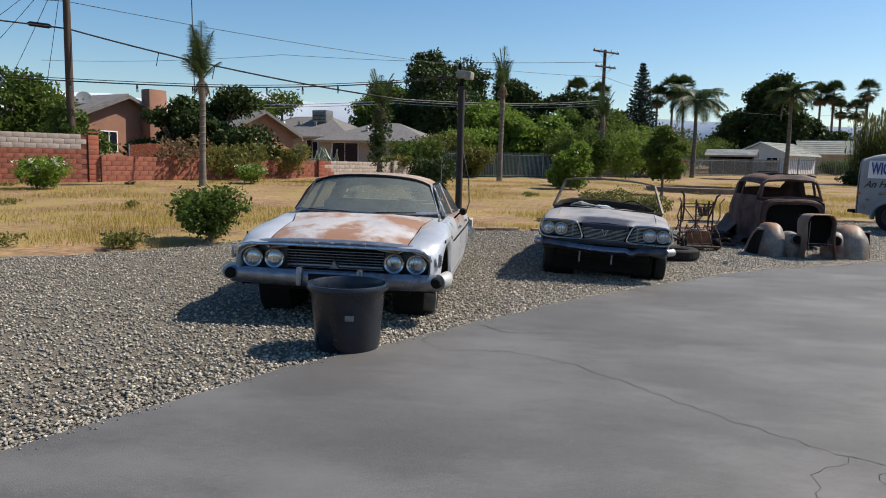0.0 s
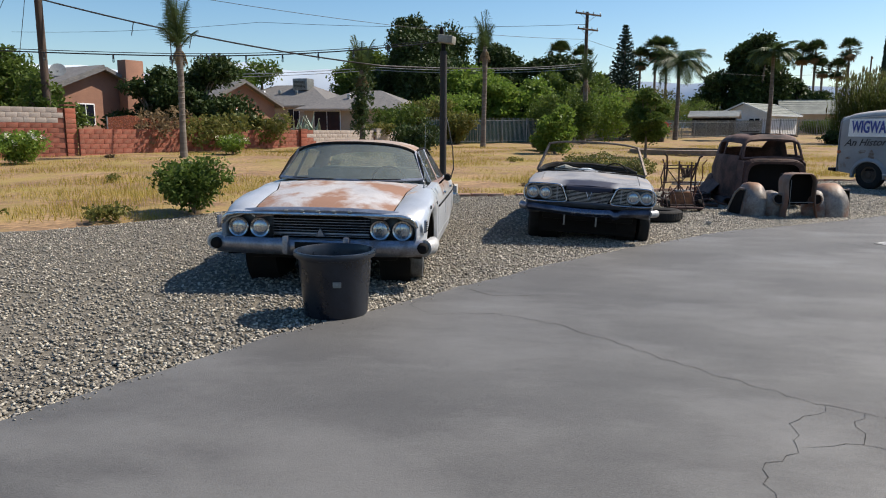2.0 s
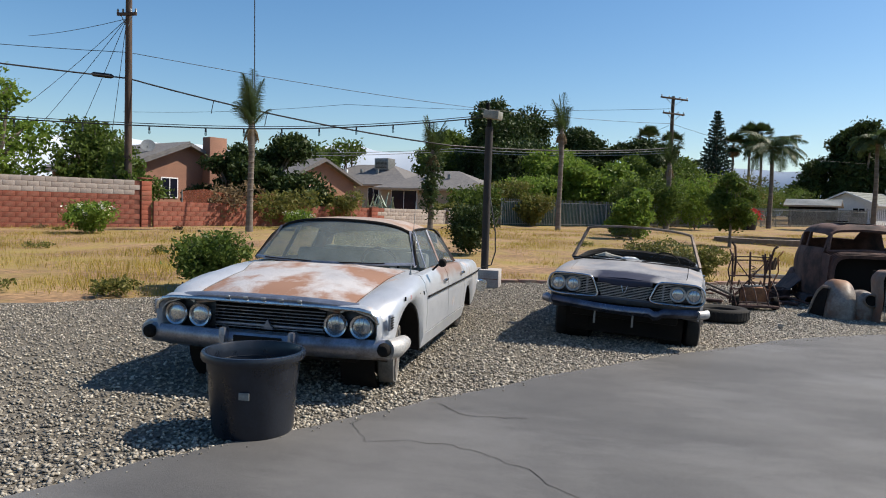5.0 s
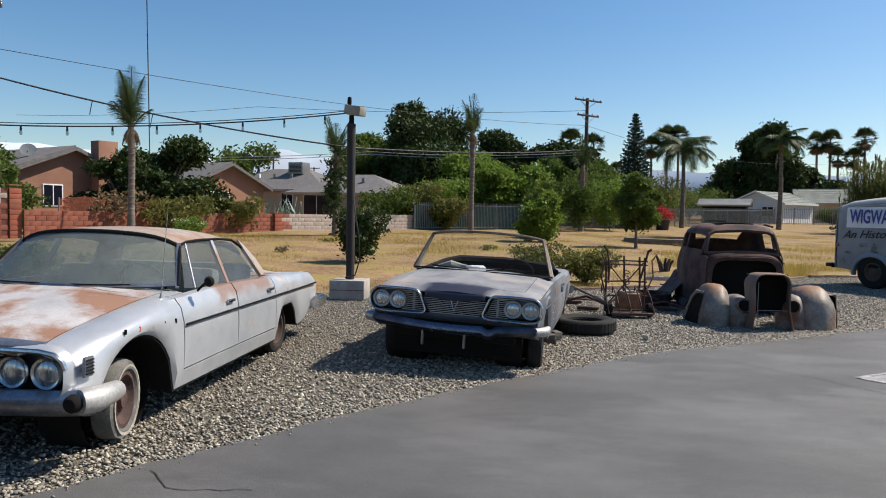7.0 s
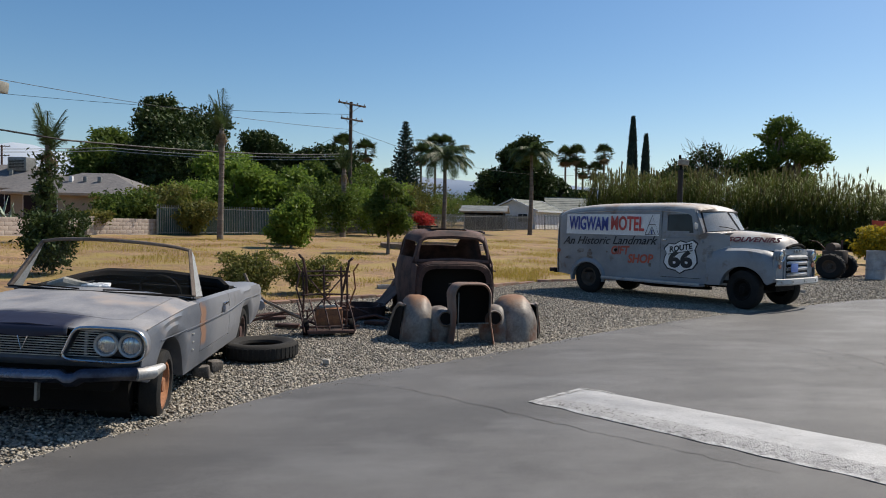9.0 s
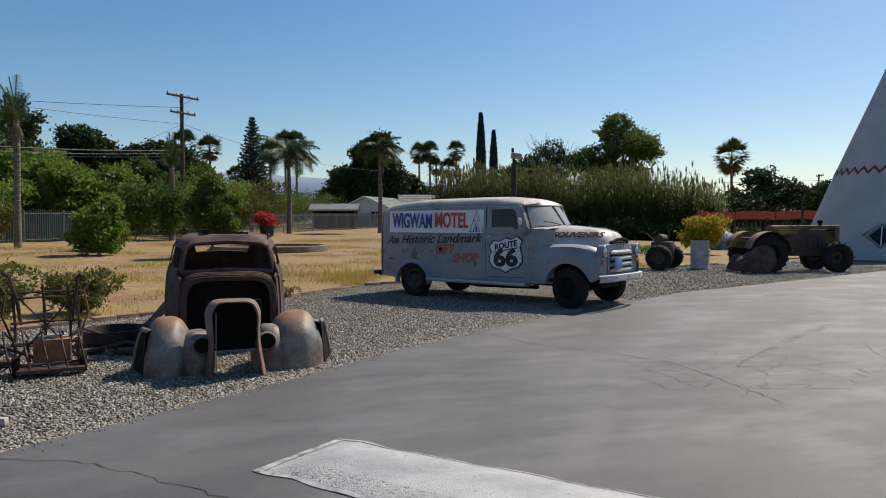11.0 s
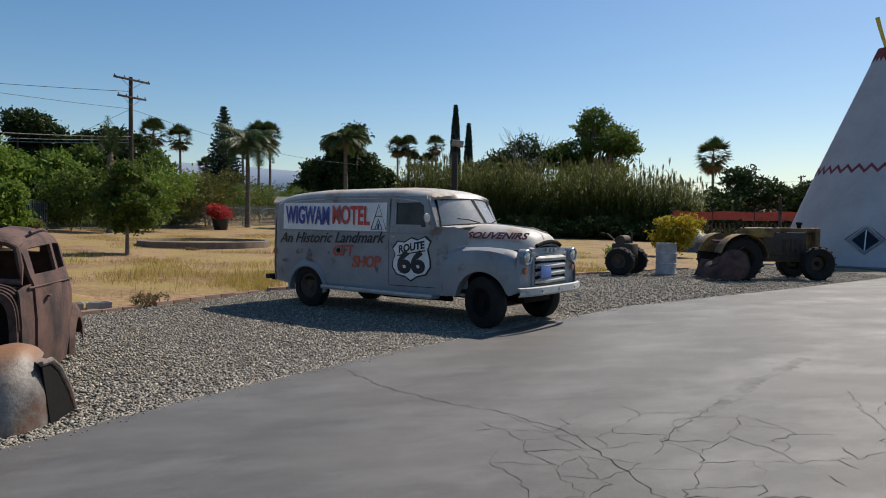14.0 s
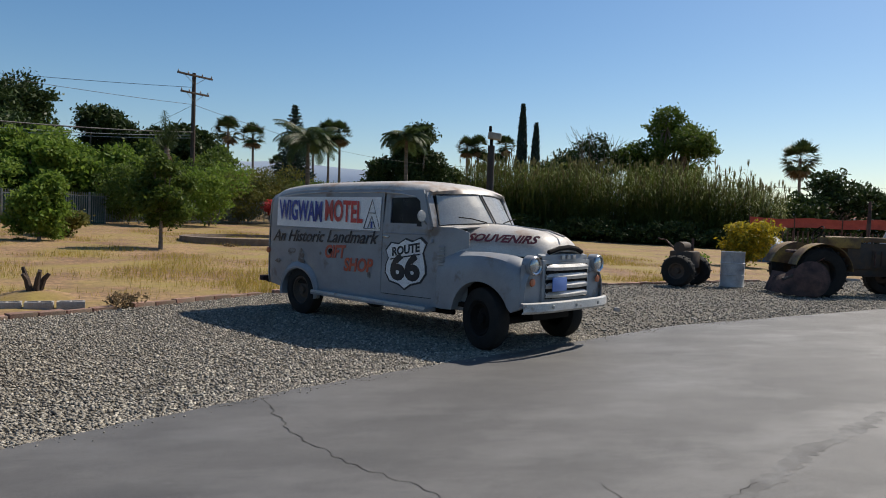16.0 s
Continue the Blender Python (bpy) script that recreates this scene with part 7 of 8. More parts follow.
def palm_crown(parent, rng, specs, leaf, name="crown"):
    V, F = [], []
    bm = bmesh.new()
    for sp in specs:
        rib, v, f = frond(rng, **sp)
        o = len(V)
        V += v
        F += [tuple(o + i for i in q) for q in f]
        tube(bm, [tuple(p) for p in rib[::5]] + [tuple(rib[-1])], [.022] * len(rib[::5]) + [.006], 4, False)
    F = [q if q[2] != q[3] else q[:3] for q in F]
    pyd(name, V, F, leaf, parent)
    return part("frond_ribs", bm, leaf, parent)


def brush_palm(x, y, h, crown, seed, label, r=.15, vines=False):
    """A young feather palm whose fronds stand bundled like a brush."""
    rng = np.random.RandomState(seed)
    p = thing("feather_palm", pose(x, y, ground_z(x, y) - .03), label, "palm tree", "young feather palms")
    th = h - crown
    bm = T([(0, 0, 0), (.02, 0, th * .3), (.05, .02, th * .7), (.03, 0, th * .85), (.03, 0, th + .2)], [r * 1.35, r * 1.05, r, r * 1.25, r * .7], 14)
    tr = part("trunk", bm, M["palmtrunk"], p)
    n = int(th / .22)
    for k in range(n):
        z = th * (k + .5) / n
        part("ring_scar", Lz([(r * 1.04, z), (r * 1.16, z + .02), (r * 1.04, z + .045)], 14, Matrix.Translation((.05 * min(1, z / th / .7), 0, 0))), M["palmtrunk"], tr)
    specs = []
    for k in range(15):
        t = k / 15
        specs.append(dict(L=crown * rng.uniform(.8, 1.1) * (1 - .5 * t), rise=radians(rng.uniform(78, 92) - 12 * t), bend=radians(rng.uniform(4, 20) + 34 * t), leaf_len=crown * .24, yaw=rng.uniform(0, 6.28), nl=30, start=(.03, 0, th - .1 - .3 * t), width=.013, hang=.5, v_up=.1))
    palm_crown(p, rng, specs, M["leaf_palm"])
    sp = [dict(L=.9 * rng.uniform(.7, 1.1), rise=radians(-40), bend=radians(45), leaf_len=.25, yaw=rng.uniform(0, 6.28), nl=10, start=(.03, 0, th - .15), width=.02) for _ in range(7)]
    palm_crown(p, rng, sp, M["leaf_dead"], "dead_fronds")
    return p


def queen_palm(x, y, h, L, seed, label, r=.17):
    rng = np.random.RandomState(seed)
    p = thing("queen_palm", pose(x, y, ground_z(x, y) - .03), label, "palm tree", "arching feather palms")
    th = h - L * .45
    part("trunk", T([(0, 0, 0), (.05, 0, th * .5), (0, .04, th)], [r * 1.3, r, r * .8], 12), M["palmtrunk"], p)
    specs = [dict(L=L * rng.uniform(.85, 1.1), rise=radians(rng.uniform(20, 80)), bend=radians(rng.uniform(70, 130)), leaf_len=L * .26, yaw=2 * math.pi * k * .382 + rng.uniform(-.2, .2), nl=26, start=(0, 0, th), width=.045, hang=1.1, v_up=.1) for k in range(34)]
    palm_crown(p, rng, specs, M["leaf_palm"])
    return p


def fan_palm(x, y, h, R, seed, label, r=.2, skirt=1.0):
    """A tall fan palm: round head of pleated fans over a skirt of dead ones."""
    rng = np.random.RandomState(seed)
    p = thing("fan_palm", pose(x, y, ground_z(x, y) - .03), label, "palm tree", "tall fan palms")
    hz = h - R
    part("trunk", T([(0, 0, 0), (.1, 0, hz * .5), (0, 0, hz)], [r * 1.5, r, r * .9], 10), M["palmtrunk"], p)
    for nm, cnt, mt in (("crown", 64, M["leaf_fan"]), ("dead_skirt", int(11 * skirt), M["leaf_dead"])):
        V, F = [], []
        for k in range(cnt):
            yaw = rng.uniform(0, 6.28)
            el = rng.uniform(-.7, 1.45) if nm == "crown" else rng.uniform(-1.4, -.8)
            d = np.array([math.cos(yaw) * math.cos(el), math.sin(yaw) * math.cos(el), math.sin(el)])
            side = np.array([-math.sin(yaw), math.cos(yaw), 0])
            up = np.cross(side, d)
            c = np.array([0, 0, hz]) + d * R * rng.uniform(.42, .55)
            fr = R * rng.uniform(.42, .55)
            for j in range(11):
                a = -1.25 + 2.5 * j / 10
                e = c + (d * math.cos(a) + side * math.sin(a)) * fr + up * rng.uniform(-.05, .05) * R - np.array([0, 0, .10 * R * abs(a)])
                w = (side * math.cos(a) - d * math.sin(a)) * fr * .085
                i = len(V)
                V += [c, (c + e) / 2 + w, e, (c + e) / 2 - w]
                F.append((i, i + 1, i + 2, i + 3))
            i = len(V)
            V += [np.array([0, 0, hz]) + side * .02, np.array([0, 0, hz]) - side * .02, c - side * .02, c + side * .02]
            F.append((i, i + 1, i + 2, i + 3))
        if V:
            fastmesh(nm, V, F, mt, p)
    return p


def conifer(x, y, h, R, seed, label, leaf, tiers=26, name="conifer_tree"):
    """A pointed conifer: tiers of upswept boughs."""
    rng = np.random.RandomState(seed)
    t = thing(name, pose(x, y, ground_z(x, y) - .03), label, "conifer")
    part("trunk", T([(0, 0, 0), (0, 0, h * .6), (0, 0, h * .98)], [.035 * h * .7, .016 * h, .01], 8), M["trunk"], t)
    P = []
    for k in range(tiers):
        f = k / tiers
        z = h * (.10 + .88 * f)
        rr = R * (1 - f) ** .85 + .12
        m = int(9 + 10 * (1 - f))
        for j in range(m):
            a = 6.28 * j / m + rng.uniform(-.2, .2)
            L = rr * rng.uniform(.75, 1.1)
            for q in np.linspace(.25, 1, max(3, int(L / .28))):
                for _ in range(3):
                    P.append((math.cos(a) * L * q + rng.normal(0, .10), math.sin(a) * L * q + rng.normal(0, .10), z + .22 * L * q * q + rng.normal(0, .09)))
    P = np.array(P)
    m = len(P)
    a = rng.normal(size=(m, 3)) * .5
    a[:, :2] += P[:, :2] / (np.linalg.norm(P[:, :2], axis=1)[:, None] + .01)
    a[:, 2] += .5
    a /= np.linalg.norm(a, axis=1)[:, None]
    b = np.cross(a, rng.normal(size=(m, 3)))
    b /= np.linalg.norm(b, axis=1)[:, None]
    s = .30
    V = np.stack([P - a * s, P + b * s * .35, P + a * s, P - b * s * .35], 1).reshape(-1, 3)
    fastmesh("foliage", V, np.arange(4 * m).reshape(-1, 4), leaf, t)
    return t


def bush(name, x, y, h, w, leaf, n, size, seed, label, group="", category="shrub", flowers=None, stems=True, droop=0.0, aspect=.45):
    rng = np.random.RandomState(seed)
    t = thing(name, pose(x, y, ground_z(x, y) - .02), label, category, group)
    blobs = [(w * .28 * math.cos(k * 2.4) * (k % 3) * .6, w * .28 * math.sin(k * 2.4) * (k % 3) * .6, h * (.32 + .075 * k), w * .30, w * .30, h * .24) for k in range(6)]
    V, F = leaf_cloud(rng, blobs, n, size, 10, droop=droop, aspect=aspect)
    V[:, 2] = np.maximum(V[:, 2], .01)
    fastmesh("foliage", V, F, leaf, t)
    if stems:
        bm = bmesh.new()
        for k in range(7):
            a = rng.uniform(0, 6.28)
            tube(bm, [(0, 0, 0), (w * .12 * math.cos(a), w * .12 * math.sin(a), h * .35), (w * .3 * math.cos(a), w * .3 * math.sin(a), h * rng.uniform(.6, .95))], [.018, .012, .004], 5, False)
        part("stems", bm, M["trunk"], t)
    if flowers:
        V, F = leaf_cloud(rng, [(b[0], b[1], b[2] + h * .08, b[3], b[4], b[5]) for b in blobs[3:]], 160, size * .7, 8, aspect=.8)
        fastmesh("blossoms", V, F, flowers, t)
    return t


# young palms in the field
brush_palm(-12.45, 25.6, 6.75, 2.3, 1, "young feather palm with upright brush of fronds", .115)
brush_palm(-6.5, 32.7, 5.85, 1.9, 2, "shaggy young palm before the block wall", .11)
bush("vine_skirt", -6.5, 32.7, 4.3, 1.0, M["leaf_palm"], 1400, .10, 52, "hanging old fronds on a young palm", stems=False)
brush_palm(-.58, 40.4, 7.95, 2.1, 3, "slender young palm with bundled fronds", .13)
brush_palm(6.4, 48.4, 6.4, 2.0, 4, "thin young palm grown over with vines", .15)
bush("vine_skirt", 6.4, 48.3, 3.6, 2.0, M["leaf_mid"], 2600, .11, 51, "green vines climbing a thin palm trunk", stems=False)
queen_palm(16.0, 61.0, 7.7, 3.0, 5, "feather palm with drooping arching fronds")
queen_palm(24.0, 61.5, 8.2, 2.4, 7, "feather palm before a dark round tree")

# small trees and shrubs of the field
broad("citrus_tree", 7.0, 31.5, 3.3, 1.15, M["leaf_mid"], 9000, .075, 11, "small dense green citrus tree on a thin trunk", .38, 9, .36, r=.06)
broad("round_bush_tree", 3.0, 33.6, 2.35, 1.2, M["leaf_light"], 9000, .08, 12, "low round bright green tree with dark skirts", .2, 9, .25, r=.06)
bush("round_shrub", -5.65, 10.25, 1.12, 1.3, M["leaf_mid"], 5200, .045, 21, "dark green rounded shrub in a dirt bed")
bush("round_shrub", -2.75, 20.6, 1.75, 1.45, M["leaf_dark"], 7000, .055, 22, "dark green tall shrub behind the lamp post")
bush("round_shrub", 2.1, 15.9, 1.06, 1.25, M["leaf_olive"], 5000, .04, 23, "rounded olive-green shrub behind the kerb")
bush("round_shrub", 3.3, 17.0, .86, 1.25, M["leaf_olive"], 4200, .04, 24, "low yellow-green shrub behind the kerb")
bush("flowering_shrub", -11.4, 28.2, .95, 1.3, M["leaf_light"], 2600, .06, 25, "oleander shrub with pale blossoms", flowers=M["flower_white"])
bush("flowering_shrub", -16.2, 21.2, 1.2, 1.9, M["leaf_light"], 3400, .07, 26, "plumeria shrub with long pale leaves", flowers=M["flower_white"])
bush("weed_clump", -6.6, 9.0, .30, .8, M["leaf_olive"], 900, .035, 27, "dry weed clump at the gravel edge", stems=False)
bush("weed_clump", 7.1, 18.2, .28, .6, M["leaf_dead"], 500, .03, 28, "grey dry weeds by the kerb", stems=False)
bush("weed_clump", 27.0, 30.0, .5, 1.6, M["leaf_light"], 1200, .05, 29, "bright green weeds by the reeds", stems=False)
bush("yellow_shrub", 29.4, 29.3, 2.05, 1.75, M["yellow_leaf"], 5200, .08, 30, "bright yellow-leaved garden shrub")
rw = random.Random(12)
for k in range(26):
    x = rw.uniform(-20, 10)
    y = border(x) + rw.uniform(1, 20)
    bush("weed_clump", x, y, rw.uniform(.12, .28), rw.uniform(.4, .9), M["leaf_olive"] if k % 3 else M["leaf_dead"], 260, .035, 60 + k, "low dry weeds in the field", "field weeds", "weed", stems=False)

# planting along the fence
for k, (x, y, h, w, lf) in enumerate(((-6.2, 44.5, 2.6, 2.8, "leaf_mid"), (-4.6, 46.0, 3.2, 2.6, "leaf_olive"), (-2.5, 45.0, 2.2, 2.0, "leaf_olive"), (-3.3, 50.0, 3.8, 3.4, "leaf_light"), (4.4, 50.0, 4.0, 3.0, "leaf_mid"), (8.8, 52.0, 4.2, 3.4, "leaf_light"),
                                      (10.8, 58.5, 4.4, 4.0, "leaf_olive"), (13.5, 64.0, 4.8, 4.2, "leaf_olive"), (7.6, 57.0, 4.8, 3.6, "leaf_mid"), (17.0, 76.0, 4.2, 5.0, "leaf_mid"), (21.5, 89.0, 4.6, 6.5, "leaf_mid"), (39.0, 86.0, 2.0, 3.0, "leaf_mid"), (15.0, 82.0, 4.4, 6.0, "leaf_mid"), (19.0, 86.0, 4.2, 6.0, "leaf_olive"), (24.5, 93.0, 4.4, 6.5, "leaf_mid"), (12.0, 72.0, 4.2, 5.0, "leaf_mid"), (3.0, 37.0, 1.0, 1.4, "leaf_olive"), (-7.4, 41.8, 1.3, 1.8, "leaf_olive"))):
    bush("fence_shrub", x, y, h, w * 1.25, M[lf], 5200, .11, 100 + k, "overgrown green shrub along the boundary fence", "shrubs along the fence", droop=.2)

# large trees behind
broad("shade_tree", -5.8, 64.5, 10.6, 6.2, M["leaf_dark"], 70000, .165, 201, "large dark green shade tree", .25, 16, .28)
broad("shade_tree", -12.0, 70.0, 8.4, 5.0, M["leaf_mid"], 38000, .165, 202, "broad green tree behind the houses", .25, 12, .28)
broad("shade_tree", 1.2, 72.0, 9.0, 4.4, M["leaf_dark"], 40000, .165, 203, "dark green tree behind the fence", .2, 12, .2)
broad("shade_tree", 6.2, 71.0, 8.2, 4.2, M["leaf_dark"], 38000, .165, 204, "dark bushy tree behind the fence", .2, 12, .2)
for k, (x, y, h, w, lf) in enumerate(((-2.6, 54.5, 5.4, 3.2, "leaf_light"), (.2, 53.5, 5.0, 2.8, "leaf_light"), (3.4, 55.0, 4.8, 2.8, "leaf_light"), (-.8, 57.0, 5.8, 3.0, "leaf_light"), (5.6, 60.0, 5.6, 3.0, "leaf_mid"), (9.8, 64.0, 5.8, 3.2, "leaf_mid"))):
    broad("hedge_tree", x, y, h, w, M[lf], 13000, .16, 220 + k, "dense green tree of the neighbour's hedge", .15, 9, .16, group="hedge trees")
broad("yard_tree", -14.9, 33.4, 4.6, 2.7, M["leaf_dark"], 21000, .12, 240, "dark leafy yard tree before a brown house", .22, 12, .22)
broad("yard_tree", -17.4, 33.0, 4.2, 2.0, M["leaf_dark"], 8000, .11, 241, "dark leafy yard tree beside a chimney", .3, 8, .3)
broad("yard_tree", -23.6, 30.5, 5.0, 2.8, M["leaf_mid"], 13000, .12, 242, "green tree behind the tall wall", .2, 11, .2)
broad("yard_tree", -27.5, 27.5, 8.2, 3.6, M["leaf_light"], 12000, .12, 243, "feathery light green tree behind the tall wall", .2, 10, .2)
broad("yard_tree", -19.0, 27.4, 3.4, 1.9, M["leaf_mid"], 6500, .11, 244, "green shrub tree behind the tall wall", .2, 8, .2)
broad("yard_tree", -21.5, 62.0, 6.4, 4.0, M["leaf_mid"], 9000, .18, 245, "distant green tree between roofs", .2, 9, .2)
bush("dry_vine", -13.4, 31.2, 1.9, 3.4, M["leaf_olive"], 3000, .10, 246, "dry olive vine over the wall")
bush("dry_vine", -15.2, 29.6, 2.2, 2.6, M["leaf_dead"], 1500, .10, 247, "brown dried vine behind the wall")
bush("dry_vine", -11.6, 34.2, 1.9, 2.4, M["leaf_olive"], 2200, .10, 248, "dry shrub leaning over the wall")
broad("round_tree", 37.6, 101.0, 12.9, 5.0, M["leaf_dark"], 52000, .24, 205, "large dark round-headed tree", .2, 16, .25)
broad("round_tree", 31.6, 102.0, 8.8, 3.6, M["leaf_dark"], 10000, .28, 206, "dark tree beside a larger one", .2, 9, .2)
broad("round_tree", 43.8, 102.0, 7.6, 3.4, M["leaf_dark"], 9000, .28, 207, "dark tree near the houses", .2, 9, .2)
broad("broad_tree", 46.5, 58.0, 11.3, 4.5, M["leaf_mid"], 42000, .14, 208, "tall spreading green tree behind the reeds", .3, 15, .32)
broad("broad_tree", 40.0, 62.0, 6.8, 3.4, M["leaf_dark"], 9000, .18, 209, "dark green tree behind the reeds", .25, 9, .25)
broad("broad_tree", 38.2, 61.2, 7.2, 3.4, M["leaf_dark"], 9000, .18, 210, "dark green tree with bare twigs above", .25, 9, .3)
broad("broad_tree", 50.3, 44.5, 5.6, 3.6, M["leaf_dark"], 13000, .16, 211, "dark green broad shrub tree", .15, 10, .15)
broad("broad_tree", 54.5, 43.0, 4.6, 3.0, M["leaf_dark"], 8000, .16, 212, "dark green shrub tree", .15, 8, .15)
rb = np.random.RandomState(77)
bare = thing("bare_tree", pose(40.2, 58.6, ground_z(40.2, 58.6)), "bare dead branches above the reeds", "tree")
part("branch_crown", limbs(rb, (0, 0, 3.0), [(rb.uniform(-3.2, 2.4), rb.uniform(-1.5, 1.5), rb.uniform(5.5, 9.0)) for _ in range(40)], .055, .012), M["trunk"], bare)
part("twigs", limbs(rb, (-.3, 0, 4.6), [(rb.uniform(-3.0, 2.4), rb.uniform(-1.5, 1.5), rb.uniform(6.0, 9.4)) for _ in range(70)], .03, .008), M["trunk"], bare)
V, F = leaf_cloud(rb, [(-1.6, 0, 6.6, 1.6, 1.2, 1.1), (.8, 0, 6.2, 1.7, 1.2, 1.0), (-.4, 0, 7.6, 1.2, 1.0, .8)], 3000, .13, 8)
fastmesh("sparse_leaves", V, F, M["leaf_dark"], bare)
part("trunk", T([(0, 0, 0), (0, 0, 3.1)], [.25, .18], 8), M["trunk"], bare)

conifer(22.1, 118.5, 17.2, 3.6, 9, "tall pointed blue-green conifer", M["leaf_blue"], 30)


def cypress(x, y, h, r, seed):
    rng = np.random.RandomState(seed)
    t = thing("cypress_tree", pose(x, y, ground_z(x, y) - .03), "narrow dark column cypress", "cypress", "column cypresses")
    part("trunk", T([(0, 0, 0), (0, 0, h * .9)], [.14, .03], 8), M["trunk"], t)
    n = 5200
    z = rng.uniform(.03, 1, n)
    rr = r * np.sin(np.pi * np.clip(.12 + .86 * z, 0, 1)) ** .6 * rng.uniform(.4, 1, n) ** .4
    a = rng.uniform(0, 6.28, n)
    P = np.stack([rr * np.cos(a), rr * np.sin(a), z * h], -1)
    d = rng.normal(size=(n, 3)) * .35 + np.array([0, 0, 1.0])
    d /= np.linalg.norm(d, axis=1)[:, None]
    b = np.cross(d, rng.normal(size=(n, 3)))
    b /= np.linalg.norm(b, axis=1)[:, None]
    V = np.stack([P - d * .28, P + b * .09, P + d * .28, P - b * .09], 1).reshape(-1, 3)
    fastmesh("crown", V, np.arange(4 * n).reshape(-1, 4), M["leaf_blue"], t)


cypress(40.2, 74.0, 12.9, .55, 1)
cypress(41.6, 73.6, 11.0, .48, 2)

for k, (x, y, h, R) in enumerate(((55.9, 131.5, 15.4, 2.1), (57.8, 130.7, 15.6, 2.1), (58.9, 130.0, 12.3, 1.7), (61.2, 129.2, 12.4, 2.0), (62.6, 128.6, 15.8, 2.0), (16.3, 126.0, 14.3, 2.2), (25.9, 124.7, 13.8, 2.0), (28.4, 124.4, 15.6, 2.2), (30.2, 124.0, 15.4, 2.1), (12.4, 126.4, 15.0, 2.3), (84.8, 80.8, 13.0, 2.6), (20.5, 127.0, 9.2, 1.6))):
    fan_palm(x, y, h + .4, R * 1.18, 300 + k, "tall fan palm with a round head")

# dark bushes added at the foot of the reeds in place of their shade
for k in range(13):
    f = k / 12
    x, y = 26.4 + 16.1 * f, 53.8 - 13.6 * f
    bush("reed_shade_bush", x, y, 1.1 + .35 * (k % 3), 2.9, M["leaf_dark"], 1700, .12, 400 + k, "added dark bush standing in for shade at the foot of reeds", "undergrowth", stems=False)

# the bank of giant reeds
rr = np.random.RandomState(15)
REEDS = [(26.0, 54.8), (27.2, 53.6), (30.0, 51.5), (35.0, 48.0), (39.0, 44.6), (43.0, 41.0)]
V, F, V2, F2 = [], [], [], []
for (x0, y0), (x1, y1) in zip(REEDS, REEDS[1:]):
    n = int(190 * math.hypot(x1 - x0, y1 - y0))
    for k in range(n):
        t, dp = rr.uniform(), rr.uniform(0, 1) ** 1.4 * 5.0
        L = math.hypot(x1 - x0, y1 - y0)
        x = x0 + (x1 - x0) * t - (y1 - y0) / L * dp + rr.normal(0, .15)
        y = y0 + (y1 - y0) * t + (x1 - x0) / L * dp + rr.normal(0, .15)
        z = ground_z(x, y)
        h = rr.uniform(3.3, 5.5) * (1 + .10 * noise.noise((x * .3, y * .3, 1))) * interp(x, [22, 25, 30, 41, 43], [.75, .88, 1, 1, .75]) * (1 if dp > .6 else rr.uniform(.5, 1))
        lx, ly = rr.normal(0, .10) * h, rr.normal(0, .10) * h
        a = rr.uniform(0, 3.14)
        wx, wy = math.cos(a) * .022, math.sin(a) * .022
        i = len(V)
        V += [(x - wx, y - wy, z), (x + wx, y + wy, z), (x + lx + wx * .4, y + ly + wy * .4, z + h), (x + lx - wx * .4, y + ly - wy * .4, z + h)]
        F.append((i, i + 1, i + 2, i + 3))
        for q in range(7):
            f = rr.uniform(.25, 1.0)
            px, py, pz = x + lx * f, y + ly * f, z + h * f
            b = rr.uniform(0, 6.28)
            ll = rr.uniform(.35, .65)
            dx, dy = math.cos(b) * ll, math.sin(b) * ll
            i = len(V)
            V += [(px, py, pz), (px + dx * .5 - dy * .07, py + dy * .5 + dx * .07, pz + ll * .35), (px + dx, py + dy, pz + ll * rr.uniform(-.2, .25)), (px + dx * .5 + dy * .07, py + dy * .5 - dx * .07, pz + ll * .35)]
            F.append((i, i + 1, i + 2, i + 3))
        if rr.uniform() < .22:
            for q in range(4):
                b = rr.uniform(0, 6.28)
                i = len(V2)
                px, py, pz = x + lx, y + ly, z + h
                V2 += [(px, py, pz - .05), (px + math.cos(b) * .07, py + math.sin(b) * .07, pz + .25), (px + math.cos(b) * .06, py + math.sin(b) * .06, pz + .55), (px - math.sin(b) * .05, py + math.cos(b) * .05, pz + .22)]
                F2.append((i, i + 1, i + 2, i + 3))
tagged(fastmesh("giant_reeds", V, F, M["reed"]), "tall bank of green and straw giant reeds", "reeds", kind="stuff")
tagged(fastmesh("reed_plumes", V2, F2, M["reed_top"]), "pale feathery plumes above the reeds", "reeds", kind="stuff")


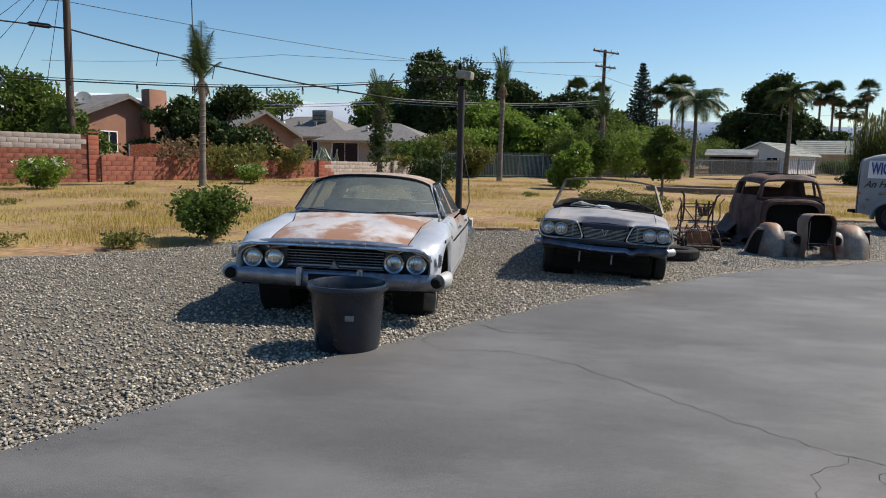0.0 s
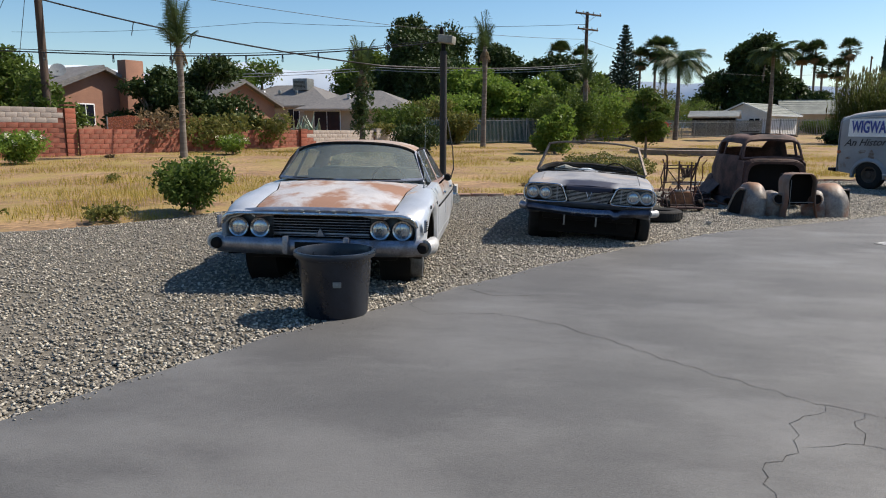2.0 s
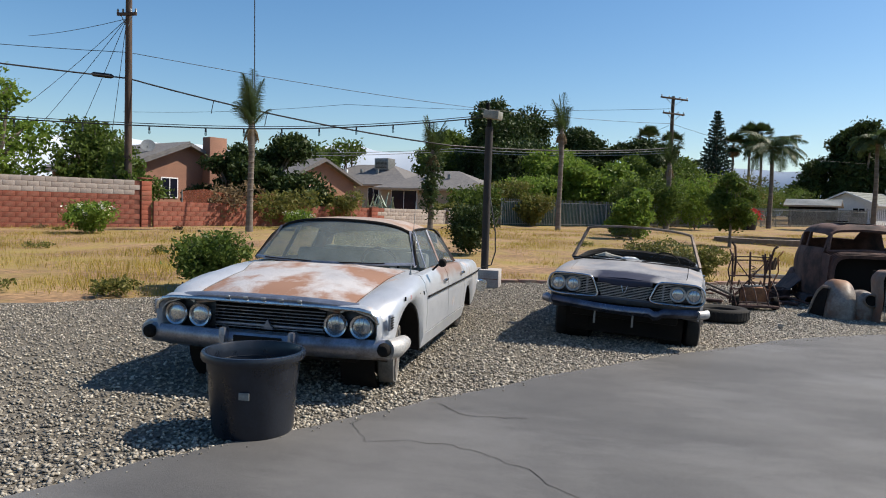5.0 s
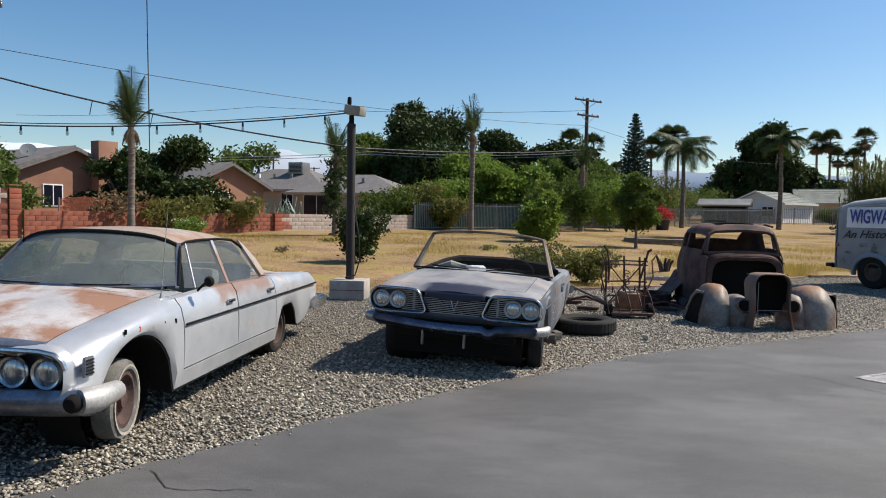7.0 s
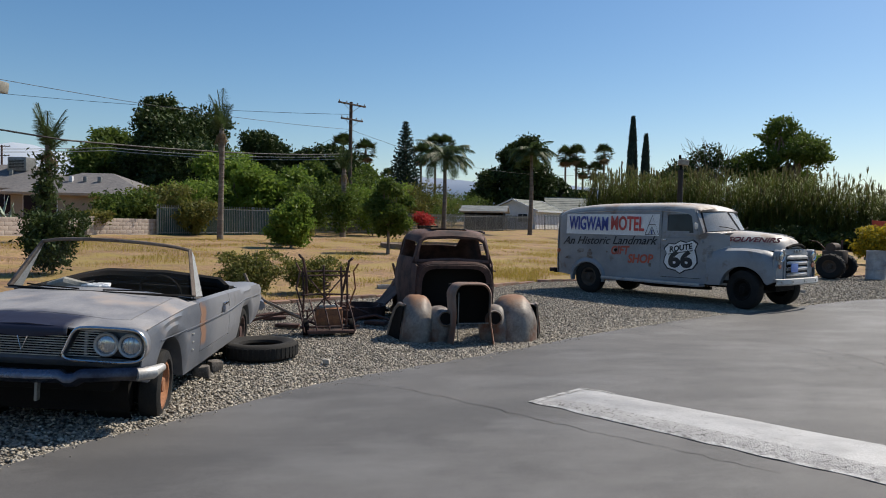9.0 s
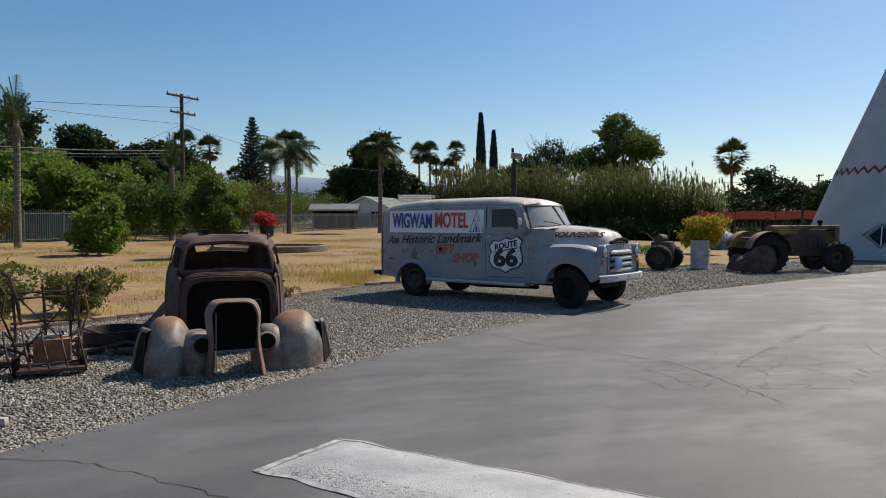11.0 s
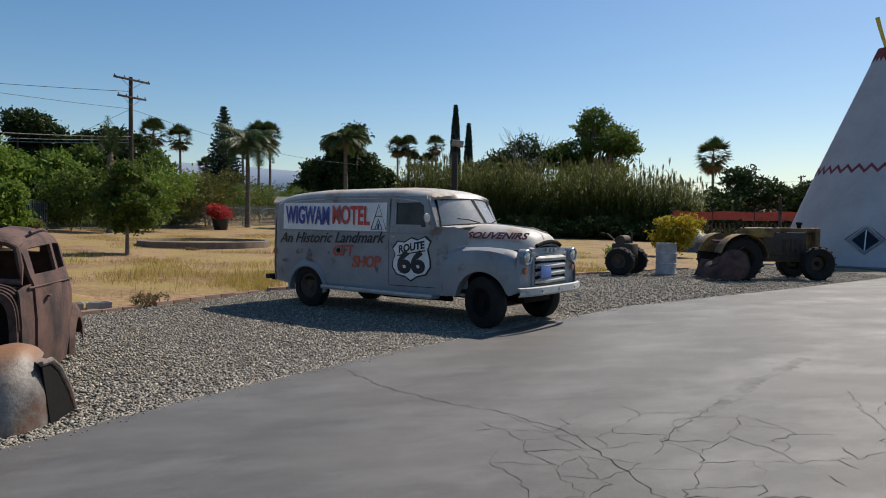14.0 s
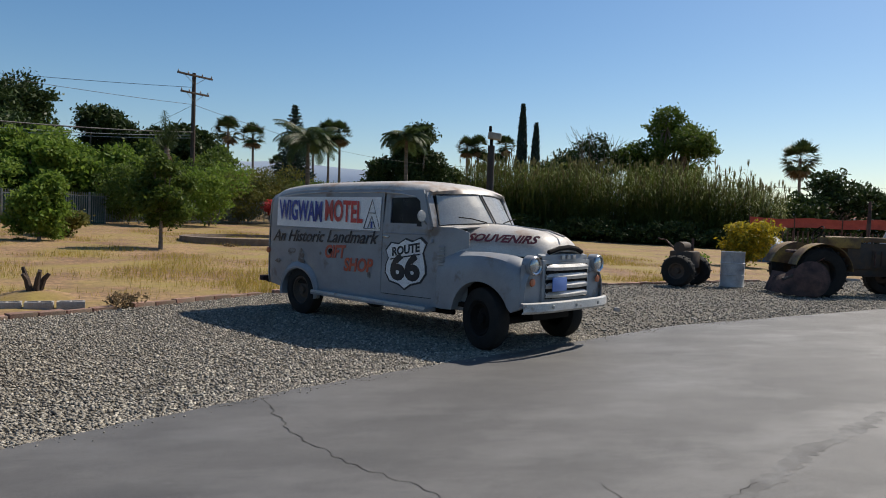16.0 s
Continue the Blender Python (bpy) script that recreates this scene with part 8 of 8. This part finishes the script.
# ---- walls, fences, houses, poles and wires beyond ----
def block_wall(name, p0, p1, zt, courses, mats, label, bl=.40, bh=.20, t=.15):
    """A wall of single blocks with open joints over a mortar core."""
    L = math.hypot(p1[0] - p0[0], p1[1] - p0[1])
    ang = math.atan2(p1[1] - p0[1], p1[0] - p0[0])
    w = thing(name, Matrix.Translation((p0[0], p0[1], zt - courses * bh)) @ Matrix.Rotation(ang, 4, 'Z'), label, "wall", kind="structure")
    part("core", B(L / 2, 0, courses * bh / 2 - .2, L, t * .8, courses * bh + .36), M["mortar"], w)
    meshes = {}
    n = int(L / bl)
    for c in range(courses):
        for k in range(n + (c % 2)):
            x = (k + .5 - (.5 if c % 2 else 0)) * bl
            ln = bl
            if x - bl / 2 < 0:
                x, ln = bl / 4, bl / 2
            if x + bl / 2 > L:
                continue
            mt = mats[c] if isinstance(mats, list) else mats(x / L, c)
            key = (mt.name, ln)
            if key not in meshes:
                ob = part("block", B(0, 0, 0, ln - .008, t, bh - .008, .005), mt, w)
                meshes[key] = ob.data
            else:
                ob = new("block", meshes[key])
                ob.parent = w
            ob.matrix_basis = Matrix.Translation((x, rw.uniform(-.004, .004), (c + .5) * bh))
    return w


R_, G_ = M["redwall"], M["greywall"]
block_wall("wall_tall", (-25.7, 17.0), (-17.3, 25.6), 2.30, 10, [R_] * 7 + [G_] * 3, "tall block wall, red below and grey above")
block_wall("wall_low", (-16.9, 25.9), (-7.0, 40.6), 1.46, 6, lambda f, c: R_ if f + .02 * math.sin(c * 2.1) < .70 else G_, "low block wall painted red then bare grey")
block_wall("wall_low_end", (-7.0, 40.6), (-4.2, 44.0), 1.50, 5, lambda f, c: G_, "low grey block wall end by the fence")
for x, y, h, mt in ((-17.25, 25.85, 2.42, M["redwall"]), (-10.3, 35.7, 1.52, M["redwall"]), (-7.0, 40.6, 1.56, M["greywall"])):
    o = thing("wall_pier", pose(x, y, ground_z(x, y) - .1, 0, 0, 56), "square block pier in the boundary wall", "pier", "wall piers")
    z0 = ground_z(x, y) - .1
    for k in range(int((h - z0) / .2)):
        part("pier_block", B(0, 0, .1 + k * .2, .42, .42, .19, .01), mt, o)
    part("pier_cap", B(0, 0, h - z0 - .02, .46, .46, .05, .01), mt, o)


def fence(name, pts, h, label, mesh=True, pick=.13):
    f = thing(name, Matrix.Identity(4), label, "fence", kind="structure")
    bm, pm = bmesh.new(), bmesh.new()
    for (x0, y0), (x1, y1) in zip(pts, pts[1:]):
        L = math.hypot(x1 - x0, y1 - y0)
        for k in range(int(L / 2.4) + 1):
            t = k * 2.4 / L
            if t > 1:
                break
            x, y = x0 + (x1 - x0) * t, y0 + (y1 - y0) * t
            z = ground_z(x, y)
            part("fence_post", B(x, y, z + h / 2 + .02, .07, .07, h + .1, .008), M["steel"], f)
        for zz in (.14, h - .12):
            beam(bm, (x0, y0, ground_z(x0, y0) + zz), (x1, y1, ground_z(x1, y1) + zz), .035, .035)
        if pick:
            for k in range(int(L / pick)):
                t = (k + .5) * pick / L
                x, y = x0 + (x1 - x0) * t, y0 + (y1 - y0) * t
                z = ground_z(x, y)
                beam(pm, (x, y, z + .05), (x, y, z + h + .06), .028, .028, up=(1, 0, 0))
    part("fence_rails", bm, M["steel"], f, smooth=0)
    if pick:
        part("pickets", pm, M["steel"], f, smooth=0)
    if mesh:
        gm = bmesh.new()
        for (x0, y0), (x1, y1) in zip(pts, pts[1:]):
            v = [gm.verts.new(p) for p in ((x0, y0 + .08, ground_z(x0, y0)), (x1, y1 + .08, ground_z(x1, y1)), (x1, y1 + .08, ground_z(x1, y1) + h - .1), (x0, y0 + .08, ground_z(x0, y0) + h - .1))]
            gm.faces.new(v)
        part("privacy_mesh", thick(gm, .01), M["greenmesh"], f, "dark green privacy mesh")
    return f


fence("fence_green", [(-4.2, 43.6), (-1.0, 46.0), (3.2, 50.0)], 1.65, "pale steel picket fence backed by green mesh")
fence("fence_steel", [(3.2, 50.0), (9.5, 57.0), (19.5, 67.5), (30.0, 79.0)], 1.6, "grey steel picket fence along the field", False, .11)
fence("fence_far", [(30.0, 79.0), (40.0, 82.0), (52.0, 82.0)], 1.8, "dark steel fence before the white house", False, .22)


def gable_house(name, x, y, turn, L, W, eave, ridge, wall, roof, label, windows=(), over=.45, chimney=None):
    """A one-storey house: x along the ridge."""
    z0 = ground_z(x, y)
    h = thing(name, pose(x, y, z0, 0, 0, turn), label, "house")
    bm = bmesh.new()
    pent = lambda xx: [(xx, -W / 2, -.3), (xx, W / 2, -.3), (xx, W / 2, eave), (xx, 0, ridge - .08), (xx, -W / 2, eave)]
    a, b = [bm.verts.new(p) for p in pent(-L / 2)], [bm.verts.new(p) for p in pent(L / 2)]
    bm.faces.new(a)
    bm.faces.new(b[::-1])
    for k in range(5):
        bm.faces.new((a[k], a[(k + 1) % 5], b[(k + 1) % 5], b[k]))
    part("wall", bm, wall, h, smooth=0)
    sl = (ridge - eave) / (W / 2)
    for s in (-1, 1):
        bm = bmesh.new()
        bm.faces.new([bm.verts.new(p) for p in ((-L / 2 - over, 0, ridge), (L / 2 + over, 0, ridge), (L / 2 + over, s * (W / 2 + over), eave - sl * over), (-L / 2 - over, s * (W / 2 + over), eave - sl * over))])
        rf = part("roof", thick(bm, .12), roof, h, smooth=0)
        n = 7
        for k in range(1, n):
            f = k / n
            part("shingle_course", B(0, s * (W / 2 + over) * f, ridge + (eave - sl * over - ridge) * f + .016, L + 2 * over, .03, .03), roof, rf)
        part("fascia", B(0, s * (W / 2 + over), eave - sl * over - .06, L + 2 * over, .03, .18), M["stucco_white"] if wall is M["stucco_white"] else M["stucco_tan"], h)
    for e in (-1, 1):
        for s in (-1, 1):
            bm = bmesh.new()
            beam(bm, (e * (L / 2 + over), 0, ridge - .05), (e * (L / 2 + over), s * (W / 2 + over), eave - sl * over - .05), .04, .18)
            part("barge_board", bm, M["stucco_white"] if wall is M["stucco_white"] else M["shingle"], h)
    for face, u, z, w, hh in windows:
        if face == "end":
            c, sz = (L / 2 + .01, u, z), (.06, w, hh)
        elif face == "end2":
            c, sz = (-L / 2 - .01, u, z), (.06, w, hh)
        else:
            c, sz = (u, (-1 if face == "front" else 1) * (W / 2 + .01), z), (w, .06, hh)
        wd = part("window", B(*c, sz[0] + (.0 if sz[0] < .1 else .12), sz[1] + (.0 if sz[1] < .1 else .12), sz[2] + .12, .01), M["whitepaint"], h)
        part("pane", B(*c, sz[0] * (1.3 if sz[0] < .1 else 1), sz[1] * (1.3 if sz[1] < .1 else 1), sz[2]), M["glass_dark"], wd)
        part("glazing_bar", B(*c, sz[0] * (1.5 if sz[0] < .1 else .05), sz[1] * (1.5 if sz[1] < .1 else .05), sz[2]), M["whitepaint"], wd)
    if chimney:
        cx, cy, cw, cd, cz = chimney
        part("chimney", B(cx, cy, cz / 2, cw, cd, cz, .03), wall, h)
    return h


def hip_house(name, x, y, turn, L, W, eave, ridge, wall, roof, label, windows=(), over=.55):
    z0 = ground_z(x, y)
    h = thing(name, pose(x, y, z0, 0, 0, turn), label, "house")
    part("wall", B(0, 0, eave / 2 - .2, L, W, eave + .3), wall, h, smooth=0)
    a, b, r = L / 2 + over, W / 2 + over, max(.4, L / 2 - W / 2)
    bm = bmesh.new()
    c = [bm.verts.new(p) for p in ((-a, -b, eave), (a, -b, eave), (a, b, eave), (-a, b, eave), (-r, 0, ridge), (r, 0, ridge))]
    for f in ((0, 1, 5, 4), (1, 2, 5), (2, 3, 4, 5), (3, 0, 4), (3, 2, 1, 0)):
        bm.faces.new([c[i] for i in f])
    rf = part("roof", bm, roof, h, smooth=0)
    part("fascia", B(0, 0, eave - .08, 2 * a, 2 * b, .15), M["stucco_tan"], h, smooth=0)
    for k in range(3):
        part("roof_vent", B(-r + k * r * .9, -b * .45, eave + (ridge - eave) * .55 + .15, .22, .22, .35, .02), M["steel"] if k else M["stucco_white"], rf)
    for u, z, w, hh in windows:
        wd = part("window", B(u, -W / 2 - .01, z, w + .12, .05, hh + .12, .01), M["whitepaint"], h)
        part("pane", B(u, -W / 2 - .02, z, w, .06, hh), M["glass_dark"], wd)
        part("glazing_bar", B(u, -W / 2 - .03, z, .04, .06, hh), M["whitepaint"], wd)
    return h


gable_house("brown_house", -24.6, 36.9, -27, 8.6, 6.6, 2.7, 4.05, M["stucco"], M["shingle"], "brown stucco house with dark shingle gable roof", (("front", 2.6, 1.55, 1.3, 1.1), ("end", -1.0, 1.6, .9, 1.0)), chimney=(4.75, 1.5, .7, 1.1, 4.5))
gable_house("orange_house", -20.2, 48.8, -30, 6.4, 6.0, 2.55, 3.95, M["stucco"], M["shingle"], "orange stucco house with grey shingle roof", (("end", -.8, 1.4, 1.5, 1.1),))
hip_house("hip_house", -17.4, 60.6, -16, 11.0, 7.4, 2.35, 4.25, M["stucco_tan"], M["shingle"], "low tan house with grey hip roof", ((-2, 1.4, 1.2, 1.0), (2.2, 1.3, 1.0, 1.5)))
hip_house("hip_house", -9.4, 52.6, -10, 8.0, 6.0, 2.1, 3.55, M["stucco_tan"], M["shingle"], "tan garage wing with grey hip roof", ((-2.2, 1.2, 2.0, 1.4),))
ac = thing("roof_cooler", pose(-16.2, 59.4, ground_z(-16.2, 59.4) + 3.75, 0, 0, -16), "grey box cooler on the house roof", "air cooler")
part("case", B(0, 0, .5, 1.4, 1.2, 1.0, .05), M["steel"], ac)
for k in range(6):
    part("louvre", B(0, -.62, .2 + k * .11, 1.1, .04, .04), M["dark"], ac)
dish = thing("satellite_dish", pose(-22.6, 34.2, ground_z(-22.6, 34.2) + 3.9, 0, 0, 30), "small grey satellite dish on the roof", "dish")
part("bowl", Lz([(0, -.08), (.2, -.05), (.38, .05), (.36, .05), (0, -.06)], 20, Matrix.Rotation(radians(60), 4, 'X')), M["steel"], dish)
part("mast", T([(0, 0, -.45), (0, 0, 0)], .025, 6), M["steel"], dish)
gable_house("white_house", 33.4, 89.3, 42, 7.0, 6.4, 2.4, 3.7, M["stucco_white"], M["roofgreen"], "white cottage with pale gable roof", (("end2", -1.4, 1.3, 1.3, 1.0), ("end2", 1.6, 1.3, 1.0, 1.0)))
# the carport's walls are closed and near-black, painting the shade within
gable_house("shed", 24.1, 76.5, 158, 4.2, 3.0, 2.15, 2.65, M["dark"], M["roofpale"], "carport with pale flat roof, near-black walls standing in for shade inside")
gable_house("long_house", 45.0, 97.0, 165, 11.0, 8.0, 2.6, 4.3, M["stucco_tan"], M["roofgreen"], "long pale house with low greenish roof")
gable_house("far_house", 78.0, 62.0, 120, 14.0, 8.0, 2.6, 4.0, M["stucco_white"], M["redwall"], "far low house with reddish roof")

M["agave"] = mat("agave", (0.30, 0.36, 0.28), (0.20, 0.26, 0.19), scale=3, rough=0.6)
# agave by the wall
ag = thing("agave", pose(-12.0, 41.2, ground_z(-12.0, 41.2)), "pale grey-green agave clump behind the wall", "agave")
ra = random.Random(2)
for k in range(34):
    a, e = ra.uniform(0, 6.28), ra.uniform(.3, 1.3)
    L = ra.uniform(1.0, 1.7)
    ox, oy = ra.uniform(-1.4, 1.4), ra.uniform(-.4, .4)
    bm = bmesh.new()
    d = Vector((math.cos(a) * math.cos(e), math.sin(a) * math.cos(e), math.sin(e)))
    s = Vector((-math.sin(a), math.cos(a), 0)) * .09
    c0 = Vector((ox, oy, .4))
    q = [c0 - s * .7, c0 + s * .7, c0 + d * L * .4 + s, c0 + d * L * .4 - s, c0 + d * L]
    v = [bm.verts.new(p) for p in q]
    bm.faces.new((v[0], v[1], v[2], v[3]))
    bm.faces.new((v[3], v[2], v[4]))
    part("blade", thick(bm, .025), M["agave"], ag)


def utility_pole(x, y, h, r, arms, turn, label, z0=None):
    p = thing("utility_pole", pose(x, y, ground_z(x, y) - .05 if z0 is None else z0, 0, 0, turn), label, "utility pole", "utility poles")
    part("pole", T([(0, 0, 0), (0, 0, h * .5), (0, 0, h)], [r * 1.15, r, r * .8], 10), M["woodpole"], p)
    for z, w in arms:
        arm = part("cross_arm", B(0, -.14, z, w, .10, .13, .01), M["woodpole"], p)
        for u in (-.47, -.2, .2, .47):
            part("insulator", Lz([(.015, 0), (.05, .02), (.035, .07), (.05, .10), (.02, .16), (0, .17)], 8, Matrix.Translation((u * w, -.14, z + .065))), M["steel"], arm)
        for s in (-1, 1):
            part("brace", T([(s * w * .3, -.14, z - .05), (0, -.10, z - .6)], .018, 5), M["steel"], arm)
    return p


utility_pole(7.7, 58.4, 10.35, .16, ((10.15, 2.9), (8.95, 2.3)), 38, "brown wooden utility pole with two cross arms")
utility_pole(-18.65, 26.75, 13.0, .15, ((9.0, .9),), 0, "dark brown wooden utility pole behind the wall")
utility_pole(-39.7, 122.2, 10.0, .16, ((9.8, 2.6), (8.4, 2.4)), -10, "far wooden utility pole with cross arms")
utility_pole(-34.0, 128.0, 7.6, .15, ((7.4, 2.4),), -10, "far wooden utility pole")
utility_pole(100.0, 78.3, 8.0, .15, ((7.8, 2.6), (6.6, 2.4)), 60, "far wooden utility pole near the tepee")
utility_pole(65.6, 127.0, 12.5, .15, ((12.2, 2.4),), 60, "far wooden utility pole among palms")
tr = thing("splice_box", pose(-19.6, 26.35, 6.74, 0, 4, 20), "black cable splice case hung on the wire", "splice case")
part("case", T([(-.45, 0, 0), (-.35, 0, 0), (.35, 0, 0), (.45, 0, 0)], [.04, .10, .10, .04], 10), M["cable"], tr)


def wire(name, pts, r, label, sag=0.0, m=None, group="overhead wires"):
    o = thing(name, Matrix.Identity(4), label, "wire", group)
    P = [Vector(p) for p in pts]
    fine = []
    for a, b in zip(P, P[1:]):
        for k in range(16):
            t = k / 16
            q = a.lerp(b, t)
            q.z -= sag * 4 * t * (1 - t)
            fine.append(q)
    fine.append(P[-1])
    part("strand", T(fine, r, 5), m or M["cable"], o)
    return o


wire("telephone_cable", [(-46, 9, 8.5), (-18.65, 26.75, 6.67), (-5.2, 30.5, 4.35), (7.7, 58.3, 7.0)], .034, "thick black telephone cable", .25)
wire("power_wire", [(-44, 13, 9.0), (-18.65, 26.75, 7.77), (7.7, 58.3, 8.9)], .014, "thin black power wire", .6)
for end, lab in (((-28.0, 32.84, 5.5), "thin service wire from the pole to a roof"), ((-30.9, 35.2, 6.9), "thin service wire from the pole to a far roof"), ((-22.9, 31.5, 4.5), "thin service wire down to the brown house"), ((-29.5, 33.6, 10.3), "thin power wire overhead"), ((-26.0, 33.0, 4.9), "thin service wire down to a yard")):
    wire("service_wire", [(-18.65, 26.6, 9.15), end], .013, lab, .10)
wire("aerial_mast", [(-18.2, 38.0, 3.4), (-18.4, 38.0, 16.5)], .03, "tall thin aerial mast behind the house")
for z, r in ((6.9, .022), (6.7, .022)):
    wire("grey_cable", [(-30, 52, z - 1.2), (-9.0, 54.0, z - .6), (7.7, 58.4, z - .1)], r, "pale grey bundled cable between poles", .3, M["cable_grey"])
wire("power_wire", [(7.7, 58.4, 10.1), (-20, 60, 10.6), (-45, 64, 10.4)], .016, "thin wire between poles", .3)
wire("power_wire", [(7.7, 58.4, 8.9), (30, 90, 8.6), (62, 127, 12)], .016, "thin wire between poles", .5)
wire("power_wire", [(7.7, 58.4, 8.9), (2.0, 66, 6.5), (-4, 72, 4)], .012, "thin drop wire from the pole")
wire("power_wire", [(60, 105, 8.6), (100, 78, 8.0)], .02, "far thin overhead power wire", .4)

# festoon string from the lamp post
fest = thing("festoon_lights", Matrix.Identity(4), "sagging black festoon string with hanging bulbs", "string lights")
ends = [(-1.33, 12.95, 3.30), (-6.7, 11.4, 2.86), (-15.5, 8.4, 3.15)]
pts = []
for a, b in zip(ends, ends[1:]):
    for k in range(24):
        t = k / 24
        q = Vector(a).lerp(Vector(b), t)
        q.z -= .10 * 4 * t * (1 - t)
        pts.append(q)
pts.append(Vector(ends[-1]))
part("string", T(pts, .012, 5), M["cable"], fest)
part("second_string", T([p + Vector((0, .03, .045)) for p in pts], .007, 5), M["cable"], fest)
for k in range(2, len(pts) - 1, 3):
    q = pts[k]
    s = part("bulb_socket", T([(q.x, q.y, q.z), (q.x, q.y, q.z - .08)], [.014, .020], 8), M["cable"], fest)
    part("bulb", Lz([(0, -.075), (.018, -.068), (.025, -.038), (.016, 0)], 10, Matrix.Translation((q.x, q.y, q.z - .08))), M["glass_clear"], s)
for (x, y, z) in ((-13.0, 28.33, 5.45), (-15.2, 27.7, 5.88)):
    o = thing("hanging_lead", Matrix.Identity(4), "short loose lead hanging from the cable", "cable", "hanging leads")
    part("lead", T([(x, y, z), (x - .05, y, z - .2), (x - .12, y, z - .55)], .018, 5), M["cable"], o)

# red tub, planter ring, orange mesh, tarpaulin
tub = thing("flower_tub", pose(13.3, 55.7, ground_z(13.3, 55.7)), "black tub with bright red flowers", "planter")
part("tub", Lz([(0, 0), (.45, 0), (.58, .75), (.52, .75), (.4, .1), (0, .1)], 24), M["plastic"], tub)
V, F = leaf_cloud(np.random.RandomState(5), [(0, 0, 1.15, .75, .6, .45), (-.4, 0, 1.35, .5, .5, .4)], 1600, .09, 8)
fastmesh("flowers", V, F, M["flower_red"], tub, "red blossoms")
M["ringstone"] = mat("ringstone", (0.22, 0.17, 0.13), (0.15, 0.115, 0.09), scale=2.5, rough=0.9, bump=0.4)
ring = thing("planter_ring", pose(10.2, 37.2, ground_z(10.2, 37.2) - .20), "low round concrete planter ring in the field", "planter")
part("ring_wall", Lz([(2.75, 0), (2.75, .42), (2.55, .44), (2.5, .1)], 48), M["ringstone"], ring)
part("ring_soil", Lz([(2.52, .30), (0, .34)], 32), M["field"], ring)
net = thing("safety_mesh", Matrix.Identity(4), "orange-red plastic safety mesh strung on posts", "mesh fence")
rows = []
for k in range(13):
    t = k / 12
    x, y = 38.6 + 6.4 * t, 39.2 - 7.0 * t
    dz = -.10 * math.sin(t * 9.4) ** 2
    rows.append([Vector((x, y, 1.82 + dz * .5)), Vector((x, y + .03, 2.08 + dz)), Vector((x, y, 2.36 + dz))])
part("mesh_band", thick(skin(bmesh.new(), rows), .015), M["redmesh"], net, smooth=0)
for k in range(5):
    t = k / 4
    part("stake", T([(38.6 + 6.4 * t, 39.2 - 7 * t, .1), (38.6 + 6.4 * t, 39.2 - 7 * t, 2.45)], .035, 6), M["rust"], net)
lat = thing("lattice_fence", Matrix.Identity(4), "dark lattice fence under the orange mesh", "fence")
for k in range(40):
    t = k / 39
    part("slat", B(38.4 + 7 * t, 39.8 - 7.4 * t, .95, .10, .03, 1.3), M["tractor_dark"], lat)
tp = thing("tarpaulin_heap", pose(33.5, 32.4, ground_z(33.5, 32.4)), "heap under a blue-grey tarpaulin", "tarpaulin")
bm = Lz([(0, 1.2), (.5, 1.12), (.9, .8), (1.15, .35), (1.35, 0)], 22)
for v in bm.verts:
    v.co += Vector((noise.noise(v.co * 2), noise.noise(v.co * 2 + Vector((5, 0, 0))), noise.noise(v.co * 3))) * .18
    v.co.z = max(0, v.co.z)
part("sheet", bm, M["tarp"], tp)
net2 = thing("safety_mesh", Matrix.Identity(4), "torn orange mesh behind the low wall", "mesh fence")
rows = [[Vector((-16.6 + 5.6 * k / 10, 27.6 + 8.4 * k / 10, 1.35)), Vector((-16.6 + 5.6 * k / 10, 27.65 + 8.4 * k / 10, 1.95 + .12 * math.sin(k * 1.7))),] for k in range(11)]
part("mesh_band", skin(bmesh.new(), rows), glassmat("mesh_thin", (.85, .6, .5), (.40, .12, .07), .40, .8), net2, smooth=0)
for k in range(4):
    part("stake", T([(-16.6 + 1.8 * k, 27.6 + 2.7 * k, .5), (-16.6 + 1.8 * k, 27.6 + 2.7 * k, 2.0)], .03, 6), M["steel"], net2)

# hills at the horizon, their distance haze painted into the colour
bm = bmesh.new()
rows = []
for k in range(121):
    a = radians(-75 + 150 * k / 120)
    x, y = 2900 * math.sin(a), 2900 * math.cos(a)
    h = 225 + 38 * noise.noise((k * .11, 0, 0)) + 18 * noise.noise((k * .37, 5, 0)) + 7 * noise.noise((k * 1.1, 9, 0))
    h += 36 * math.exp(-((math.degrees(a) + 18.4) / 3.0) ** 2)
    h *= interp(math.degrees(a), [-75, -10, 10, 40, 75], [1.0, 1.0, .9, .55, .35])
    rows.append([Vector((x, y, -20)), Vector((x * 1.01, y * 1.01, h * .6)), Vector((x * 1.03, y * 1.03, h))])
skin(bm, rows)
tagged(part("backdrop", bm, M["mountain"], smooth=80), "mountain ridge on the horizon, distance haze painted in as pale blue", "mountains", kind="structure")
